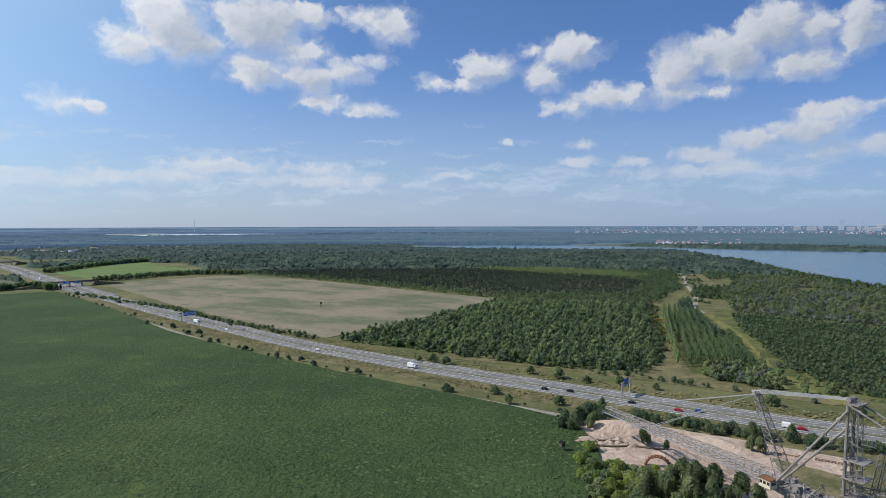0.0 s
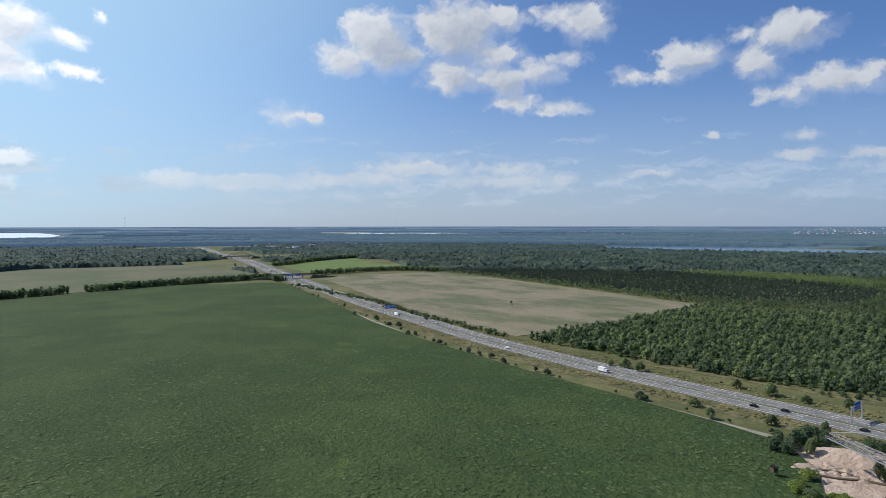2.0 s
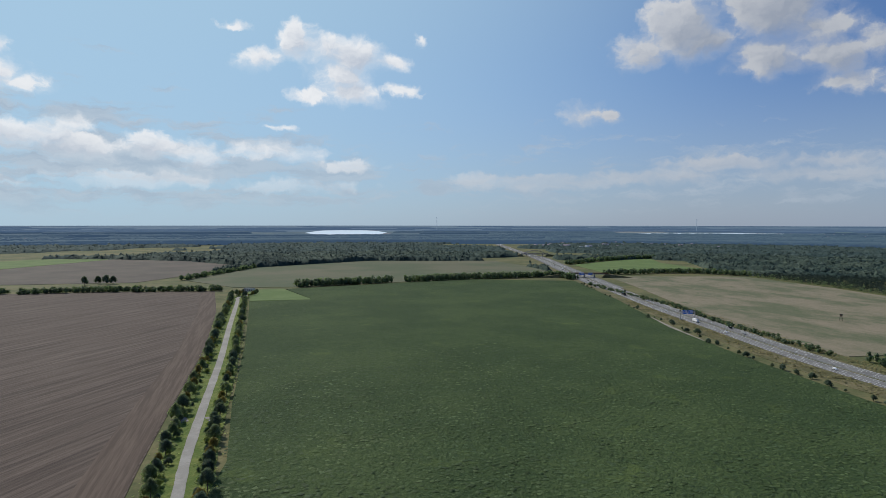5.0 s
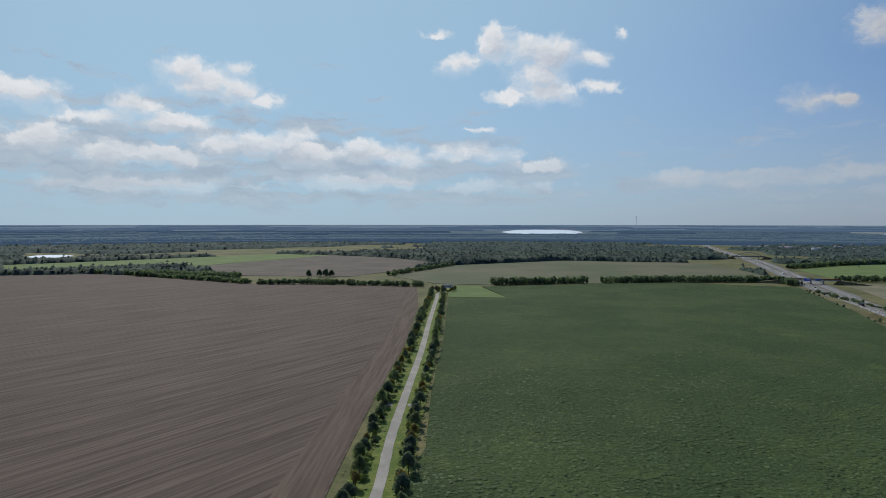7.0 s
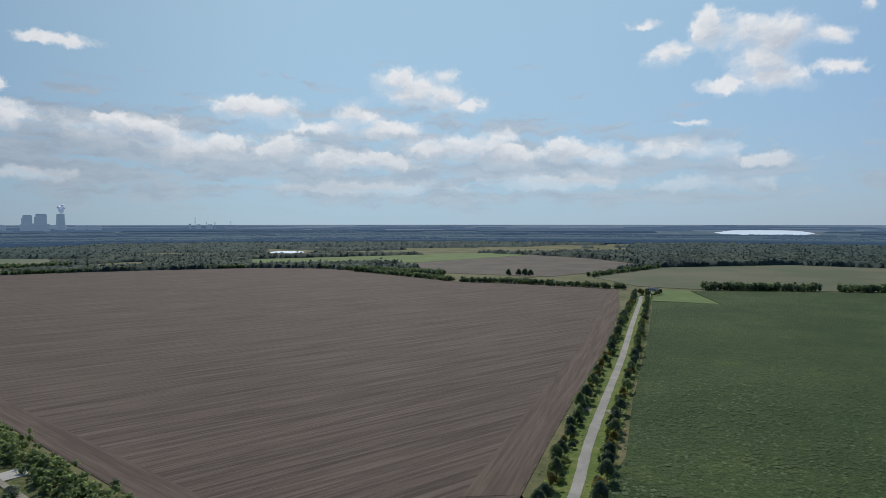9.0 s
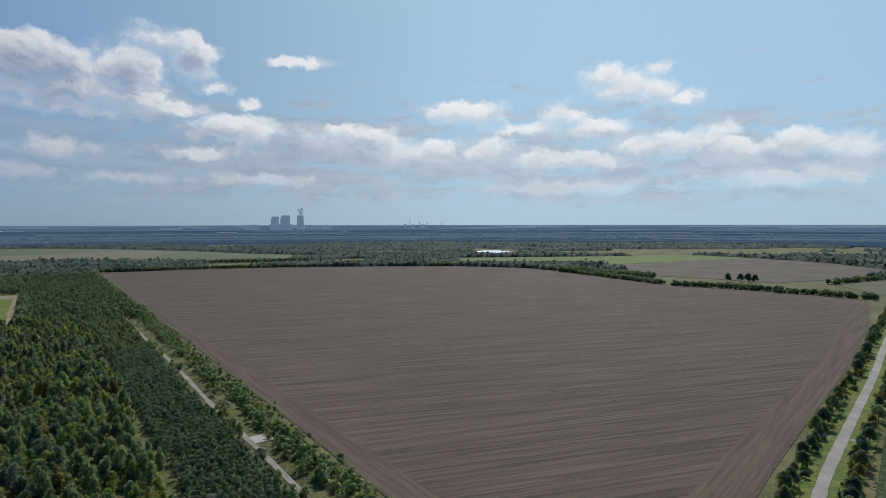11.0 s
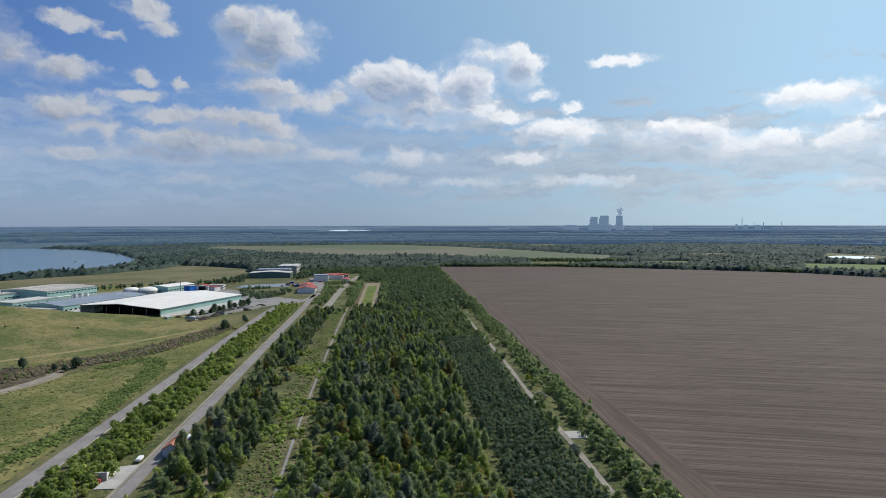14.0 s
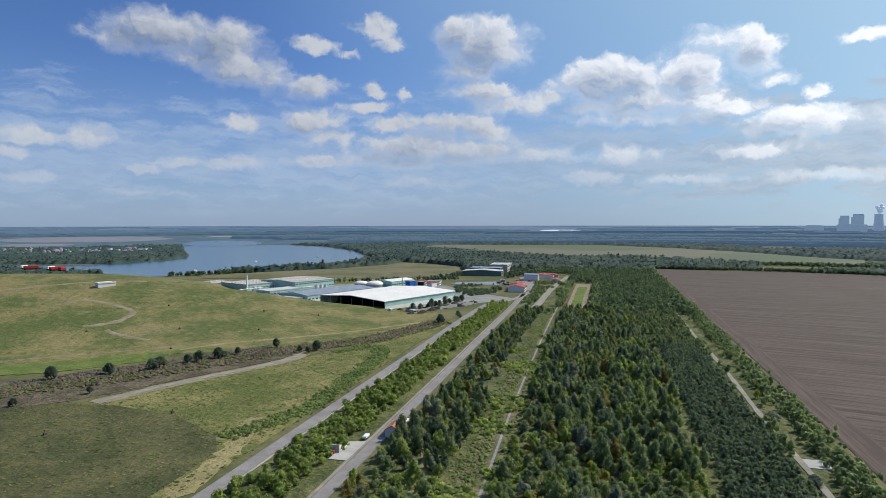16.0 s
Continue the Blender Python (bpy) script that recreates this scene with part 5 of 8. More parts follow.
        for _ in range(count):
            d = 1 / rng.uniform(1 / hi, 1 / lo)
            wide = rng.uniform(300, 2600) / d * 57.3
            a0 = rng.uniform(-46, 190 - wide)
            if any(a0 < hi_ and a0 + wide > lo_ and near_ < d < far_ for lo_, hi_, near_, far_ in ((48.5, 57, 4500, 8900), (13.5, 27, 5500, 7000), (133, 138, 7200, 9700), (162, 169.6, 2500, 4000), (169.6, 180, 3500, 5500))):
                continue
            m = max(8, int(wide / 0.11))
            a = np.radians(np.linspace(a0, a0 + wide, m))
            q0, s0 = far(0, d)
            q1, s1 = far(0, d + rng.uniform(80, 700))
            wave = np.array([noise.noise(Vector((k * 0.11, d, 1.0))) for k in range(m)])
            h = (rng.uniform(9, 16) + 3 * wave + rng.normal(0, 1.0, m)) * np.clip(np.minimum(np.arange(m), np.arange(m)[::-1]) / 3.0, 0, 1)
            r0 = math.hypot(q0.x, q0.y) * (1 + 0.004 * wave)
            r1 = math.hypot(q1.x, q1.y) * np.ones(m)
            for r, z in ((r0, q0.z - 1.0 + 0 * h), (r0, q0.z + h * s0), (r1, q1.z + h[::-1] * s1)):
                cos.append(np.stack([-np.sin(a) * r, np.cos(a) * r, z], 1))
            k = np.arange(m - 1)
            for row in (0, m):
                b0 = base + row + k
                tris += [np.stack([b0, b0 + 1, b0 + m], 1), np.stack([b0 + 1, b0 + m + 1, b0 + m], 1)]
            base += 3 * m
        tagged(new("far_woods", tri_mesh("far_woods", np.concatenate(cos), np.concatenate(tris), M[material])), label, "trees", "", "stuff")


far_woods()

wood("clearing_trees", np.concatenate([scatter([(338, 845), (386, 955), (440, 955), (405, 850), (366, 800)], 7.5, R), scatter([(480, 1010), (440, 960), (520, 1090), (560, 1200), (545, 1210)], 8.0, R)]), (2.2, 4.4), (3, 9), M["leaf_north"], "bushes and trees between the sunny clearings", 119, 1, 0.1, 20, 0.4, lobes=3)
wood("island_wood", scatter([(678, 1800), (700, 1845), (770, 1850), (800, 1815), (770, 1790), (700, 1788)], 6.0, R), (3, 5), (7, 12), M["wood_far"], "small wooded island in the lake", 88, 1, 0.3, 0, rough=0.4)
prism("island", [(672, 1798), (700, 1850), (772, 1856), (808, 1815), (772, 1784), (700, 1782)], -0.2, 0.7, M["undergrowth"], "low dark island shore", "ground")

# hedges and belts between the far fields
for pts, gap, wide, r, h, label in (
    ([C(1440, 104), (-1340, -560), (-1425, -188), (-1376, -4), (-1212, 104), (-1049, 203)], 4.6, 15, (3, 5), (5, 9), "dark hedge behind the ploughed field"),
    ([(-1030, 215), (-984, 300), (-872, 432)], 4.6, 15, (3, 5), (5, 9), "dark hedge behind the ploughed field"),
    ([(-1290, 60), (-1190, 170), (-1150, 200)], 6, 40, (3.5, 6), (7, 12), "clump of tall dark trees in the hedge"),
    ([(-835, 545), (-790, 690)], 4.4, 18, (3, 5.2), (8, 13), "belt of tall dark trees behind the crop field"),
    ([(-775, 720), (-739, 830), (-700, 900), (-655, 985), (-600, 960)], 4.4, 18, (3, 5.2), (7, 12), "belt of tall dark trees behind the crop field"),
    ([(-616, 1095), (-511, 1245), (-408, 1256)], 6, 22, (3.5, 5.5), (7, 11), "dark trees between the stubble and the meadow"),
    ([(-830, 1300), (-840, 1550), (-800, 1700)], 6, 20, (4, 6), (8, 12), "trees round the small meadow"),
    ([(-1080, 470), (-1269, 712)], 7, 16, (3.5, 5.5), (6, 10), "hedge between the far fields"),
    ([(-1574, -600), (-1330, -1006), (-1248, -1235)], 8, 30, (4, 6.5), (6, 10), "belt of trees before the pale field"),
    ([(-835, -1600), (-710, -1432), (-605, -1345), (-427, -1290), (-227, -1265)], 9, 20, (4, 6), (5, 9), "bushes along the lake shore"),
    ([(-540, 905), (-328, 738), (-220, 634), (-115, 545)], 5, 8, (1.8, 3), (2, 4.5), "dark bushes along the motorway fence"),
):
    wood("tree_line", along(pts, gap, wide, R), r, h, M["leaf_north"], label, int(abs(pts[0][0])), 1, 0.25, 26, 0.34)


# ---- tufts, weeds and scrub ----
def tufts(name, places, r, h, material, label, seed):
    at = np.array([(x, y, z) for x, y, z in places])
    return wood(name, at, r, h, M[material], label, seed, 0, 0.3, 0, rough=0.4, category="grass", lift=-0.1)


def on_hill(uv):
    z = hill_height(uv[:, 0], uv[:, 1])
    return [(*C(u, v), q + 0.2) for (u, v), q in zip(uv, z)]


RT = np.random.default_rng(55)
uv = np.stack([RT.uniform(280, 660, 9000), RT.uniform(-560, -165, 9000)], 1)
uv = uv[hill_height(uv[:, 0], uv[:, 1]) > 0.8]
tufts("grass_tufts", on_hill(uv[::2]), (0.4, 1.2), (0.1, 0.4), "tuft_green", "low green tufts on the mound", 61)
tufts("grass_tufts", on_hill(uv[1::2]), (0.4, 1.0), (0.1, 0.35), "tuft_dry", "low dry tufts on the mound", 62)
uv = np.stack([RT.uniform(150, 520, 9000), RT.uniform(-340, -148, 9000)], 1)
uv = uv[(hill_height(uv[:, 0], uv[:, 1]) < 0.8)]
uv = clear(np.array([C(*q) for q in uv]), DIRT, 4.5)
tufts("grass_tufts", [(x, y, 0.2) for x, y in uv[::2]], (0.4, 1.1), (0.12, 0.4), "tuft_green", "green weeds on the meadow", 63)
tufts("grass_tufts", [(x, y, 0.2) for x, y in uv[1::2]], (0.4, 1.0), (0.12, 0.4), "tuft_dry", "dry grass tufts on the meadow", 64)
belt = smooth_line([C(610, -158), C(500, -192), C(452, -235), C(363, -285), C(300, -335), C(220, -405)], 4.0)
pts = along([(q.x, q.y) for q in belt], 1.6, 26, RT)
tufts("scrub", pts[::2], (0.7, 1.8), (0.6, 1.9), "bramble", "brown scrub below the mound", 65)
tufts("scrub", pts[1::3], (0.7, 1.6), (0.6, 1.7), "tuft_green", "green scrub below the mound", 66)
low_line = [C(240, -398), C(294, -353), C(319, -337), C(347, -320), C(373, -297), C(413, -277), C(445, -255)]
pts = along(low_line, 1.7, 24, RT)
tufts("scrub", pts[::2], (0.7, 1.8), (0.5, 1.6), "bramble", "brown scrub along the mound's foot", 73)
tufts("scrub", pts[1::2], (0.6, 1.5), (0.4, 1.4), "scrub_leaf", "dull grey scrub along the mound's foot", 74)
pts = along([(q.x, q.y) for q in WEEDS], 1.5, 12, RT)
tufts("scrub", pts, (0.6, 1.4), (0.5, 1.4), "tuft_green", "lush weeds beside the access road", 67)
side = sides_of(DITCH)
pts = [(q.x + s_.x * o, q.y + s_.y * o, 0.2) for q, s_ in zip(DITCH, side) for o in np.concatenate([RT.uniform(-11, -1.3, 60), RT.uniform(1.2, 5, 20)])]
pts = clear(np.array([(x + RT.uniform(-4, 4), y + RT.uniform(-4, 4), z) for x, y, z in pts]), smooth_line([(q_.x, q_.y) for q_ in DITCH], 1.0), 2.3)
tufts("grass_tufts", pts[::2], (0.5, 1.3), (0.4, 1.3), "tuft_green", "green weeds along the ditch", 68)
tufts("grass_tufts", pts[1::2], (0.4, 1.0), (0.2, 0.6), "tuft_dry", "dry weeds along the ditch", 69)
near = [q for q in HIGHWAY if q.y < 760]
side = sides_of(near)
pts = np.array([(q.x + s_.x * o + RT.uniform(-6, 6), q.y + s_.y * o + RT.uniform(-6, 6), 0.2) for q, s_ in zip(near, side) for o in np.concatenate([RT.uniform(16, 26, 50), RT.uniform(-30, -16, 40)])])
pts = pts[np.array([min((p_[0] - q.x) ** 2 + (p_[1] - q.y) ** 2 for q in near) > 15.5 ** 2 for p_ in pts])]
tufts("grass_tufts", pts[::2], (0.4, 1.0), (0.15, 0.6), "tuft_dry", "dry tufts on the motorway verge", 70)
tufts("grass_tufts", pts[1::2], (0.5, 1.4), (0.4, 1.4), "tuft_dry", "dry weeds on the motorway verge", 71)
side = sides_of(LANE)
pts = [(q.x + s_.x * o + RT.uniform(-3, 3), q.y + s_.y * o + RT.uniform(-3, 3), 0.3) for q, s_ in zip(LANE, side) for o in np.concatenate([RT.uniform(6.5, 13, 12), RT.uniform(-13, -6.5, 12)])]
tufts("grass_tufts", pts, (0.4, 1.0), (0.3, 0.9), "leaf_bright", "sunny weeds beside the lane", 72)


# leafy clumps standing out of the crop
crop = scatter([(-255, 575), (-158, 486), (-70, 414), (2, 361), (34, 336), (60, 312), (66, 280), (61, 251), (50, 226), (28, 164), (-60, 64), (-146, 46), (-205, 96), (-320, 170), (-420, 240)], 2.5, RT)
crop = crop[RT.uniform(0, 1, len(crop)) < np.interp(np.hypot(crop[:, 0], crop[:, 1]), [150, 280, 560], [0.75, 0.55, 0.0])]
crop_h = np.array([noise.noise(Vector((x * 0.03, y * 0.03, 4.0))) for x, y in crop])
for rise, name in ((crop_h > 0, "tall"), (crop_h <= 0, "low")):
    wood("crop_clumps", np.concatenate([crop[rise], np.full((rise.sum(), 1), 0.7)], 1), (0.6, 1.4), (0.4, 0.9) if name == "tall" else (0.28, 0.6), M["crop_leaf"], name + " leafy clumps in the crop field", 75, 0, 0.2, 0, rough=0.5, category="crop", lift=-0.1)


# ---- single trees ----
def make_tree(name, label, seed, r, h, stem, leaf_mat, taper=0.3, group="", leaves=520, size=0.118):
    """A tree: tapered trunk with limbs, and an uneven crown of leaf sprays."""
    rng = np.random.default_rng(seed)
    root = thing(name, label, "bush" if "bush" in name else "tree", group)
    bm = bmesh.new()
    rod(bm, (0, 0, -0.3), (0.1, 0.05, h * 0.55), 0.05 * r + 0.06, 0.03 * r, 7)
    for k in range(5):
        a = k * 1.26 + rng.uniform(-0.4, 0.4)
        z = stem + (h - stem) * (0.1 + 0.09 * k)
        rod(bm, (0.05, 0.02, z), (math.cos(a) * r * 0.6, math.sin(a) * r * 0.6, z + r * 0.5), 0.045 * r, 0.015 * r, 5)
    part("trunk", bm, M["bark"], root)
    # several overlapping clumps give the crown its broken outline
    n = 7
    a = np.arange(n) * 2.4 + rng.uniform(0, 1, n)
    rad = r * np.linspace(0.62, 0.1, n)
    at = np.stack([np.cos(a) * rad, np.sin(a) * rad, stem + (h - stem) * np.linspace(0.0, 0.42, n)], 1)
    rr = r * rng.uniform(0.42, 0.62, n)
    hh = (h - at[:, 2]) * np.linspace(0.62, 1.0, n)
    co, tri = crowns(at, rr, hh, rng, 1, taper, 0.25, leaves // n * 2, size * 1.6, 0.0)
    ob = new("crown", tri_mesh("crown", co, tri, leaf_mat))
    ob.parent = root
    return root


def plant(proto, places, seed, lo=0.8, hi=1.25):
    """Copies of a tree, each turned and sized a little differently."""
    rng = np.random.default_rng(seed)
    for i, p in enumerate(places):
        s = rng.uniform(lo, hi)
        m = pose(p[0], p[1], p[2] if len(p) > 2 else 0.2, 0, 0, rng.uniform(0, 360))
        if i == 0:
            proto.matrix_basis, proto.scale = m, (s, s, s)
            continue
        c = copy_thing(proto, m)
        c.scale = (s, s, s * rng.uniform(0.9, 1.1))


def beside(line, off, gap, rng, wob=1.5, start=0, end=None, miss=0.0):
    side = sides_of(line)
    out, run = [], 0.0
    for i in range(1, len(line)):
        run += (line[i] - line[i - 1]).length
        if run >= gap:
            run = rng.uniform(-0.3, 0.3) * gap
            if rng.random() > miss:
                p = line[i] + side[i] * (off + rng.uniform(-wob, wob))
                out.append((p.x, p.y, 0.25))
    return out[start:end]


TR = np.random.default_rng(5)
lane_l, lane_r = beside(LANE, 9.5, 7.5, TR, 1.2), beside(LANE, -9.5, 8.0, TR, 1.2)
lane_trees = lane_l + lane_r
TR.shuffle(lane_trees)
k = len(lane_trees) // 3
plant(make_tree("roadside_tree", "round dark green tree in the row beside the lane", 31, 2.6, 6.2, 1.4, M["leaf_dark"], group="trees along the lane"), lane_trees[:k], 1, 1.1, 1.7)
plant(make_tree("roadside_tree", "green broadleaf tree in the row beside the lane", 32, 2.5, 6.0, 1.2, M["leaf"], group="trees along the lane"), lane_trees[k:2 * k], 2, 1.05, 1.7)
plant(make_tree("roadside_tree", "tree with browning leaves beside the lane", 33, 2.0, 5.0, 1.2, M["leaf_brown"], group="trees along the lane"), lane_trees[2 * k:], 3, 1.0, 1.5)
bushes = beside(LANE, 7.2, 8.0, TR, 1.6, miss=0.2) + beside(LANE, -7.2, 7.0, TR, 1.6, miss=0.2) + beside(LANE, 11.5, 9.0, TR, 1.0, miss=0.3)
plant(make_tree("roadside_bush", "low sunny green bush beside the lane", 34, 1.6, 2.4, 0.2, M["leaf_bright"], group="bushes along the lane"), bushes[::2], 4, 0.6, 1.3)
plant(make_tree("roadside_bush", "low dark bush beside the lane", 35, 1.7, 2.8, 0.2, M["leaf_dark"], group="bushes along the lane"), bushes[1::2], 5, 0.6, 1.4)
plant(make_tree("track_tree", "small round tree beside the farm track", 36, 2.9, 4.4, 0.1, M["leaf_dark"], 0.1, group="trees along the farm track"),
      [(-338, 680), (-297, 622), (-264, 604), (-233, 566), (-222, 563), (-198, 525), (-191, 525), (-157, 491), (-125, 464), (-115, 458), (-104, 452), (-92, 437), (-57, 412), (2, 369)], 6, 0.75, 1.2)
plant(make_tree("track_bush", "dark bush beside the farm track", 37, 1.8, 3.0, 0.2, M["leaf_dark"], group="bushes along the farm track"), beside(TRACK, -5.0, 17.0, TR, 1.5, miss=0.3), 7, 0.5, 1.2)
plant(make_tree("verge_bush", "dense green bush on the motorway verge", 38, 3.4, 5.5, 0.2, M["leaf"], group="bushes along the motorway"),
      [(30, 363), (36, 343), (64, 340), (76, 330), (-18, 451), (-8, 447), (2, 440), (74, 400), (90, 388), (58, 412), (110, 385), (128, 372), (215, 318), (228, 312), (180, 338)], 8, 0.7, 1.5)
plant(make_tree("machine_yard_tree", "slender green tree among the sand heaps", 39, 2.8, 7.5, 0.4, M["leaf"], 0.3, "trees round the sand heaps"),
      [(72, 300), (75, 306), (90, 277), (93, 279), (98, 270), (137, 266), (134, 268), (125, 291), (142, 283), (160, 283), (150, 288), (166, 276), (133, 292), (117, 297), (178, 272)], 9, 0.6, 1.1)
plant(make_tree("machine_yard_tree", "tall leafy tree below the spreader boom", 40, 4.2, 11.0, 0.5, M["leaf"], 0.25, "trees round the sand heaps"),
      [(94, 229), (100, 226), (97, 222), (90, 224), (86, 233), (80, 222), (107, 220), (100, 216), (74, 225), (98, 232), (102, 231), (91, 234), (84, 226), (95, 217), (88, 218), (110, 214), (70, 218)], 10, 0.6, 1.1)
plant(make_tree("machine_yard_bush", "sunny green bush by the crop field edge", 41, 3.0, 4.5, 0.2, M["leaf_bright"], 0.3, "bushes round the sand heaps"),
      [(77, 229), (67, 240), (72, 234), (62, 228), (58, 236), (66, 222), (80, 238), (70, 246), (84, 244), (62, 250), (76, 215), (56, 218), (60, 262), (64, 270), (70, 240), (74, 229), (80, 231), (66, 230), (61, 242), (68, 252), (58, 246), (54, 240), (72, 222), (62, 216), (84, 236), (88, 240), (57, 256)], 11, 0.6, 1.3)
plant(make_tree("field_tree", "big round dark tree by the far field", 42, 7.0, 16.0, 2.0, M["leaf_dark"], 0.2, "trees by the far field"), [(-1104, 320), (-1106, 341), (-1096, 360), (-1098, 350)], 12, 0.85, 1.1)
hill_spots = [C(u, v) for u, v in ((322, -343), (342, -317), (360, -298), (365, -296), (390, -283), (402, -275), (407, -273), (418, -269), (449, -254), (441, -229), (437, -220), (448, -218), (300, -292), (268, -312), (384, -288))]
plant(make_tree("scrub_bush", "round dark bush in the brown scrub", 43, 3.2, 5.6, 0.3, M["leaf_dark"], 0.25, "bushes below the mound"), hill_spots, 13, 0.75, 1.65)
plant(make_tree("yard_tree", "dark tree near the factory gate", 44, 4.0, 8.5, 0.8, M["leaf_dark"], 0.3, "trees by the factory"),
      [C(u, v) for u, v in ((598, -156), (603, -158), (697, -196), (712, -192), (735, -186), (748, -184), (765, -178), (778, -176), (690, -204))], 14, 0.7, 1.15)
plant(make_tree("yellow_tree", "tree with bright yellow leaves", 45, 2.2, 4.8, 0.5, M["leaf_yellow"], 0.3, "yellow trees"), [C(u, v) for u, v in ((385, 86), (255, -4), (247, 2), (232, -10), (214, 14), (290, -12), (331, 18))], 15, 0.7, 1.1)
plant(make_tree("willow_bush", "silvery grey bush in the wood", 46, 3.4, 3.6, 0.2, M["leaf_grey"], 0.2, "grey bushes in the wood"), [C(u, v) for u, v in ((236, 4), (238, 9), (233, 8), (240, 0), (262, 79), (226, 50), (300, 80), (345, 84))], 16, 0.7, 1.15)


R3 = np.random.default_rng(101)
wood("yard_bushes", thin(scatter([C(760, -98), C(1060, -62), C(1060, -112), C(960, -104), C(880, -100), C(790, -100)], 6.0, R3), 0.02, 0.5), (1.8, 3.0), (2, 5), M["leaf"], "bushes and trees along the gravel road", 81, 1, 0.3, 40, 0.32)
wood("yard_bushes", thin(scatter([C(835, -170), C(900, -140), C(990, -168), C(980, -240), C(930, -220), C(850, -200)], 5.5, R3), 0.02, 0.6), (2.0, 3.2), (2, 5), M["leaf_dark"], "green scrub between factory and ponds", 82, 1, 0.3, 30, 0.32)
wood("yard_bushes", along([C(1060, -300), C(1110, -275), C(1150, -268), C(1270, -262)], 6, 16, R3), (2.4, 4), (4, 9), M["leaf_dark"], "trees behind the warehouses", 83, 1, 0.3, 30, 0.32)
wood("yard_bushes", along([C(880, -560), C(960, -480), C(1040, -330), C(1080, -250)], 7, 14, R3), (2.4, 4), (4, 8), M["leaf_dark"], "trees behind the mint halls", 84, 1, 0.3, 30, 0.32)
wood("yard_bushes", scatter([C(1110, -168), C(1160, -180), C(1290, -176), C(1330, -150), C(1190, -140)], 8, R3), (2.6, 4), (5, 9), M["leaf_dark"], "trees among the workshops", 85, 1, 0.3, 30, 0.32)

wood("verge_shrubs", along([(98, 318), (130, 297), (165, 278), (200, 262), (240, 245)], 3.4, 9, R3), (1.6, 2.8), (2, 5), M["leaf_north"], "line of shrubs between sand yard and motorway", 86, 1, 0.2, 90, 0.22)
wood("verge_shrubs", thin(along([(62, 300), (70, 312), (80, 322)], 3.0, 12, R3), 0.05, 0.9), (2.0, 3.2), (4, 9), M["leaf_north"], "dense trees at the sand yard's end", 87, 1, 0.3, 120, 0.2)
wood("verge_shrubs", scatter([(54, 214), (90, 208), (104, 218), (92, 238), (74, 250), (58, 256), (54, 240)], 4.6, R3), (1.6, 3.2), (1.5, 5), M["leaf"], "thick green scrub beside the crop field", 89, 1, 0.2, 120, 0.2)
wood("verge_shrubs", clear(clear(scatter([(168, 398), (190, 372), (214, 352), (232, 352), (226, 420), (200, 440), (180, 430)], 6.0, R3), RIDE, 7), RIDE_B, 5), (2.4, 4.2), (4, 9), M["leaf"], "leafy willows beside the motorway", 90, 1, 0.1, 26, 0.32, lobes=3)

wood("yard_trees", thin(np.concatenate([scatter(strip(745, 1045, -54, -46), 5.0, R3), scatter(strip(735, 1045, -15, -6), 5.0, R3)]), 0.04, 0.7), (2.0, 3.8), (4, 9), M["leaf"], "trees crowding the old tracks", 97, 1, 0.35, 50, 0.28)

# ---- highway furniture ----
def station(x, y):
    """The place on the highway nearest to x, y: point, way along, way to the right."""
    i = min(range(len(HIGHWAY)), key=lambda k: (HIGHWAY[k].x - x) ** 2 + (HIGHWAY[k].y - y) ** 2)
    s = sides_of(HIGHWAY)[i]
    return HIGHWAY[i], Vector((-s.y, s.x, 0)), s


def gantry(x, y, lo, hi, signs, label):
    q, d, s = station(x, y)
    turn = math.degrees(math.atan2(s.y, s.x))
    root = thing("sign_gantry", label, "sign", "motorway sign gantries", at=(q.x, q.y, 0.4), turn=turn)
    for o in (lo, hi):
        bm = bmesh.new()
        box(bm, o - 0.35, o + 0.35, -0.35, 0.35, -0.3, 8.2, 0.05)
        box(bm, o - 0.8, o + 0.8, -0.8, 0.8, -0.3, 0.5)
        part("post", bm, M["zinc"], root)
    bm = bmesh.new()
    for z in (6.6, 8.0):
        box(bm, lo, hi, -0.2, 0.2, z, z + 0.3)
    n = 9
    for i in range(n):
        a, b = lo + (hi - lo) * i / n, lo + (hi - lo) * (i + 1) / n
        rod(bm, (a, 0, 6.8), (b, 0, 8.1), 0.07, sides=4)
        rod(bm, (b, 0, 6.8), (b, 0, 8.1), 0.07, sides=4)
    part("beam", bm, M["zinc"], root)
    for a, b, face in signs:
        bm = bmesh.new()
        box(bm, a, b, face * 0.3 - 0.08, face * 0.3 + 0.08, 5.6, 9.6, 0.03)
        p = part("sign_panel", bm, M["blue"], root, "blue sign panel with white bars")
        bm = bmesh.new()
        for z, l in ((8.7, 0.75), (7.8, 0.6), (6.9, 0.7)):
            box(bm, a + 0.4, a + 0.4 + (b - a - 0.8) * l, face * 0.4 - 0.02, face * 0.4 + 0.02, z, z + 0.4)
        box(bm, b - 1.0, b - 0.7, face * 0.4 - 0.02, face * 0.4 + 0.02, 6.4, 9.0)
        part("text_bar", bm, M["paint"], p)


gantry(100, 356, -14.5, 0.0, [(-12.5, -4.5, -1)], "blue motorway sign on a grey gantry")
gantry(-262, 650, 0.0, 15.0, [(2.0, 7.5, 1), (8.0, 13.0, 1)], "blue motorway sign pair on a grey gantry")
gantry(-600, 1004, -14.5, 14.5, [(-12, -4, -1), (3, 12, 1)], "wide blue sign gantry across the motorway")


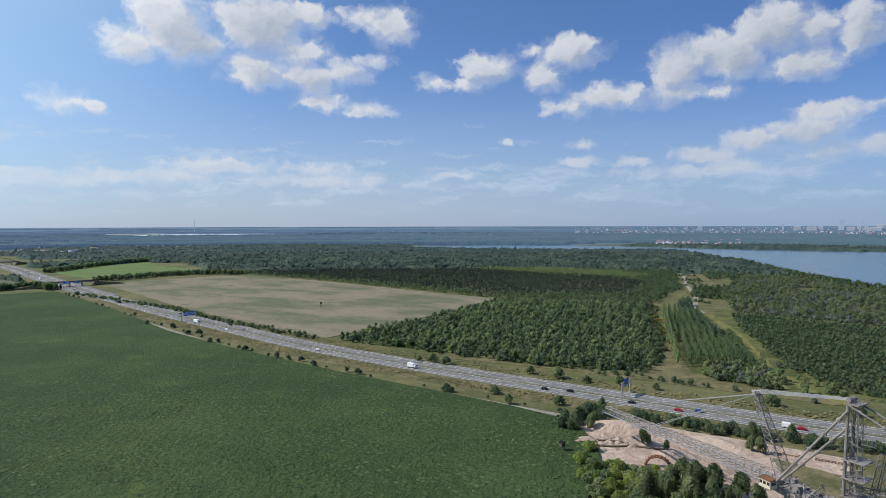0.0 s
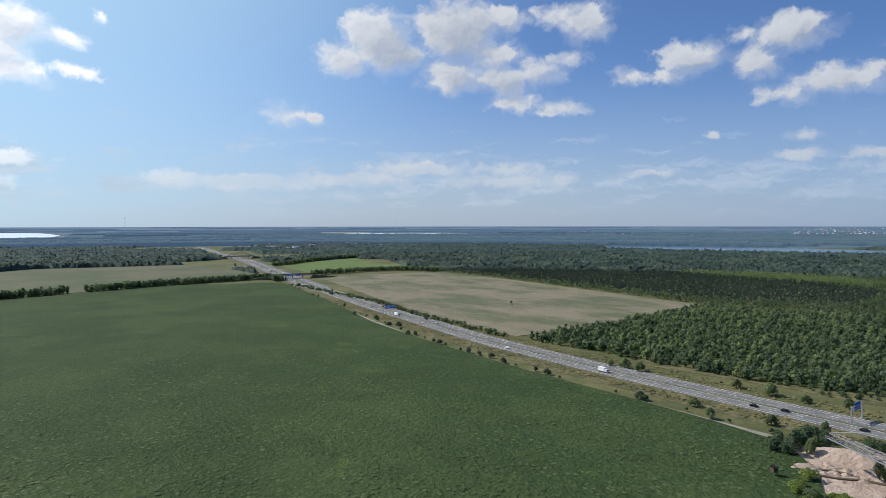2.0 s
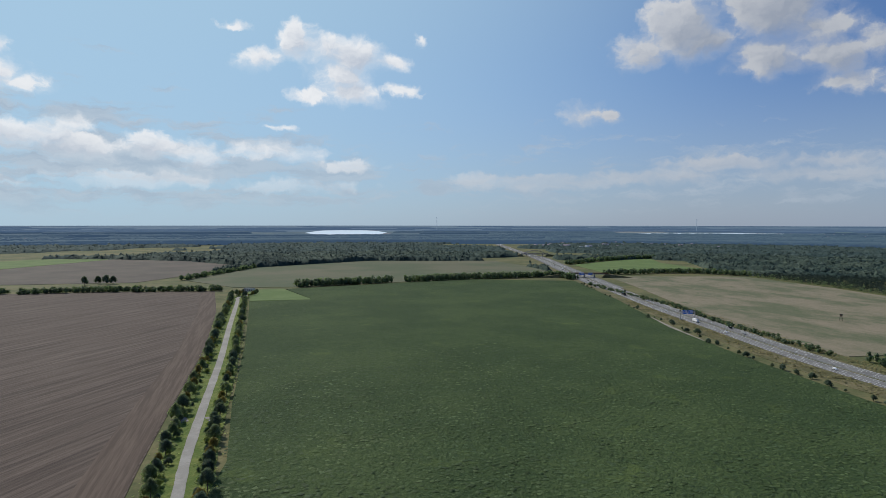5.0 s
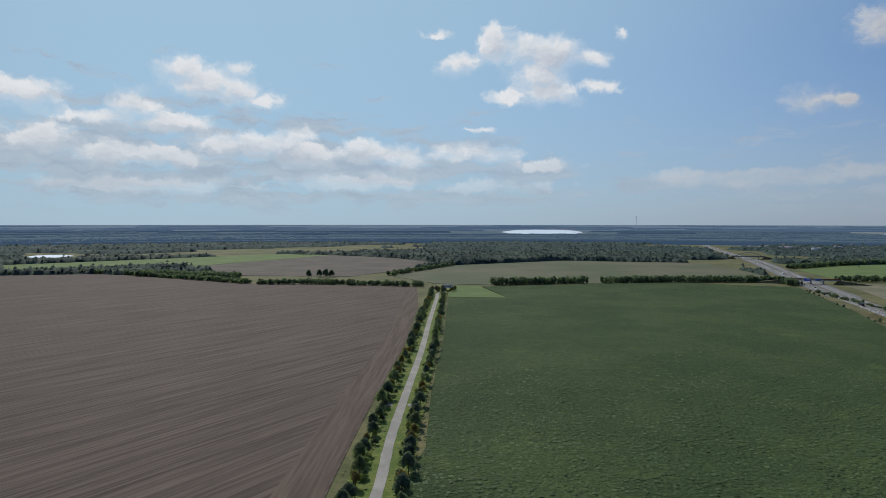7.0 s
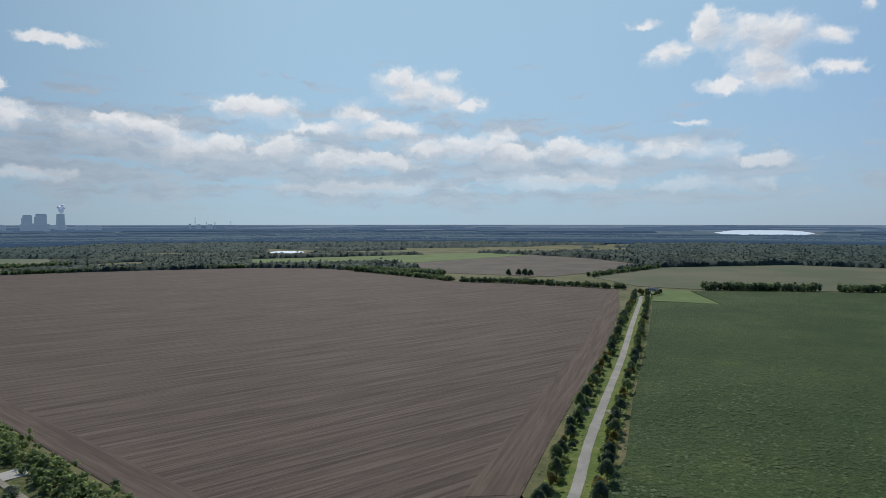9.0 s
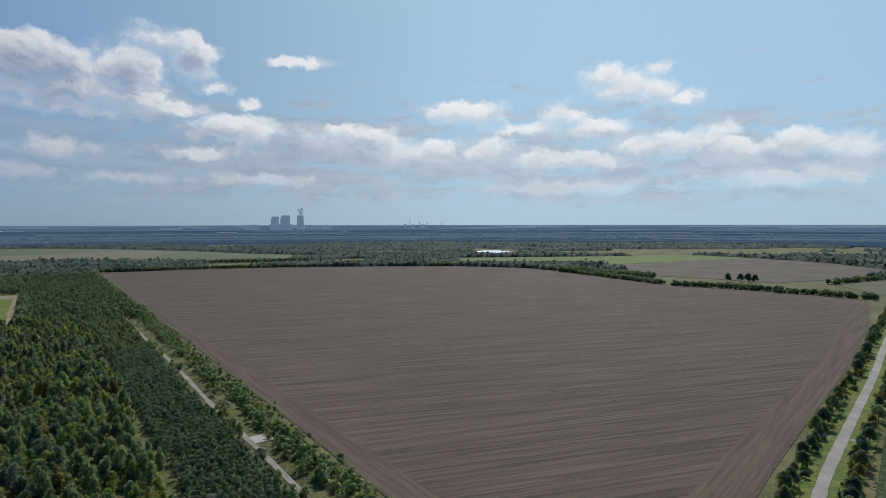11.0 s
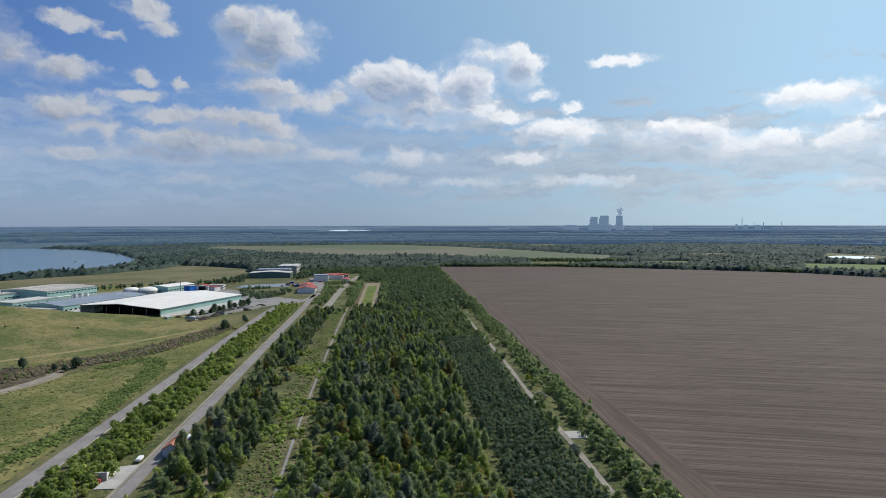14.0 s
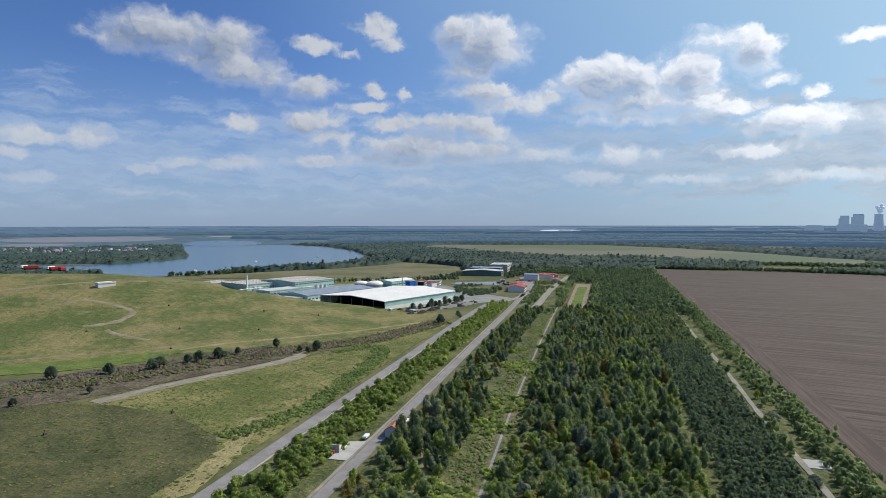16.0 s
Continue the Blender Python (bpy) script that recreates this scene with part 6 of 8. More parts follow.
def overpass(x, y, arch, label):
    q, d, s = station(x, y)
    turn = math.degrees(math.atan2(s.y, s.x))
    root = thing("road_bridge", label, "bridge", at=(q.x, q.y, 0), turn=turn)
    bm = bmesh.new()
    box(bm, -42, 42, -4.5, 4.5, 6.2, 7.6, 0.1)
    part("deck", bm, M["concrete"], root)
    for o in (-4.5, 4.5):
        bm = bmesh.new()
        box(bm, -42, 42, o - 0.12, o + 0.12, 7.6, 8.8)
        part("parapet", bm, M["rust"] if not arch else M["steel"], root)
    for o in (-18, 0, 18) if not arch else (-24, 24):
        bm = bmesh.new()
        box(bm, o - 0.6, o + 0.6, -3.6, 3.6, 0, 6.2, 0.1)
        part("pier", bm, M["concrete"], root)
    for e in (-1, 1):
        bm = bmesh.new()
        v = [bm.verts.new(p) for p in ((e * 40, -6, 7.3), (e * 40, 6, 7.3), (e * 90, 6, 0), (e * 90, -6, 0), (e * 32, -10, 0), (e * 32, 10, 0))]
        bm.faces.new(v[:4]), bm.faces.new((v[0], v[1], v[5], v[4])), bm.faces.new((v[1], v[2], v[5])), bm.faces.new((v[0], v[4], v[3]))
        part("embankment", bm, M["verge"], root, "grassy bridge ramp")
    if arch:
        for o in (-4.8, 4.8):
            bm = bmesh.new()
            pts = [(-36 + 72 * i / 12, o, 7.5 + 11 * math.sin(math.pi * i / 12)) for i in range(13)]
            for a, b in zip(pts, pts[1:]):
                rod(bm, a, b, 0.6, sides=6)
            for p in pts[1:-1]:
                rod(bm, p, (p[0], o, 7.5), 0.12, sides=4)
            part("arch", bm, M["steel"], root, "dark steel arch")


overpass(-612, 1012, False, "concrete overpass across the motorway")
overpass(-1110, 1555, True, "steel arch bridge across the motorway")


def car_meshes():
    out = {}
    bm = bmesh.new()
    side = [(-2.2, 0.35), (2.2, 0.35), (2.25, 0.75), (1.35, 0.9), (0.75, 1.42), (-1.3, 1.45), (-2.1, 0.95), (-2.25, 0.7)]
    a = [bm.verts.new((x, -0.86, z)) for x, z in side]
    b = [bm.verts.new((x, 0.86, z)) for x, z in side]
    bm.faces.new(a), bm.faces.new(b[::-1])
    for i in range(len(side)):
        j = (i + 1) % len(side)
        bm.faces.new((a[i], b[i], b[j], a[j]))
    bmesh.ops.bevel(bm, geom=list(bm.edges), offset=0.07, segments=1, affect="EDGES")
    out["body"] = bm
    return out


def car(x, y, lane, paint, label, lorry=0, van=False):
    q, d, s = station(x, y)
    t = (Vector((x, y, 0)) - q).dot(d)
    p = q + d * t + s * lane
    way = d if lane > 0 else -d
    turn = math.degrees(math.atan2(way.y, way.x))
    name = "lorry" if lorry else "van" if van else "car"
    root = thing(name, label, name, "vehicles on the motorway", at=(p.x, p.y, 0.52), turn=turn)
    if lorry or van:
        n = lorry or 5.6
        w, h = (1.2, 3.3) if lorry else (1.0, 2.5)
        bm = bmesh.new()
        box(bm, -n / 2, n / 2 - 1.9, -w, w, 0.75 if lorry else 0.4, h, 0.08)
        part("cargo_box", bm, paint, root)
        bm = bmesh.new()
        box(bm, n / 2 - 1.85, n / 2, -w * 0.95, w * 0.95, 0.45, h * 0.72, 0.25)
        part("cab", bm, paint, root)
        bm = bmesh.new()
        box(bm, n / 2 - 0.9, n / 2 + 0.02, -w * 0.88, w * 0.88, h * 0.42, h * 0.66, 0.05)
        part("windscreen", bm, M["glass"], root)
        xs = (-n / 2 + 1.2, n / 2 - 1.1) if n < 9 else (-n / 2 + 1.2, -n / 2 + 2.5, n / 2 - 1.1)
        rw = 0.45 if lorry else 0.35
    else:
        part("body", car_meshes()["body"], paint, root)
        bm = bmesh.new()
        box(bm, -1.5, 0.95, -0.88, 0.88, 0.98, 1.33, 0.05)
        part("window", bm, M["glass"], root)
        xs, w, rw = (-1.35, 1.35), 0.82, 0.32
    for wx in xs:
        for e in (-1, 1):
            bm = bmesh.new()
            rod(bm, (wx, e * (w - 0.12), rw), (wx, e * (w + 0.06), rw), rw, sides=12)
            part("wheel", bm, M["rubber"], root)


for x, y, lane, paint, label in (
    (59, 368, 8.0, "car_dark", "black car on the near carriageway"), (72, 361, 4.3, "car_dark", "dark car in the fast lane"), (104, 341, 8.0, "car_dark", "dark blue car passing the sign gantry"),
    (124, 326, 8.0, "red", "red car on the motorway"), (134, 324, 4.3, "car_blue", "blue car overtaking on the motorway"), (173, 297, 8.0, "red", "dark red car behind the white van"),
    (-205, 587, 8.0, "car_white", "white car under the sign"), (-196, 584, -4.3, "car_silver", "silver car on the far carriageway"), (-222, 603, -8.0, "car_dark", "dark car on the far carriageway"),
    (-311, 671, 8.0, "car_silver", "silver car on the motorway"), (-102, 486, 8.0, "car_white", "white car on the near carriageway"), (-300, 685, -8.0, "car_dark", "black car on the far carriageway"),
    (-364, 759, -4.3, "car_white", "white car on the far carriageway"), (-473, 850, -8.0, "car_silver", "silver car on the far carriageway"), (-560, 960, 8.0, "car_dark", "dark car near the overpass"),
    (-700, 1110, -8.0, "car_white", "white car beyond the overpass"), (-820, 1240, 8.0, "car_dark", "dark car beyond the overpass"), (-660, 1060, 8.0, "red", "red car beyond the overpass"), (-900, 1330, -8.0, "car_dark", "dark car near the arch bridge"),
):
    car(x, y, lane, M[paint], label)
car(-26, 423, 8.0, M["car_white"], "white box lorry on the near carriageway", lorry=7.5)
car(168, 300, 8.0, M["car_white"], "white van on the near carriageway", van=True)
car(-422, 789, 8.0, M["car_dark"], "long dark lorry on the near carriageway", lorry=13.0)
car(-258, 621, 8.0, M["car_white"], "white lorry under the sign gantry", lorry=10.0)
car(-744, 1150, 8.0, M["car_white"], "white lorry beyond the overpass", lorry=12.0)


# ---- sand heaps and the old spreader ----
def heap(x, y, rx, ry, h, turn, seed, material, label, name="sand_mound", z=0.25):
    """An uneven heap with gullies."""
    rng = np.random.default_rng(seed)
    root_n, ring = 28, 7
    bm = bmesh.new()
    rows = []
    for i in range(ring):
        f = i / ring
        row = []
        for k in range(root_n):
            a = 2 * math.pi * k / root_n
            w = 1 + 0.16 * noise.noise(Vector((math.cos(a) * 2, math.sin(a) * 2, seed)))
            g = 0.07 * noise.noise(Vector((a * 4, f * 2, seed + 5.0)))
            row.append(bm.verts.new(((1 - f) * rx * w * math.cos(a), (1 - f) * ry * w * math.sin(a), h * max(0, (f ** 1.1) * (1 - 0.25 * f * f) + g * (f > 0)) - 0.3 * (f == 0))))
        rows.append(row)
    top = bm.verts.new((0, 0, h * 0.78))
    for a, b in zip(rows, rows[1:]):
        for k in range(root_n):
            j = (k + 1) % root_n
            bm.faces.new((a[k], a[j], b[j], b[k]))
    for k in range(root_n):
        bm.faces.new((rows[-1][k], rows[-1][(k + 1) % root_n], top))
    ob = part(name, bm, material, smooth=True)
    ob.matrix_basis = pose(x, y, z, 0, 0, turn)
    return tagged(ob, label, "heap", "heaps of loose material")


prism("sand_yard", [(56, 290), (66, 302), (79, 315), (99, 308), (141, 282), (172, 260), (160, 240), (140, 262), (125, 215), (104, 215), (90, 240), (64, 262)], -0.3, 0.28, M["sand"], "bare pale pink sand yard", "ground")
prism("dry_yard", [(120, 270), (150, 282), (230, 250), (230, 200), (150, 190), (126, 230)], -0.3, 0.22, M["verge"], "dry grass round the machine yard", "ground")
for x, y, rx, ry, h, a in ((86, 299, 22, 8, 6, -28), (120, 277, 26, 7, 5, -32), (100, 264, 11, 7, 3.5, -20), (117, 236, 11, 9, 4, 20), (112, 247, 9, 6, 3, 0), (66, 284, 7, 6, 1.8, 0), (148, 270, 16, 5, 2.2, -30)):
    heap(x, y, rx, ry, h, a, int(x), M["sand"], "pale heap of sand and gravel")
for i in range(34):
    heap(60 + TR.uniform(0, 38), 270 + TR.uniform(0, 22), TR.uniform(1.2, 2.6), TR.uniform(1.2, 2.4), TR.uniform(0.8, 1.7), 0, 60 + i, M["sand"], "small pale cone of tipped sand")
# raised dark band, taken for a curved conveyor
LOOP = [Vector((74 + 9 * math.cos(a) - 3 * math.sin(a), 279 + 4 * math.sin(a), 0)) for a in np.arange(0, 5.2, 0.3)] + [Vector((84, 276, 0)), Vector((94, 272, 0)), Vector((101, 270, 0))]
ribbon("dirt_loop", LOOP, -0.7, 0.7, 0.2, 0.8, M["bark"], "narrow dark raised loop like a conveyor on the sand", "track")


def rusty_wheel(x, y):
    root = thing("bucket_wheel", "half buried rusty steel bucket wheel", "machine part", at=(x, y, 0.2), turn=-25)
    bm = bmesh.new()
    pts = [(5 * math.cos(a), 0, 5 * math.sin(a) - 0.6) for a in np.arange(0, math.pi + 0.01, math.pi / 12)]
    for o in (-1.2, 1.2):
        for a, b in zip(pts, pts[1:]):
            rod(bm, (a[0], o, a[2]), (b[0], o, b[2]), 0.22, sides=5)
    part("rim", bm, M["rust"], root)
    for p in pts:
        bm = bmesh.new()
        box(bm, p[0] - 0.5, p[0] + 0.5, -1.1, 1.1, p[2] - 0.3, p[2] + 0.5, 0.1)
        part("bucket", bm, M["rust"], root)


rusty_wheel(88, 252)
for x, y in ((148, 265.5), (162, 256.5)):
    root = thing("rail_panel", "rusty rail panel lying on the sand", "track", "old rail panels", at=(x, y, 0.3), turn=-32)
    for o in (-0.8, 0.8):
        bm = bmesh.new()
        box(bm, -6, 6, o - 0.08, o + 0.08, 0.18, 0.36)
        part("rail", bm, M["rust"], root)
    for i in range(11):
        bm = bmesh.new()
        box(bm, -5.8 + i * 1.16, -5.5 + i * 1.16, -1.4, 1.4, 0.0, 0.18)
        part("sleeper", bm, M["bark"], root)


def lattice(bm, a, b, wa, wb, n, r, up=Vector((0, 0, 1)), ha=None, hb=None):
    """A four chord lattice girder from a to b, wide wa to wb and high ha to hb."""
    a, b = Vector(a), Vector(b)
    d = (b - a).normalized()
    side = d.cross(up).normalized()
    top = side.cross(d).normalized()
    ha, hb = ha or wa, hb or wb
    corners = []
    for i in range(n + 1):
        s = i / n
        c, w, h = a.lerp(b, s), (wa + (wb - wa) * s) / 2, (ha + (hb - ha) * s) / 2
        corners.append([c + side * w * sx + top * h * sz for sx, sz in ((-1, -1), (1, -1), (1, 1), (-1, 1))])
    for p, q in zip(corners, corners[1:]):
        for k in range(4):
            rod(bm, p[k], q[k], r, sides=5)
            rod(bm, p[k], q[(k + 1) % 4], r * 0.6, sides=4)
            rod(bm, q[k], q[(k + 1) % 4], r * 0.6, sides=4)
    return corners


def spreader():
    """The disused mine spreader: tower, boom, mast, stays, cabin and crawler frame."""
    root = thing("mine_spreader", "huge disused grey steel lattice spreader with a long boom", "machine")
    tip, root_b = Vector((77.5, 290, 12.5)), Vector((103, 192, 21))
    mast0, mast1 = Vector((107, 193, 21)), Vector((100.6, 198, 45.3))
    tower0, tower1 = Vector((118, 180, 12)), Vector((115.5, 174.5, 49.3))
    steel = M["steel"]
    bm = bmesh.new()
    lattice(bm, root_b, tip, 3.6, 2.8, 28, 0.15, ha=3.4, hb=2.2)
    boom = part("boom", bm, steel, root, "long lattice discharge boom")
    bm = bmesh.new()
    d = (tip - root_b).normalized()
    s = d.cross(Vector((0, 0, 1))).normalized()
    for o in (-2.6, 2.6):
        a, b = root_b + s * o + Vector((0, 0, -1.2)), tip + s * o + Vector((0, 0, -0.6))
        v = [bm.verts.new(p) for p in (a - s * 0.5, b - s * 0.5, b + s * 0.5, a + s * 0.5)]
        w = [bm.verts.new(p.co - Vector((0, 0, 0.12))) for p in v]
        bm.faces.new(v), bm.faces.new(w[::-1])
        for i in range(4):
            bm.faces.new((v[i], v[(i + 1) % 4], w[(i + 1) % 4], w[i]))
    part("walkway", bm, M["zinc"], boom)
    bm = bmesh.new()
    for o in (-3.1, 3.1):
        for i in range(40):
            q = root_b.lerp(tip, i / 39) + s * o
            rod(bm, q + Vector((0, 0, -1.0)), q + Vector((0, 0, 0.3)), 0.05, sides=4)
        rod(bm, root_b + s * o + Vector((0, 0, 0.3)), tip + s * o + Vector((0, 0, 0.3)), 0.05, sides=4)
    part("handrail", bm, M["zinc"], boom)
    bm = bmesh.new()
    lattice(bm, mast0, mast1, 3.6, 1.8, 12, 0.13, up=Vector((1, 0.3, 0)))
    mast = part("mast", bm, steel, root, "leaning lattice mast")
    bm = bmesh.new()
    box(bm, -1.1, 1.1, -1.1, 1.1, -0.4, 0.5, 0.1, Matrix.Translation(mast1))
    for k in (-0.9, 0.0, 0.9):
        rod(bm, mast1 + Vector((k, -1, 0.8)), mast1 + Vector((k, 1, 0.8)), 0.45, sides=10)
    part("mast_head", bm, steel, mast)
    # the two upright legs of the tower and their braces
    ax = (tower1 - mast1)
    ax.z = 0
    ax.normalize()
    cr = Vector((-ax.y, ax.x, 0))
    feet = [tower0 + cr * o + Vector((0, 0, 0)) for o in (-2.1, 2.1)]
    heads = [tower1 + cr * o for o in (-1.9, 1.9)]
    for f, h in zip(feet, heads):
        bm = bmesh.new()
        rod(bm, f - Vector((0, 0, 4)), h, 0.5, 0.42, 8)
        part("tower_leg", bm, steel, root, "thick upright tower leg")
    bm = bmesh.new()
    n = 7
    for i in range(n):
        a0, a1 = i / n, (i + 1) / n
        l0, r0, l1, r1 = feet[0].lerp(heads[0], a0), feet[1].lerp(heads[1], a0), feet[0].lerp(heads[0], a1), feet[1].lerp(heads[1], a1)
        rod(bm, l0, r1 if i % 2 else l1 * 0.5 + r1 * 0.5, 0.16, sides=5), rod(bm, r0, l1 if not i % 2 else l1 * 0.5 + r1 * 0.5, 0.16, sides=5), rod(bm, l1, r1, 0.18, sides=5)
        for q in (l1, r1):
            rod(bm, q, q + ax * 3.4 + Vector((0, 0, -1.5)), 0.12, sides=4)
    lattice(bm, tower0 + ax * 2.6, tower1 + ax * 1.8, 2.4, 1.6, 9, 0.13, up=Vector((1, 0.3, 0)))
    part("tower_brace", bm, steel, root)
    bm = bmesh.new()
    box(bm, -2.8, 2.8, -1.6, 1.6, -0.2, 0.1, 0.0, Matrix.Translation(tower1 + ax * 1.5) @ Matrix.Rotation(math.atan2(cr.y, cr.x), 4, "Z"))
    for k in range(7):
        q = tower1 + ax * 1.5 + cr * (-2.7 + k * 0.9)
        rod(bm, q, q + Vector((0, 0, 1.3)), 0.06, sides=4)
        rod(bm, q + ax * 1.5, q + ax * 1.5 + Vector((0, 0, 1.3)), 0.06, sides=4)
    for k in (-1.5, -0.5, 0.5, 1.5):
        rod(bm, tower1 + cr * k - cr * 0.3 + Vector((0, 0, 0.9)), tower1 + cr * k + cr * 0.3 + Vector((0, 0, 0.9)), 0.7, sides=12)
    part("tower_head", bm, steel, root, "platform with rope sheaves")
    # raking struts from the boom root to the tower head
    for o, e in ((-2.4, -1.9), (2.4, 1.9)):
        bm = bmesh.new()
        a, b = root_b + cr * o + Vector((0.6, -2.0, -1.0)), tower1 + cr * e + Vector((0, 0, -2.0 if o < 0 else -6.0))
        rod(bm, a, b, 0.36, sides=8)
        for k in (0.3, 0.5, 0.7, 0.88):
            q = a.lerp(b, k)
            bmesh.ops.create_icosphere(bm, subdivisions=1, radius=0.7, matrix=Matrix.Translation(q))
        part("strut", bm, steel, root, "thick raking strut")
    # stays and ropes
    for k in (-1.5, -0.9, -0.3, 0.3, 0.9, 1.5):
        bm = bmesh.new()
        rod(bm, mast1 + cr * k + Vector((0, 0, 1.0 + 0.25 * k)), tower1 + cr * k * 1.2 + Vector((0, 0, 0.9)), 0.085, sides=5)
        part("stay_rope", bm, M["zinc"], root)
    for k, f in ((-1.0, 1.0), (1.0, 1.0), (-1.0, 0.62), (1.0, 0.62)):
        bm = bmesh.new()
        rod(bm, mast1 + cr * k, root_b.lerp(tip, f) + s * k * 1.6 + Vector((0, 0, 1.6)), 0.12, sides=5)
        part("boom_rope", bm, M["zinc"], root)
    for o in (-2.8, 2.8):
        bm = bmesh.new()
        a, b = tower1 + cr * o, Vector((141 + o, 148, 30))
        rod(bm, a, b, 0.28, sides=6)
        for k in (0.25, 0.5, 0.75):
            bmesh.ops.create_icosphere(bm, subdivisions=1, radius=0.6, matrix=Matrix.Translation(a.lerp(b, k)))
        part("back_stay", bm, steel, root)
    bm = bmesh.new()
    lattice(bm, tower0 + Vector((0, 0, 8)), Vector((141, 148, 27)), 5.0, 4.0, 10, 0.2, ha=5.0, hb=4.0)
    box(bm, 136, 147, 142, 152, 24, 30, 0.3)
    part("counter_boom", bm, steel, root)
    # machinery deck
    bm = bmesh.new()
    m = Matrix.Translation((111, 186, 17.5)) @ Matrix.Rotation(math.atan2(d.y, d.x), 4, "Z")
    for y in (-5.0, -2.2, 1.0, 4.6):
        box(bm, -12, 13, y, y + 0.5, -1.4, -0.2, 0.05, m)
    for i in range(11):
        box(bm, -11.5 + i * 2.3, -11.1 + i * 2.3, -5.6, 5.6, -1.0, -0.1, 0.0, m)
    box(bm, -9, -3, -4, 0.5, -0.2, 0.1, 0.0, m)
    box(bm, 1, 8, -1, 4.5, -0.2, 0.1, 0.0, m)
    for x, y, l, w, h in ((-6, -2, 2.2, 1.2, 1.6), (3, 2, 3.0, 1.6, 2.0), (6, 0, 1.6, 1.2, 2.6), (-2, 3, 2.4, 1.2, 1.2)):
        box(bm, x - l / 2, x + l / 2, y - w / 2, y + w / 2, 0.0, h, 0.15, m)
    rng = np.random.default_rng(8)
    for i in range(120):
        x, y = rng.uniform(-12, 13), rng.uniform(-5.5, 5.5)
        rod(bm, m @ Vector((x, y, 0)), m @ Vector((x + rng.uniform(-3, 3), y + rng.uniform(-2, 2), rng.uniform(-1.5, 3.4))), rng.uniform(0.06, 0.2), sides=4)
    part("machinery_deck", bm, steel, root, "cluttered deck of girders and machinery")
    bm = bmesh.new()
    lattice(bm, Vector((111, 186, 16)), Vector((111, 186, 3)), 9, 13, 4, 0.4, up=Vector((1, 0, 0)))
    part("support", bm, steel, root)
    for o in (-8, 8):
        bm = bmesh.new()
        box(bm, -8, 8, o - 1.8, o + 1.8, 0.2, 3.2, 0.8, Matrix.Translation((111, 186, 0)) @ Matrix.Rotation(math.atan2(d.y, d.x), 4, "Z"))
        part("crawler", bm, M["rust"], root)
    bm = bmesh.new()
    rng = np.random.default_rng(18)
    for i in range(60):
        t_ = rng.uniform(0.0, 0.72)
        c_ = tower0.lerp(tower1, t_) + ax * rng.uniform(-1, 5.5) + cr * rng.uniform(-3, 3)
        rod(bm, c_, c_ + Vector((rng.uniform(-3, 3), rng.uniform(-3, 3), rng.uniform(-2, 2.5))), rng.uniform(0.06, 0.16), sides=4)
    tagged(part("girder", bm, steel, root, "tangle of small girders and ladders"), kind="stuff")
    for t_ in (0.25, 0.4, 0.55):
        bm = bmesh.new()
        c_ = tower0.lerp(tower1, t_) + ax * 2.5
        box(bm, -3.2, 3.2, -3.0, 3.0, -0.1, 0.1, 0.0, Matrix.Translation(c_) @ Matrix.Rotation(math.atan2(cr.y, cr.x), 4, "Z"))
        part("platform", bm, steel, root)
    bm = bmesh.new()
    lattice(bm, Vector((124, 178, 10)), Vector((126, 175, 34)), 3.0, 2.0, 7, 0.14, up=Vector((1, 0.3, 0)))
    for k_ in range(4):
        rod(bm, Vector((126, 175, 33)), Vector((130 + k_ * 3.5, 168 - k_ * 4, 20 - k_)), 0.1, sides=4)
    part("side_mast", bm, steel, root, "short lattice side mast")
    # driver's cabin beside the boom root
    cm = Matrix.Translation((100.4, 190, 18.6)) @ Matrix.Rotation(math.atan2(d.y, d.x) + 0.15, 4, "Z") @ Matrix.Scale(0.78, 4)
    bm = bmesh.new()
    box(bm, -2.6, 2.6, -1.9, 1.9, 0, 3.2, 0.08, cm)
    cab = part("cabin", bm, M["cream"], root, "cream cabin with a rusty roof")
    bm = bmesh.new()
    box(bm, -2.9, 2.9, -2.2, 2.2, 3.2, 3.5, 0.05, cm)
    part("roof", bm, M["rust"], cab)
    for k in (-1.7, 0.0, 1.7):
        for y in (-1.93, 1.93):
            bm = bmesh.new()
            box(bm, k - 0.6, k + 0.6, y - 0.03, y + 0.03, 1.3, 2.5, 0.0, cm)
            part("window", bm, M["glass"], cab)
    for x in (-2.63, 2.63):
        bm = bmesh.new()
        box(bm, x - 0.03, x + 0.03, -1.3, 1.3, 1.3, 2.5, 0.0, cm)
        part("window", bm, M["glass"], cab)


spreader()


def hide(x, y, h, name, label):
    """A raised wooden box on four legs with a ladder."""
    root = thing(name, label, "hut", at=(x, y, 0.2), turn=30)
    for sx in (-0.8, 0.8):
        for sy in (-0.8, 0.8):
            bm = bmesh.new()
            rod(bm, (sx * 1.3, sy * 1.3, 0), (sx, sy, h), 0.1, sides=5)
            part("leg", bm, M["bark"], root)
    bm = bmesh.new()
    box(bm, -1.0, 1.0, -1.0, 1.0, h, h + 1.9, 0.03)
    part("box", bm, M["bark"], root)
    bm = bmesh.new()
    box(bm, -1.3, 1.3, -1.3, 1.3, h + 1.9, h + 2.05)
    part("roof", bm, M["dark"], root)
    bm = bmesh.new()
    for o in (-0.25, 0.25):
        rod(bm, (1.9, o, 0), (1.0, o, h), 0.05, sides=4)
    for i in range(6):
        rod(bm, (1.9 - 0.15 * i, -0.25, h * i / 6), (1.9 - 0.15 * i, 0.25, h * i / 6), 0.04, sides=4)
    part("ladder", bm, M["bark"], root)


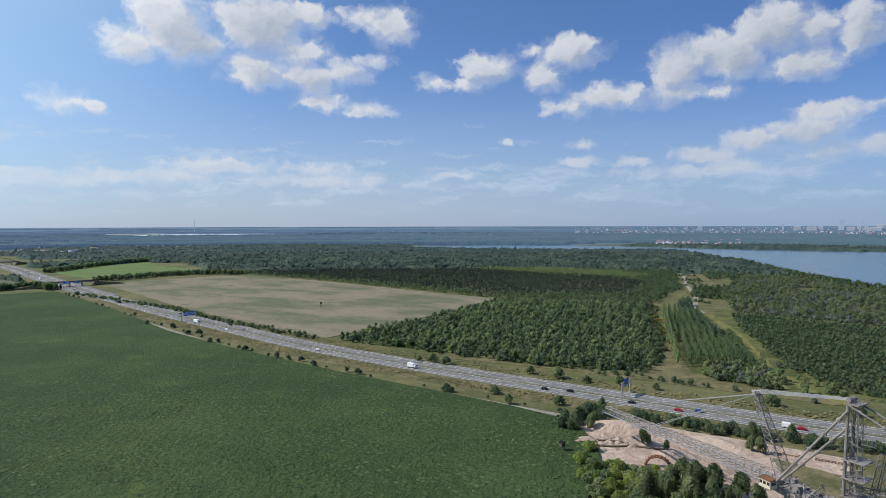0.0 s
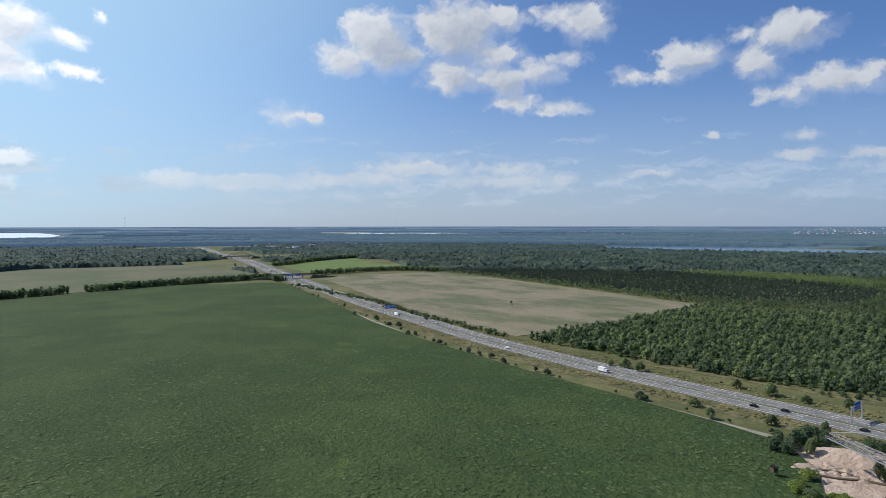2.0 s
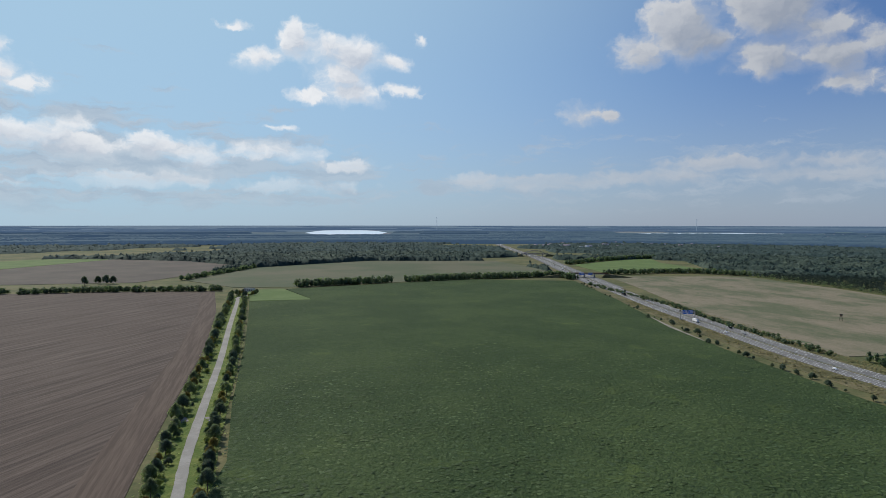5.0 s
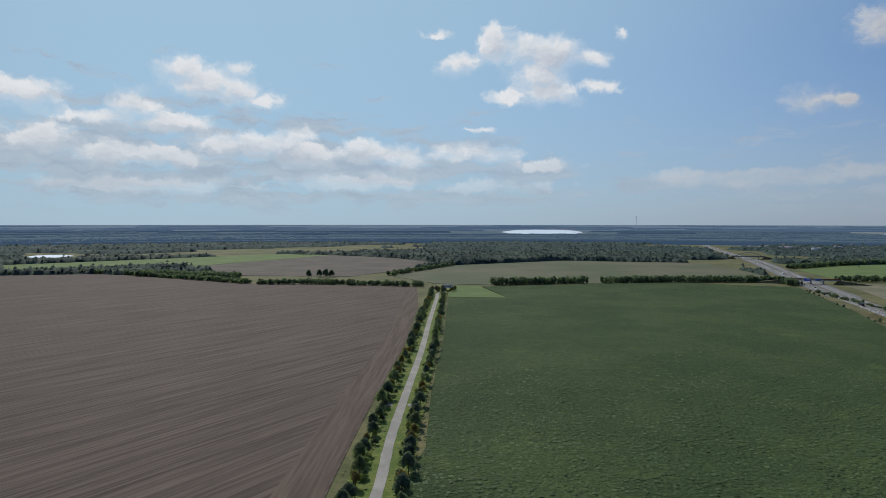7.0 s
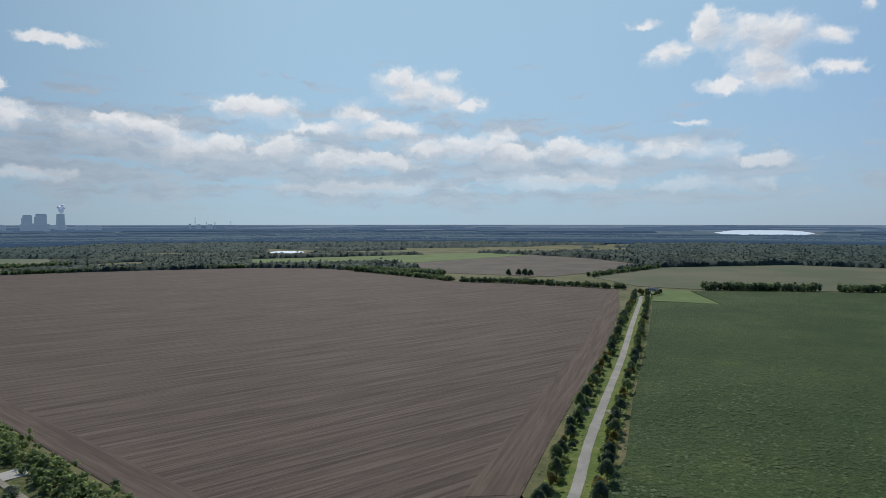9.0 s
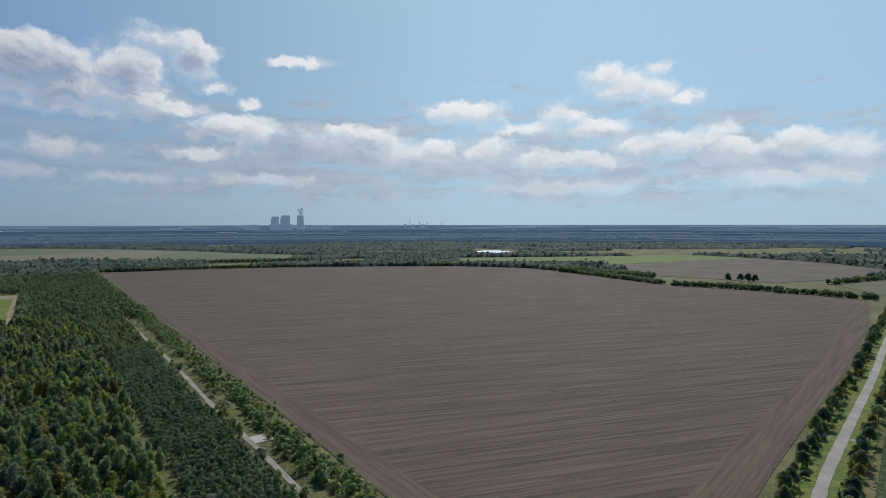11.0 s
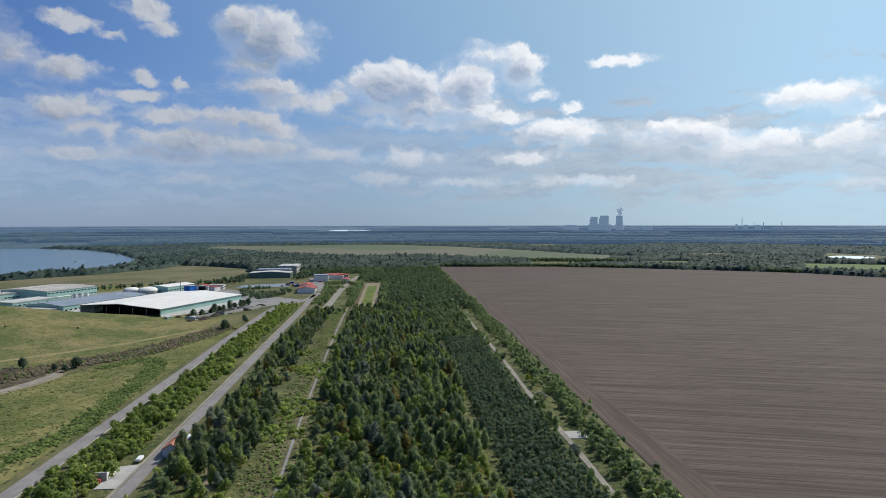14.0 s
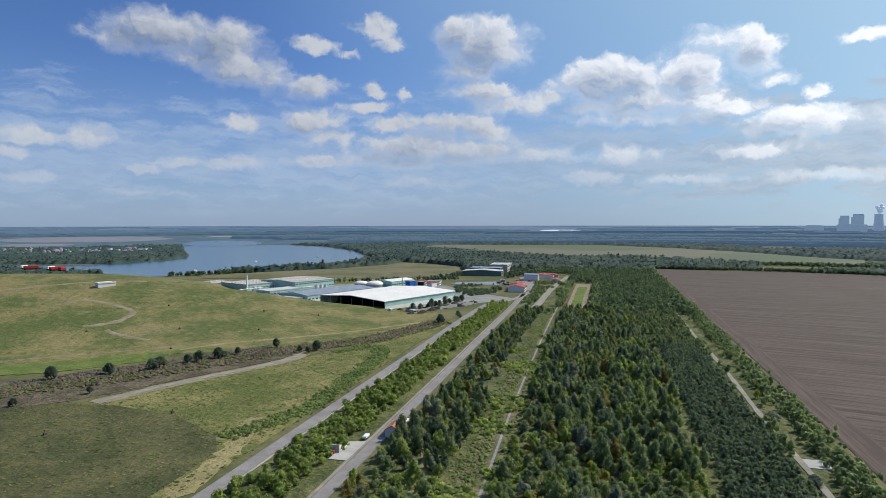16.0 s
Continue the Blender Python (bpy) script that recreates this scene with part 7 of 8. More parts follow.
hide(52, 270, 2.2, "hunting_stand", "dark wooden hunting stand at the crop field corner")
hide(-65, 598, 2.5, "hunting_stand", "small wooden hunting stand beside the stubble field")
hide(-146, 741, 5.0, "hunting_stand", "tall wooden hunting stand in the stubble field")
hide(-777, 1470, 5.0, "hunting_stand", "wooden hunting stand in the small meadow")


# ---- buildings ----
def building(name, label, at, turn, w, d, h, wall, roof, shape="flat", rise=2.0, panes=(0, 0), base=None, skylights=0, eaves=0.5, doors=0):
    """A building on a rectangle w by d from its corner: walls, base, roof, windows and doors."""
    root = thing(name, label, "building", at=at, turn=turn)
    bm = bmesh.new()
    box(bm, 0, w, 0, d, -1, h)
    part("wall", bm, M[wall], root)
    if base:
        bm = bmesh.new()
        box(bm, -0.15, w + 0.15, -0.15, d + 0.15, -1, h * 0.5)
        part("base_wall", bm, M[base], root)
    bm = bmesh.new()
    if shape == "flat":
        box(bm, -eaves, w + eaves, -eaves, d + eaves, h, h + 0.6)
        for e0, e1, f0, f1 in ((-eaves, w + eaves, -eaves, -eaves + 0.4), (-eaves, w + eaves, d + eaves - 0.4, d + eaves), (-eaves, -eaves + 0.4, -eaves, d + eaves), (w + eaves - 0.4, w + eaves, -eaves, d + eaves)):
            box(bm, e0, e1, f0, f1, h + 0.5, h + 1.1)
    else:
        y0, y1, ym = -eaves, d + eaves, d / 2
        prof = [(y0, h - 0.05), (ym, h + rise), (y1, h - 0.05), (y1, h + 0.3), (ym, h + rise + 0.35), (y0, h + 0.3)]
        a = [bm.verts.new((-eaves, y, z)) for y, z in prof]
        b = [bm.verts.new((w + eaves, y, z)) for y, z in prof]
        for i in range(6):
            j = (i + 1) % 6
            bm.faces.new((a[i], a[j], b[j], b[i]))
        bm.faces.new(a), bm.faces.new(b)
    r = part("roof", bm, M[roof], root)
    if shape != "flat":
        bm = bmesh.new()
        for x in (0.0, w):
            v = [bm.verts.new((x, y, z)) for y, z in ((0, h), (d, h), (d / 2, h + rise))]
            bm.faces.new(v)
        part("gable", bm, M[wall], root)
        bm = bmesh.new()
        for i in range(int(w / 4) + 1):
            for e in (0, 1):
                x = i * 4.0
                q = [bm.verts.new(p) for p in ((x, e * d - (0.4 if not e else -0.4), h + 0.34), (x, d / 2, h + rise + 0.4), (x + 0.25, d / 2, h + rise + 0.4), (x + 0.25, e * d - (0.4 if not e else -0.4), h + 0.34))]
                bm.faces.new(q)
        tagged(part("roof_seam", bm, M["grey_roof"], r), kind="stuff")
    for i in range(skylights):
        x = w * (i + 0.5) / skylights
        for f in (0.28, 0.72):
            bm = bmesh.new()
            zz = h + 0.6 if shape == "flat" else h + rise * 0.56
            box(bm, x - 1.0, x + 1.0, d * f - 1.4, d * f + 1.4, zz - 0.4, zz + 0.8, 0.1)
            part("skylight", bm, M["white_roof"], r)
    nx, nz = panes
    for k in range(nz):
        z = h * (k + 0.35) / max(nz, 1)
        for i in range(nx):
            x = w * (i + 0.5) / nx
            for y in (-0.06, d + 0.06):
                bm = bmesh.new()
                box(bm, x - w / nx * 0.3, x + w / nx * 0.3, y - 0.12, y + 0.12, z, z + min(1.5, h / nz * 0.5))
                part("window", bm, M["glass"], root)
    for i in range(doors):
        x = w * (i + 0.5) / doors
        bm = bmesh.new()
        box(bm, x - 2, x + 2, -0.2, 0.1, 0, 4.2)
        part("door", bm, M["dark"], root)
    return root


YARD = 199.5


def Y(x, y, z=0.2):
    """A place in the factory's own frame."""
    p = C(671 + 0.925 * x + 0.38 * y, -241 + 0.38 * x - 0.925 * y)
    return (*p, z)


prism("factory_yard", [Y(*q)[:2] for q in ((-25, -20), (150, -55), (190, -60), (215, 20), (270, 110), (265, 180), (240, 240), (180, 270), (130, 400), (20, 420), (-30, 300), (-40, 140), (-35, 20))], -0.3, 0.24, M["concrete_yard"], "grey concrete factory yard", "pavement")


def big_hall():
    """The open fronted composting hall with a broad white roof."""
    root = thing("industrial_hall", "huge hall with white roof and dark open front", "building", at=Y(0, 0, 0.2), turn=YARD)
    w, d, h = 137, 108, 10.4
    for y0, y1, x0, x1 in ((-0.2, 0.2, 0, w), (d - 0.2, d + 0.2, 0, w), (0, d, w - 0.2, w + 0.2)):
        bm = bmesh.new()
        box(bm, x0, x1, y0, y1, 4.6, h)
        part("wall_cladding", bm, M["mint"], root, "mint green wall cladding")
        bm = bmesh.new()
        box(bm, x0 - 0.15, x1 + 0.15, y0 - 0.15, y1 + 0.15, -0.5, 4.6)
        part("base_wall", bm, M["white_wall"], root, "pale concrete base wall")
    # floor and inner wall are near-black, painting in the shade behind the open front
    bm = bmesh.new()
    box(bm, 0.1, w, 0.3, d - 0.3, -0.4, 0.1)
    part("floor", bm, M["dark"], root)
    bm = bmesh.new()
    box(bm, 30, 31, 0.3, d - 0.3, 0, h - 0.3)
    part("inner_wall", bm, M["dark"], root)
    for i in range(7):
        y = 0.5 + (d - 1) * i / 6
        bm = bmesh.new()
        box(bm, -0.3, 0.3, y - 0.3, y + 0.3, -0.3, h)
        part("post", bm, M["zinc"], root)
    bm = bmesh.new()
    prof = [(-1.2, h), (d / 2, h + 3.4), (d + 1.2, h), (d + 1.2, h + 0.5), (d / 2, h + 4.0), (-1.2, h + 0.5)]
    a = [bm.verts.new((-2.0, y, z)) for y, z in prof]
    b = [bm.verts.new((w + 1.2, y, z)) for y, z in prof]
    for i in range(6):
        bm.faces.new((a[i], a[(i + 1) % 6], b[(i + 1) % 6], b[i]))
    bm.faces.new(a), bm.faces.new(b)
    r = part("roof", bm, M["white_roof"], root, "broad white sheet metal roof")
    bm = bmesh.new()
    for i in range(35):
        x = -1.5 + i * 4.05
        for e in (-1.2, d + 1.2):
            q = [bm.verts.new(p) for p in ((x, e, h + 0.56), (x, d / 2, h + 4.06), (x + 0.22, d / 2, h + 4.06), (x + 0.22, e, h + 0.56))]
            bm.faces.new(q)
    tagged(part("roof_seam", bm, M["grey_roof"], r), kind="stuff")
    bm = bmesh.new()
    for x in (w,):
        v = [bm.verts.new((x, y, z)) for y, z in ((0, h), (d, h), (d / 2, h + 3.4))]
        bm.faces.new(v)
    part("gable", bm, M["mint"], root)


big_hall()
building("industrial_hall", "long low hall with a blue grey sheet roof", Y(0, 132), YARD, 124, 56, 8.0, "mint", "slate_roof", "gable", 2.6, (20, 1), "white_wall")
building("industrial_hall", "white walled annex beside the slate roofed hall", Y(-16, 140), YARD, 15, 26, 5.5, "white_wall", "grey_roof")
building("industrial_hall", "white flat roofed annex at the hall's end", Y(-26, 172), YARD, 24, 40, 5.0, "white_wall", "grey_roof", doors=3)
building("industrial_hall", "mint green link building between the halls", Y(14, 226), YARD, 60, 30, 6.0, "mint", "grey_roof", "flat", panes=(10, 1))
building("industrial_hall", "mint green hall with a skylit pale roof", Y(36, 306), YARD, 66, 66, 8.5, "mint", "brown_roof", "flat", skylights=12, panes=(12, 1))
building("industrial_hall", "tall mint green hall with rows of skylights", Y(86, 258), YARD, 78, 82, 11.5, "mint", "brown_roof", "gable", 1.6, (14, 2), skylights=12)
building("industrial_hall", "mint green end hall with a pale roof", Y(14, 376), YARD, 52, 44, 7.5, "mint", "brown_roof", "flat", skylights=5, panes=(8, 1))
building("industrial_hall", "small mint hall behind the domes", Y(206, 172), YARD, 56, 34, 8.0, "mint", "white_roof", "gable", 2.0, (10, 1))
for i, (x, y) in enumerate(((112, 240), (119, 238), (126, 236), (40, 296), (47, 294))):
    root = thing("process_tank", "small white process tank beside the halls", "tank", "process tanks", at=Y(x, y))
    bm = bmesh.new()
    rod(bm, (0, 0, -0.3), (0, 0, 6.5), 2.6, sides=20)
    part("shell", bm, M["white_wall"], root)
    bm = bmesh.new()
    rod(bm, (0, 0, 6.5), (0, 0, 7.6), 2.6, 0.5, 20)
    part("lid", bm, M["zinc"], root)
for i, (x, y, l) in enumerate(((60, 240, 46), (10, 288, 40))):
    root = thing("pipe_bridge", "grey pipe bridge between the halls", "pipe", "pipe bridges", at=Y(x, y), turn=YARD)
    for k in range(4):
        bm = bmesh.new()
        rod(bm, (l * k / 3, 0, -0.3), (l * k / 3, 0, 5), 0.3, sides=8)
        part("post", bm, M["zinc"], root)
    for o in (-0.7, 0.7):
        bm = bmesh.new()
        rod(bm, (0, o, 5.3), (l, o, 5.3), 0.5, sides=10)
        part("pipe", bm, M["white_wall"], root)


def dome(x, y, r):
    root = thing("gas_dome", "white membrane gas storage dome", "tank", "gas storage domes", at=Y(x, y))
    bm = bmesh.new()
    rod(bm, (0, 0, -0.5), (0, 0, 4), r, sides=32)
    part("tank_wall", bm, M["concrete"], root)
    bm = bmesh.new()
    bmesh.ops.create_uvsphere(bm, u_segments=32, v_segments=12, radius=r)
    for v in list(bm.verts):
        if v.co.z < -0.01:
            bm.verts.remove(v)
        else:
            v.co.z = v.co.z * 0.36 + 4
    part("membrane", bm, M["white_roof"], root, smooth=True)


dome(196, 198, 14), dome(192, 224, 11)
root = thing("chimney", "slim white steel chimney beside the halls", "chimney", at=Y(29, 298))
bm = bmesh.new()
rod(bm, (0, 0, -0.5), (0, 0, 24), 1.3, 1.2, 16)
part("shaft", bm, M["white_wall"], root)
bm = bmesh.new()
rod(bm, (0, 0, 24), (0, 0, 25), 1.35, 1.35, 16)
part("cap", bm, M["zinc"], root)
for i, (x, y, c) in enumerate(((226, 150, "tank_blue"), (236, 137, "dark"), (250, 126, "red"), (218, 160, "zinc"))):
    root = thing("silo", ("bright blue box shaped filter silo", "round dark steel storage tank", "small red roofed pump house", "thin grey steel exhaust stack")[i], "tank", at=Y(x, y), turn=YARD)
    bm = bmesh.new()
    if i in (0, 2):
        box(bm, -7, 7, -5, 5, -0.3, 9 if i == 0 else 6, 0.3)
    else:
        rod(bm, (0, 0, -0.3), (0, 0, 8 if i == 1 else 15), 5 if i == 1 else 0.6, sides=20)
    part("shell", bm, M["white_wall" if i == 2 else c], root)
    bm = bmesh.new()
    if i in (0, 2):
        box(bm, -7.4, 7.4, -5.4, 5.4, 9 if i == 0 else 6, 9.7 if i == 0 else 6.8, 0.1)
    else:
        rod(bm, (0, 0, 8 if i == 1 else 15), (0, 0, 8.4 if i == 1 else 15.6), 5.2 if i == 1 else 0.8, sides=20)
    part("lid", bm, M["zinc" if i != 2 else "red_tile"], root)

# compost bays beside the road
for i, (x, y, l) in enumerate(((8, -36, 34), (46, -44, 34), (84, -48, 26))):
    root = thing("storage_bay", "pale concrete storage bay wall", "wall", "storage bays", at=Y(x, y), turn=YARD)
    bm = bmesh.new()
    box(bm, 0, l, -0.3, 0.3, -0.3, 3.0)
    part("back_wall", bm, M["concrete"], root)
    bm = bmesh.new()
    box(bm, -0.3, 0.3, 0.3, 12, -0.3, 3.0)
    part("side_wall", bm, M["concrete"], root)
for i, (x, y, r) in enumerate(((20, -26, 8), (38, -28, 7), (58, -34, 8), (72, -36, 7), (95, -42, 7), (108, -44, 6), (30, -14, 9), (12, -12, 6), (122, -40, 6))):
    heap(*Y(x, y)[:2], r, r * 0.8, 3.4, i * 40, 90 + i, M["compost"], "dark brown compost heap in the yard", "compost_heap")
building("site_hut", "small white weighbridge hut", Y(2, -40), YARD, 8, 5, 3.0, "white_wall", "grey_roof", panes=(3, 1))
building("site_hut", "small mint container beside the hall", Y(-4, -12), YARD, 7, 3, 2.8, "mint", "white_roof")

# offices, workshops and the gate buildings further on
building("office_building", "office with white walls and a red roof", (*C(902, -110), 0.2), 223, 34, 24, 6.5, "white_wall", "red_tile", "gable", 3.0, (10, 2))
building("workshop", "mint green workshop with a red roof", (*C(944, -118), 0.2), 223, 30, 20, 7.0, "mint", "red_tile", "gable", 2.6, (8, 1))
building("office_building", "white office block with blue bands", (*C(1088, -110), 0.2), 223, 30, 24, 9.5, "white_wall", "slate_roof", "flat", panes=(8, 3))
building("workshop", "long low workshop with a red roof", (*C(1126, -86), 0.2), 223, 20, 44, 5.5, "white_wall", "red_tile", "gable", 2.4, (4, 1))
building("workshop", "low red roofed shed behind the offices", (*C(1160, -80), 0.2), 223, 18, 56, 5.0, "concrete", "red_tile", "gable", 2.0, (4, 1))
building("workshop", "white garage row with a red roof", (*C(1060, -72), 0.2), 223, 30, 12, 4.5, "white_wall", "red_tile", "gable", 1.8, (8, 1))
building("warehouse", "grey green warehouse with a pale roof", (*C(1165, -186), 0.2), 223, 36, 74, 9.0, "mint_grey", "grey_roof", "gable", 2.4, (8, 1))
building("warehouse", "long shed with a dark stepped roof", (*C(1215, -196), 0.2), 223, 40, 60, 11.0, "mint_grey", "slate_roof", "flat", panes=(8, 2), skylights=4)
building("warehouse", "tall stepped warehouse with a pale roof", (*C(1270, -190), 0.2), 223, 70, 36, 14.0, "concrete", "grey_roof", "flat", panes=(12, 2), skylights=5)
building("warehouse", "white storage hall by the settling pond", (*C(972, -256), 0.2), 223, 14, 22, 5.5, "white_wall", "grey_roof", "flat", panes=(5, 1))
building("warehouse", "pale shed with a red roof by the tanks", (*C(962, -276), 0.2), 223, 14, 18, 6.0, "white_wall", "red_tile", "gable", 2.0, (4, 1))
building("warehouse", "beige sheds at the wood's edge", (*C(1380, -190), 0.2), 223, 50, 40, 7.0, "concrete", "grey_roof", "gable", 2.0, (9, 1))
prism("settling_pond", [C(990, -242), C(1030, -240), C(1058, -166), C(1000, -163)], -0.3, 0.36, M["water_pale"], "pale rectangular settling pond", "pond")
prism("site_road", [C(930, -112), C(1010, -124), C(1150, -150), C(1160, -136), C(1080, -118), C(1010, -108), C(930, -100)], -0.3, 0.4, M["road_grey"], "grey asphalt yard road past the offices", "road")
prism("waste_meadow", [C(1000, -300), C(1300, -300), C(1480, -430), C(1320, -600), C(1010, -640), C(900, -480)], -0.3, 0.2, M["dry"], "dry meadow behind the factory", "ground")
TR2 = np.random.default_rng(77)
for i in range(16):
    u, v = TR2.uniform(1000, 1080), TR2.uniform(-175, -120)
    c = ("car_white", "red", "car_blue", "zinc", "mint", "rust")[i % 6]
    root = thing("skip_container", "parked " + ("white", "red", "blue", "grey", "green", "rusty")[i % 6] + " skip container in the yard", "container", "parked containers", at=(*C(u, v), 0.3), turn=223 + (i % 3) * 45)
    bm = bmesh.new()
    box(bm, -3.5, 3.5, -1.2, 1.2, 0, 2.4, 0.1)
    part("box", bm, M[c], root)
    bm = bmesh.new()
    box(bm, -3.55, 3.55, -1.25, 1.25, 2.35, 2.55)
    part("rim", bm, M["zinc"], root)

for i, (u, v, r, h) in enumerate(((672, -208, 4.2, 10), (684, -203, 3.4, 8), (708, -196, 4.4, 11), (722, -190, 3.2, 8), (742, -188, 4.2, 11), (760, -180, 3.6, 9), (776, -174, 3.4, 9), (648, -150, 3.0, 7), (640, -146, 2.4, 5))):
    wood("hall_tree", np.array([C(u, v)]), (r, r), (h, h), M["leaf_dark"], "tall dark tree beside the white roofed hall", 300 + i, 2, 0.3, 260, 0.16, kind="", category="tree", rough=0.35)
for i, (u, v, rx, ry, h) in enumerate(((668, -196, 15, 6, 3.6), (690, -190, 14, 6, 4.2), (712, -182, 13, 6, 4), (733, -166, 7, 5, 3.2), (748, -164, 7, 5, 3.4), (768, -160, 7, 5, 3), (752, -178, 8, 5, 3.5), (655, -205, 9, 5, 2.6))):
    heap(*C(u, v), rx, ry, h, 222, 400 + i, M["compost"], "black heap of finished compost by the hall", "compost_heap")

# rail yard beside the wood
prism("rail_yard", strip(740, 1045, -47, -13), -0.3, 0.24, M["gravel_dry"], "bare earth yard between old tracks", "ground")
ribbon("lawn", smooth_line([C(765, -31), C(880, -31), C(1000, -30)], 8.0), -6.5, 6.5, -0.3, 0.3, M["lush"], "narrow green lawn between old tracks", "ground", ragged=3.0)
prism("rail_bed", strip(750, 1040, -19, -13), -0.3, 0.34, M["scrub"], "old rail bed beside the lawn", "track")
prism("rail_bed", strip(700, 1040, -48, -42), -0.3, 0.34, M["scrub"], "old rail bed beside the lawn", "track")
ribbon("rail_road", smooth_line([C(690, -80), C(790, -77), C(962, -75), C(1190, -64)], 8.0), -4.5, 4.5, -0.3, 0.31, M["gravel"], "pale gravel road along the rails", "road", ragged=1.0)
for o in (-16.7, -15.3, -45.7, -44.3):
    prism("rail", strip(750, 1040, o - 0.1, o + 0.1), 0.3, 0.55, M["rust"], "rusty rail on the old bed", "rail")
for i in range(7):
    root = thing("freight_wagon", "rusty flat freight wagon on the old track", "wagon", "parked wagons", at=(*C(800 + i * 26, -16), 0.55), turn=221.8)
    bm = bmesh.new()
    box(bm, -9, 9, -1.4, 1.4, 0.9, 1.9, 0.1)
    part("frame", bm, M["bark"], root)
    for x in (-6, 6):
        bm = bmesh.new()
        for y in (-0.75, 0.75):
            rod(bm, (x, y - 0.1, 0.45), (x, y + 0.1, 0.45), 0.45, sides=10)
        part("wheel", bm, M["rubber"], root)

# ---- the clearing on the narrow road ----
prism("slab", [C(240, -112), C(262, -112), C(264, -103.5), C(240, -103.5)], -0.3, 0.44, M["concrete"], "pale concrete forecourt beside the road", "slab")
root = thing("concrete_ruin", "pale concrete ramp walls with a red fence", "ruin", at=(*C(254, -112), 0.3), turn=223)
for x0, x1, h0, h1, y in ((-6, 2, 3.6, 0.6, -1.5), (-6, 2, 3.6, 0.6, 2.5)):
    bm = bmesh.new()
    v = [bm.verts.new(p) for p in ((x0, y, 0), (x1, y, 0), (x1, y, h1), (x0, y, h0), (x0, y + 0.5, 0), (x1, y + 0.5, 0), (x1, y + 0.5, h1), (x0, y + 0.5, h0))]
    for f in ((0, 1, 2, 3), (4, 5, 6, 7), (0, 1, 5, 4), (1, 2, 6, 5), (2, 3, 7, 6), (3, 0, 4, 7)):
        bm.faces.new([v[i] for i in f])
    part("ramp_wall", bm, M["white_wall"], root)
bm = bmesh.new()
box(bm, -6.4, -5.9, -1.5, 3, 0, 3.4)
part("end_wall", bm, M["concrete"], root)
bm = bmesh.new()
box(bm, -9, -7.2, 0, 2.0, 0, 1.6, 0.1)
part("red_crate", bm, M["red_tile"], root)
bm = bmesh.new()
box(bm, 3, 6, 2.6, 2.8, 0, 1.3)
part("fence", bm, M["red"], root)
root = thing("container", "white and blue container beside the road", "container", at=(*C(290, -93), 0.4), turn=223)
bm = bmesh.new()
box(bm, -3, 3, -1.2, 1.2, 0, 2.6, 0.08)
part("box", bm, M["car_white"], root)
bm = bmesh.new()
box(bm, -3.02, 3.02, -1.22, 1.22, 1.5, 2.3)
part("stripe", bm, M["tank_blue"], root)
building("gatehouse", "small white house with an orange tiled roof", (*C(272, -91), 0.3), 223, 11, 7, 3.0, "white_wall", "orange_tile", "gable", 2.4, (3, 1))
root = thing("trailer", "small white trailer parked by the road", "trailer", at=(*C(268, -106), 0.3), turn=223)
bm = bmesh.new()
box(bm, -2.4, 2.4, -1.0, 1.0, 0.5, 1.6, 0.15)
part("body", bm, M["car_white"], root)
for e in (-0.9, 0.9):
    bm = bmesh.new()
    rod(bm, (0, e, 0.35), (0, e + 0.2, 0.35), 0.35, sides=12)
    part("wheel", bm, M["rubber"], root)
for i, (u, v) in enumerate(((235, -255), (279, -219), (259, -136), (420, -330), (500, -300), (470, -360), (560, -330), (520, -410), (580, -280), (430, -420))):
    root = thing("gas_well", "small dark well head on the grass", "well", "well heads", at=(*C(u, v), float(hill_height(np.array([u]), np.array([v]))[0]) + 0.3), turn=20)
    bm = bmesh.new()
    box(bm, -0.7, 0.7, -0.7, 0.7, -0.5, 1.2, 0.1)
    part("shaft", bm, M["bark"], root)
    bm = bmesh.new()
    rod(bm, (0, 0, 1.2), (0, 0, 2.4), 0.2, sides=8)
    part("pipe", bm, M["red_tile"], root)

# on the mound's plateau
hz = 43.2
building("site_building", "white flat site building on the mound", (*C(528, -500), float(hill_height(np.array([528.0]), np.array([-500.0]))[0]) + 0.2), 196, 17, 8, 4.5, "white_wall", "white_roof", "flat")
for i, (u, v, c, l) in enumerate(((632, -700, "red", 16), (640, -720, "car_white", 8), (625, -655, "red", 14), (630, -668, "car_white", 10), (620, -640, "red", 8))):
    root = thing("site_machine", ("red", "white", "red", "white", "red")[i] + " waste site machine on the mound", "machine", "machines on the mound", at=(*C(u, v), hz), turn=196 + 7 * i)
    bm = bmesh.new()
    box(bm, -l / 2, l / 2, -2, 2, 0.8, 4.0, 0.3)
    part("body", bm, M[c], root)
    bm = bmesh.new()
    box(bm, -l / 2 + 0.5, l / 2 - 0.5, -2.2, 2.2, -0.6, 0.8, 0.2)
    part("track", bm, M["rubber"], root)
prism("hut_yard", [(-842, 452), (-830, 458), (-822, 446), (-834, 440)], -0.2, 0.5, M["gravel"], "gravel yard by the lawn", "ground")
building("farm_hut", "low white hut at the lawn's corner", (-836, 452, 0.9), 30, 14, 6, 3.4, "white_wall", "grey_roof", "flat", panes=(4, 1))


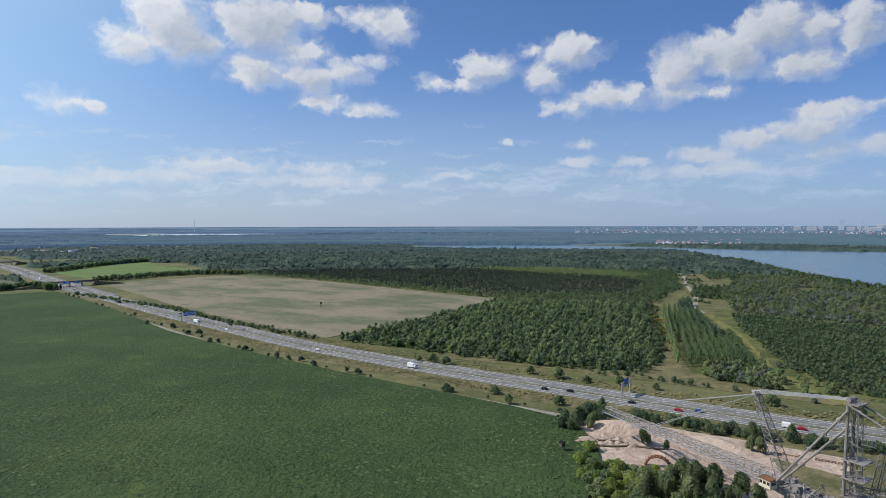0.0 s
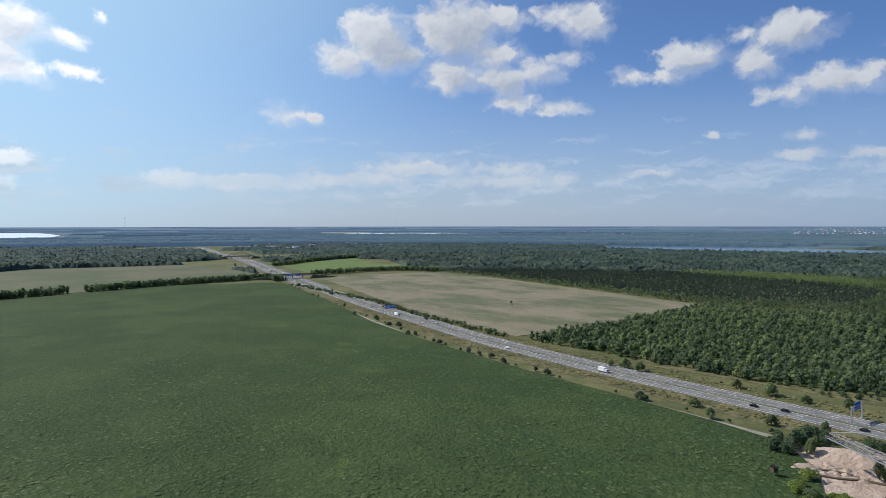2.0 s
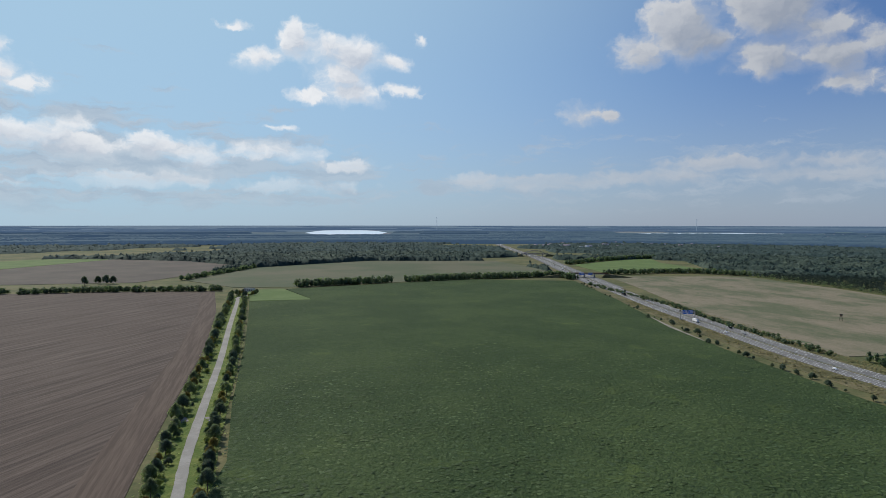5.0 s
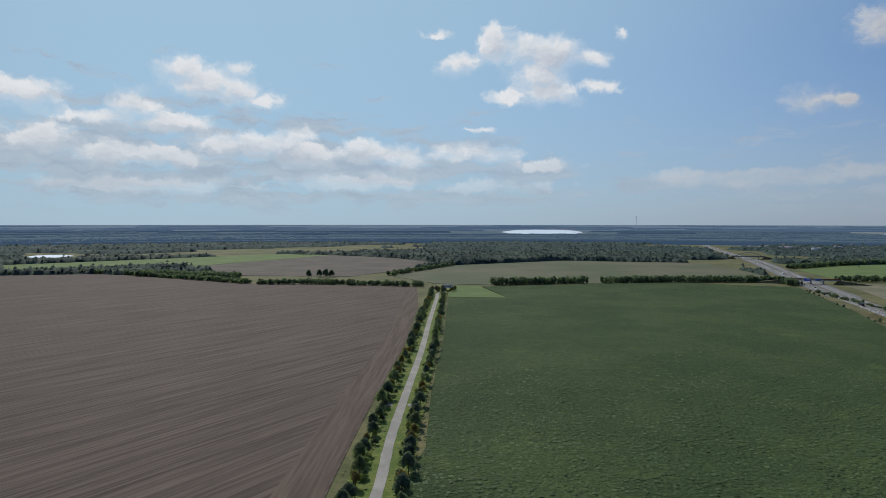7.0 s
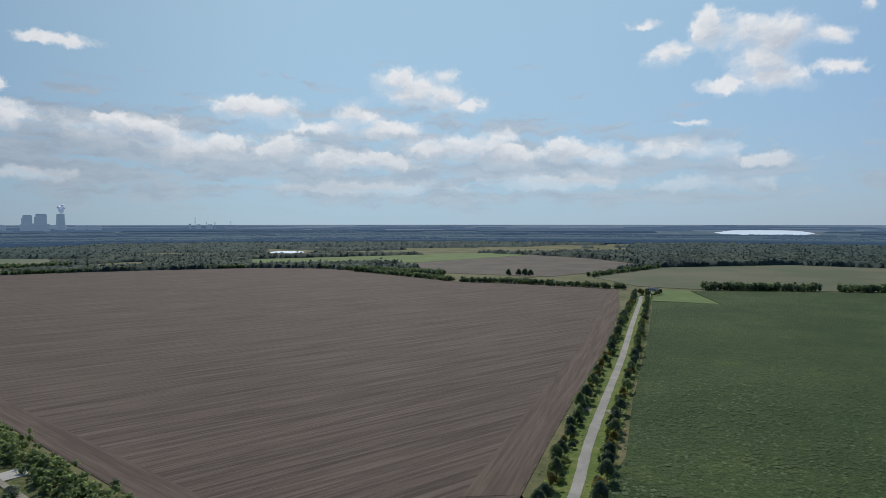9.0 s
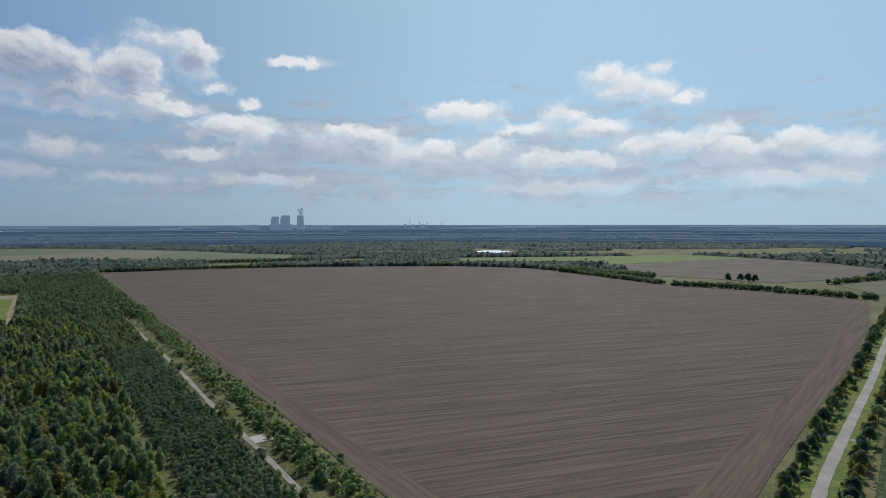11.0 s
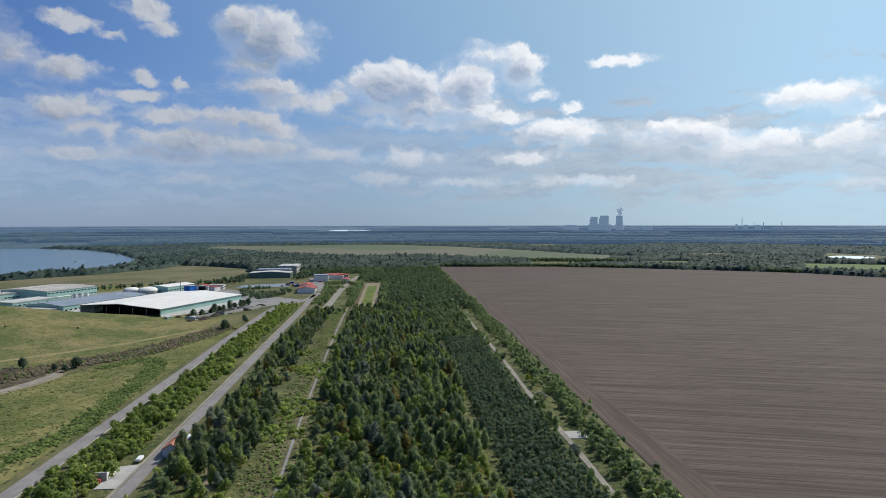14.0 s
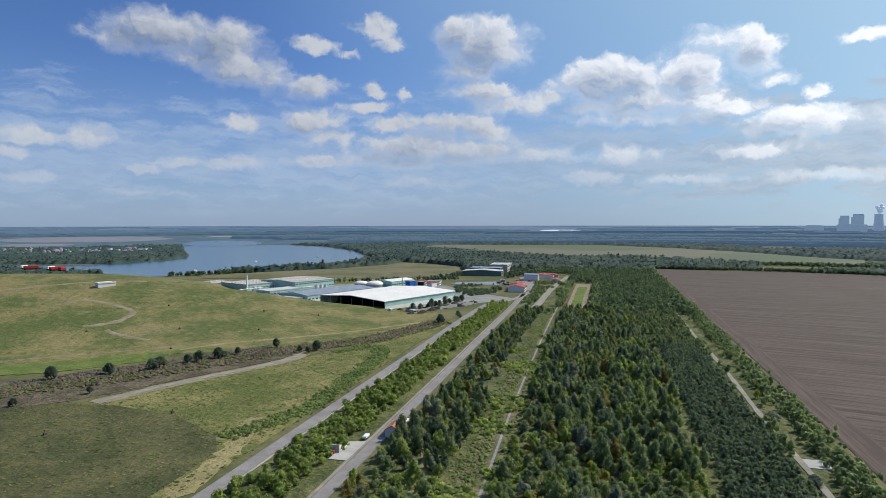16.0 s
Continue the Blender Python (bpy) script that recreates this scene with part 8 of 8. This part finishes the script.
# ---- the far distance ----
def rim_strip(name, az0, az1, d0, d1, material, label, category, seed):
    """A far field or lake lying on the rising rim."""
    co, tri, n = [], [], 30
    for i in range(n + 1):
        a = az0 + (az1 - az0) * i / n
        w = 1 - abs(2 * i / n - 1) ** 4
        wob = 0.12 * noise.noise(Vector((a * 0.8, seed, 0)))
        mid = (1 / d0 + 1 / d1) / 2
        for e in np.linspace(1 / d0, 1 / d1, 7):
            p, s = far(a, 1 / (mid + (e - mid) * max(0.05, w + wob)))
            co.append((p.x, p.y, p.z + 0.8))
    for i in range(n):
        for k in range(6):
            b = 7 * i + k
            tri += [(b, b + 1, b + 7), (b + 1, b + 8, b + 7)]
    me = tri_mesh(name, np.array(co), np.array(tri), M[material])
    tagged(new(name, me), label, category, "", "structure")


rim_strip("water", 49.0, 56.3, 5200, 8800, "lake_haze", "pale shining lake in the distance", "lake", 1)
rim_strip("water", 14.0, 26.5, 6200, 7000, "lake_haze", "thin bright lake in the distance", "lake", 2)
rim_strip("water", 133.5, 137.5, 8200, 9600, "lake_haze", "thin bright lake in the distance", "lake", 3)
rim_strip("water", 92.3, 95.4, 2060, 2230, "lake_haze", "small bright pond among woods", "lake", 4)
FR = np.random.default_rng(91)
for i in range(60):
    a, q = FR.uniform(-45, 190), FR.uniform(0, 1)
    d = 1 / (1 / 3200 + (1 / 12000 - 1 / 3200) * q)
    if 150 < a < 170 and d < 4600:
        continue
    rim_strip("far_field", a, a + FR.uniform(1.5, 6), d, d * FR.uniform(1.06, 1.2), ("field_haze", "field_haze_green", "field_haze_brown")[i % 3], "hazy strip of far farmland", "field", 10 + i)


def far_houses(az0, az1, d0, d1, count, seed, label, high=7.0):
    """A far town: too many small houses to count."""
    rng = np.random.default_rng(seed)
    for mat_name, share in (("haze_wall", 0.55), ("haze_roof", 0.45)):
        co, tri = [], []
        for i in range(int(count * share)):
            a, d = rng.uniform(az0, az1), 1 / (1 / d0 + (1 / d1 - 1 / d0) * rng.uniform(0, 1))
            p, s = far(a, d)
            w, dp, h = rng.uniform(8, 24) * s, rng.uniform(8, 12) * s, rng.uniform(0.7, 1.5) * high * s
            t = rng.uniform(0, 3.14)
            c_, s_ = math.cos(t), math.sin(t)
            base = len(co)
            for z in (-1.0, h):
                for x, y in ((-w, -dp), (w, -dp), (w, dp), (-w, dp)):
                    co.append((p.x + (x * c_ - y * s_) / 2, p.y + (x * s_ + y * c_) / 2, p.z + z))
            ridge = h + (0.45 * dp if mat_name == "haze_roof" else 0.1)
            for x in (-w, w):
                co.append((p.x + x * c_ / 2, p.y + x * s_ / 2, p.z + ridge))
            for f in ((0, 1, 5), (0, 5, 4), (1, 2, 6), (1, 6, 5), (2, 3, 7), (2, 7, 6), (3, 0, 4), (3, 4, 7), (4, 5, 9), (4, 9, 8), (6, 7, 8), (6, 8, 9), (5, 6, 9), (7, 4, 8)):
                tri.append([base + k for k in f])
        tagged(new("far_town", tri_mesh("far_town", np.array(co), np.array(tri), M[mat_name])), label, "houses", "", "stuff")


far_houses(8, 19, 4600, 6200, 300, 1, "red and white houses of a far town")
far_houses(-8, 6, 5200, 8000, 260, 2, "red and white houses of a far town")
far_houses(-26.5, -19, 3150, 3700, 160, 3, "pale lakeside houses on the far shore", 9)
far_houses(-36, -12, 6000, 16000, 520, 4, "pale and red roofs of the far city", 16)
far_houses(20, 36, 2600, 3300, 60, 5, "scattered houses among far trees")
far_houses(62, 80, 3200, 4600, 70, 6, "scattered houses among far trees")
far_houses(171.5, 183, 2380, 2750, 60, 7, "white houses and huts beyond the lake", 7)
rim_strip("water", 162.4, 169.0, 2940, 3850, "water", "far end of the lake behind the hill", "lake", 5)
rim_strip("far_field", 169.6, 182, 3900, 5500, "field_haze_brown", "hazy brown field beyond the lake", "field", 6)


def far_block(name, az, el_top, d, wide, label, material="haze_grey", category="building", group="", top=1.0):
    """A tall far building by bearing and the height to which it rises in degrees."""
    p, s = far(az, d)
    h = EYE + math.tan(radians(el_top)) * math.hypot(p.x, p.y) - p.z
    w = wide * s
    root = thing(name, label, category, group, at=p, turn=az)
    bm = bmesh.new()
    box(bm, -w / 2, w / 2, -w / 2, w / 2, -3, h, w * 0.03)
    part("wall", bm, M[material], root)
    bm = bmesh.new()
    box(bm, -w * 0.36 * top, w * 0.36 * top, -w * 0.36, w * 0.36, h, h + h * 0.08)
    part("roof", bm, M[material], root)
    return root


far_block("skyscraper", -32.56, 0.23, 9500, 60, "slim grey city skyscraper in the haze", group="city towers")
for az, el, w, m in ((-35.07, -0.1, 70, "haze_wall"), (-31.2, -0.25, 60, "haze_wall"), (-30.6, -0.28, 110, "haze_wall"), (-33.2, -0.3, 90, "haze_wall"), (-34.2, -0.28, 60, "haze_wall"), (-33.7, -0.22, 45, "haze_wall"), (-29.6, -0.24, 80, "haze_wall"), (-28.6, -0.1, 22, "haze_grey"), (-21.3, -0.2, 40, "haze_wall"), (-22.4, -0.22, 60, "haze_grey"), (-34.8, -0.3, 120, "haze_wall")):
    far_block("tower_block", az, el, 9000, w, "pale far city tower block", m, group="city towers")


def far_mast(az, el, d, label):
    p, s = far(az, d)
    h = EYE + math.tan(radians(el)) * math.hypot(p.x, p.y) - p.z
    root = thing("radio_mast", label, "mast", "radio masts", at=p)
    bm = bmesh.new()
    rod(bm, (0, 0, -2), (0, 0, h), 1.6, 0.9, 6)
    part("shaft", bm, M["haze_grey"], root)
    bm = bmesh.new()
    rod(bm, (0, 0, h * 0.9), (0, 0, h * 1.0), 1.9, 1.7, 6)
    part("antenna", bm, M["haze_grey"], root)


far_mast(44.42, 0.59, 8000, "thin tall radio mast on the horizon")
far_mast(21.72, 0.36, 9000, "thin radio mast on the horizon")
far_mast(-33.9, 0.44, 9500, "thin television mast above the city")


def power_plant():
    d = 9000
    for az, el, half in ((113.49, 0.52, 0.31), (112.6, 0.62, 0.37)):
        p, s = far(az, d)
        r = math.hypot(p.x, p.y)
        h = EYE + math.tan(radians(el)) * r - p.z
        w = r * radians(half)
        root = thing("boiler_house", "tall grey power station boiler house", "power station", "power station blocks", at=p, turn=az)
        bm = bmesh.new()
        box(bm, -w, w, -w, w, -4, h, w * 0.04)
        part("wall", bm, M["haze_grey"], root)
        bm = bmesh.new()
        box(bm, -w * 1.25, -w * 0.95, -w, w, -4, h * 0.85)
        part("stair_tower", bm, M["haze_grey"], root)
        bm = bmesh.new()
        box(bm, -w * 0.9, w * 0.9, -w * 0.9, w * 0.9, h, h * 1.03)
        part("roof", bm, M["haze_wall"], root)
    p, s = far(111.32, d)
    r = math.hypot(p.x, p.y)
    h = EYE + math.tan(radians(0.66)) * r - p.z
    w = r * radians(0.36)
    root = thing("cooling_tower", "waisted concrete cooling tower with steam", "power station", "power station blocks", at=p)
    bm = bmesh.new()
    rows = []
    for i in range(13):
        f = i / 12
        q = w * (0.78 + 0.42 * (1 - f) ** 2.2)
        rows.append([bm.verts.new((q * math.cos(a), q * math.sin(a), -2 + (h + 2) * f)) for a in np.arange(0, 6.28, 6.2832 / 28)])
    for a, b in zip(rows, rows[1:]):
        for k in range(28):
            bm.faces.new((a[k], a[(k + 1) % 28], b[(k + 1) % 28], b[k]))
    part("shell", bm, M["haze_grey"], root, smooth=True)
    rng = np.random.default_rng(4)
    n = 9
    at = np.stack([np.linspace(-0.2, -0.9, n) * w * 0.3 + rng.normal(0, w * 0.2, n), rng.normal(0, w * 0.2, n), h * 0.98 + np.linspace(0, 1.0, n) * w * 1.4], 1)
    co, tri = crowns(at, rng.uniform(0.32, 0.52, n) * w, rng.uniform(0.5, 0.8, n) * w, rng, 2, 0.1, 0.15)
    ob = new("steam_plume", tri_mesh("steam_plume", co, tri, M["steam"]))
    ob.parent = root
    for az, el, ww in ((101.49, 0.37, 8), (100.6, 0.02, 8), (99.9, 0.0, 10), (98.6, 0.05, 6), (101.9, -0.15, 30), (101.2, -0.2, 60), (100.3, -0.2, 70), (115.5, -0.2, 200), (110.0, -0.25, 120), (109.0, -0.25, 150), (113.0, -0.12, 300)):
        far_block("plant_chimney" if ww < 15 else "plant_hall", az, el, 8800, ww, "slim far industrial chimney in haze" if ww < 15 else "low far industrial hall", group="far industry")


power_plant()
for i, (az, d) in enumerate(((157.6, 1900), (163, 1700), (165.5, 1500), (154, 2200), (168, 1420))):
    p, s = far(az, d)
    root = thing("boat", "small white boat on the lake", "boat", "boats on the lake", at=(p.x, p.y, 0.25), turn=i * 50)
    bm = bmesh.new()
    v = [bm.verts.new(q) for q in ((-4, -1.4, 0), (2, -1.4, 0), (5, 0, 0.2), (2, 1.4, 0), (-4, 1.4, 0), (-4, -1.6, 1.2), (2, -1.6, 1.2), (5.6, 0, 1.5), (2, 1.6, 1.2), (-4, 1.6, 1.2))]
    for k in range(5):
        bm.faces.new((v[k], v[(k + 1) % 5], v[5 + (k + 1) % 5], v[5 + k]))
    bm.faces.new(v[5:]), bm.faces.new(v[:5])
    part("hull", bm, M["car_white"], root)
    bm = bmesh.new()
    box(bm, -2, 1.5, -1, 1, 1.2, 2.6, 0.2)
    part("cabin", bm, M["car_white"], root)
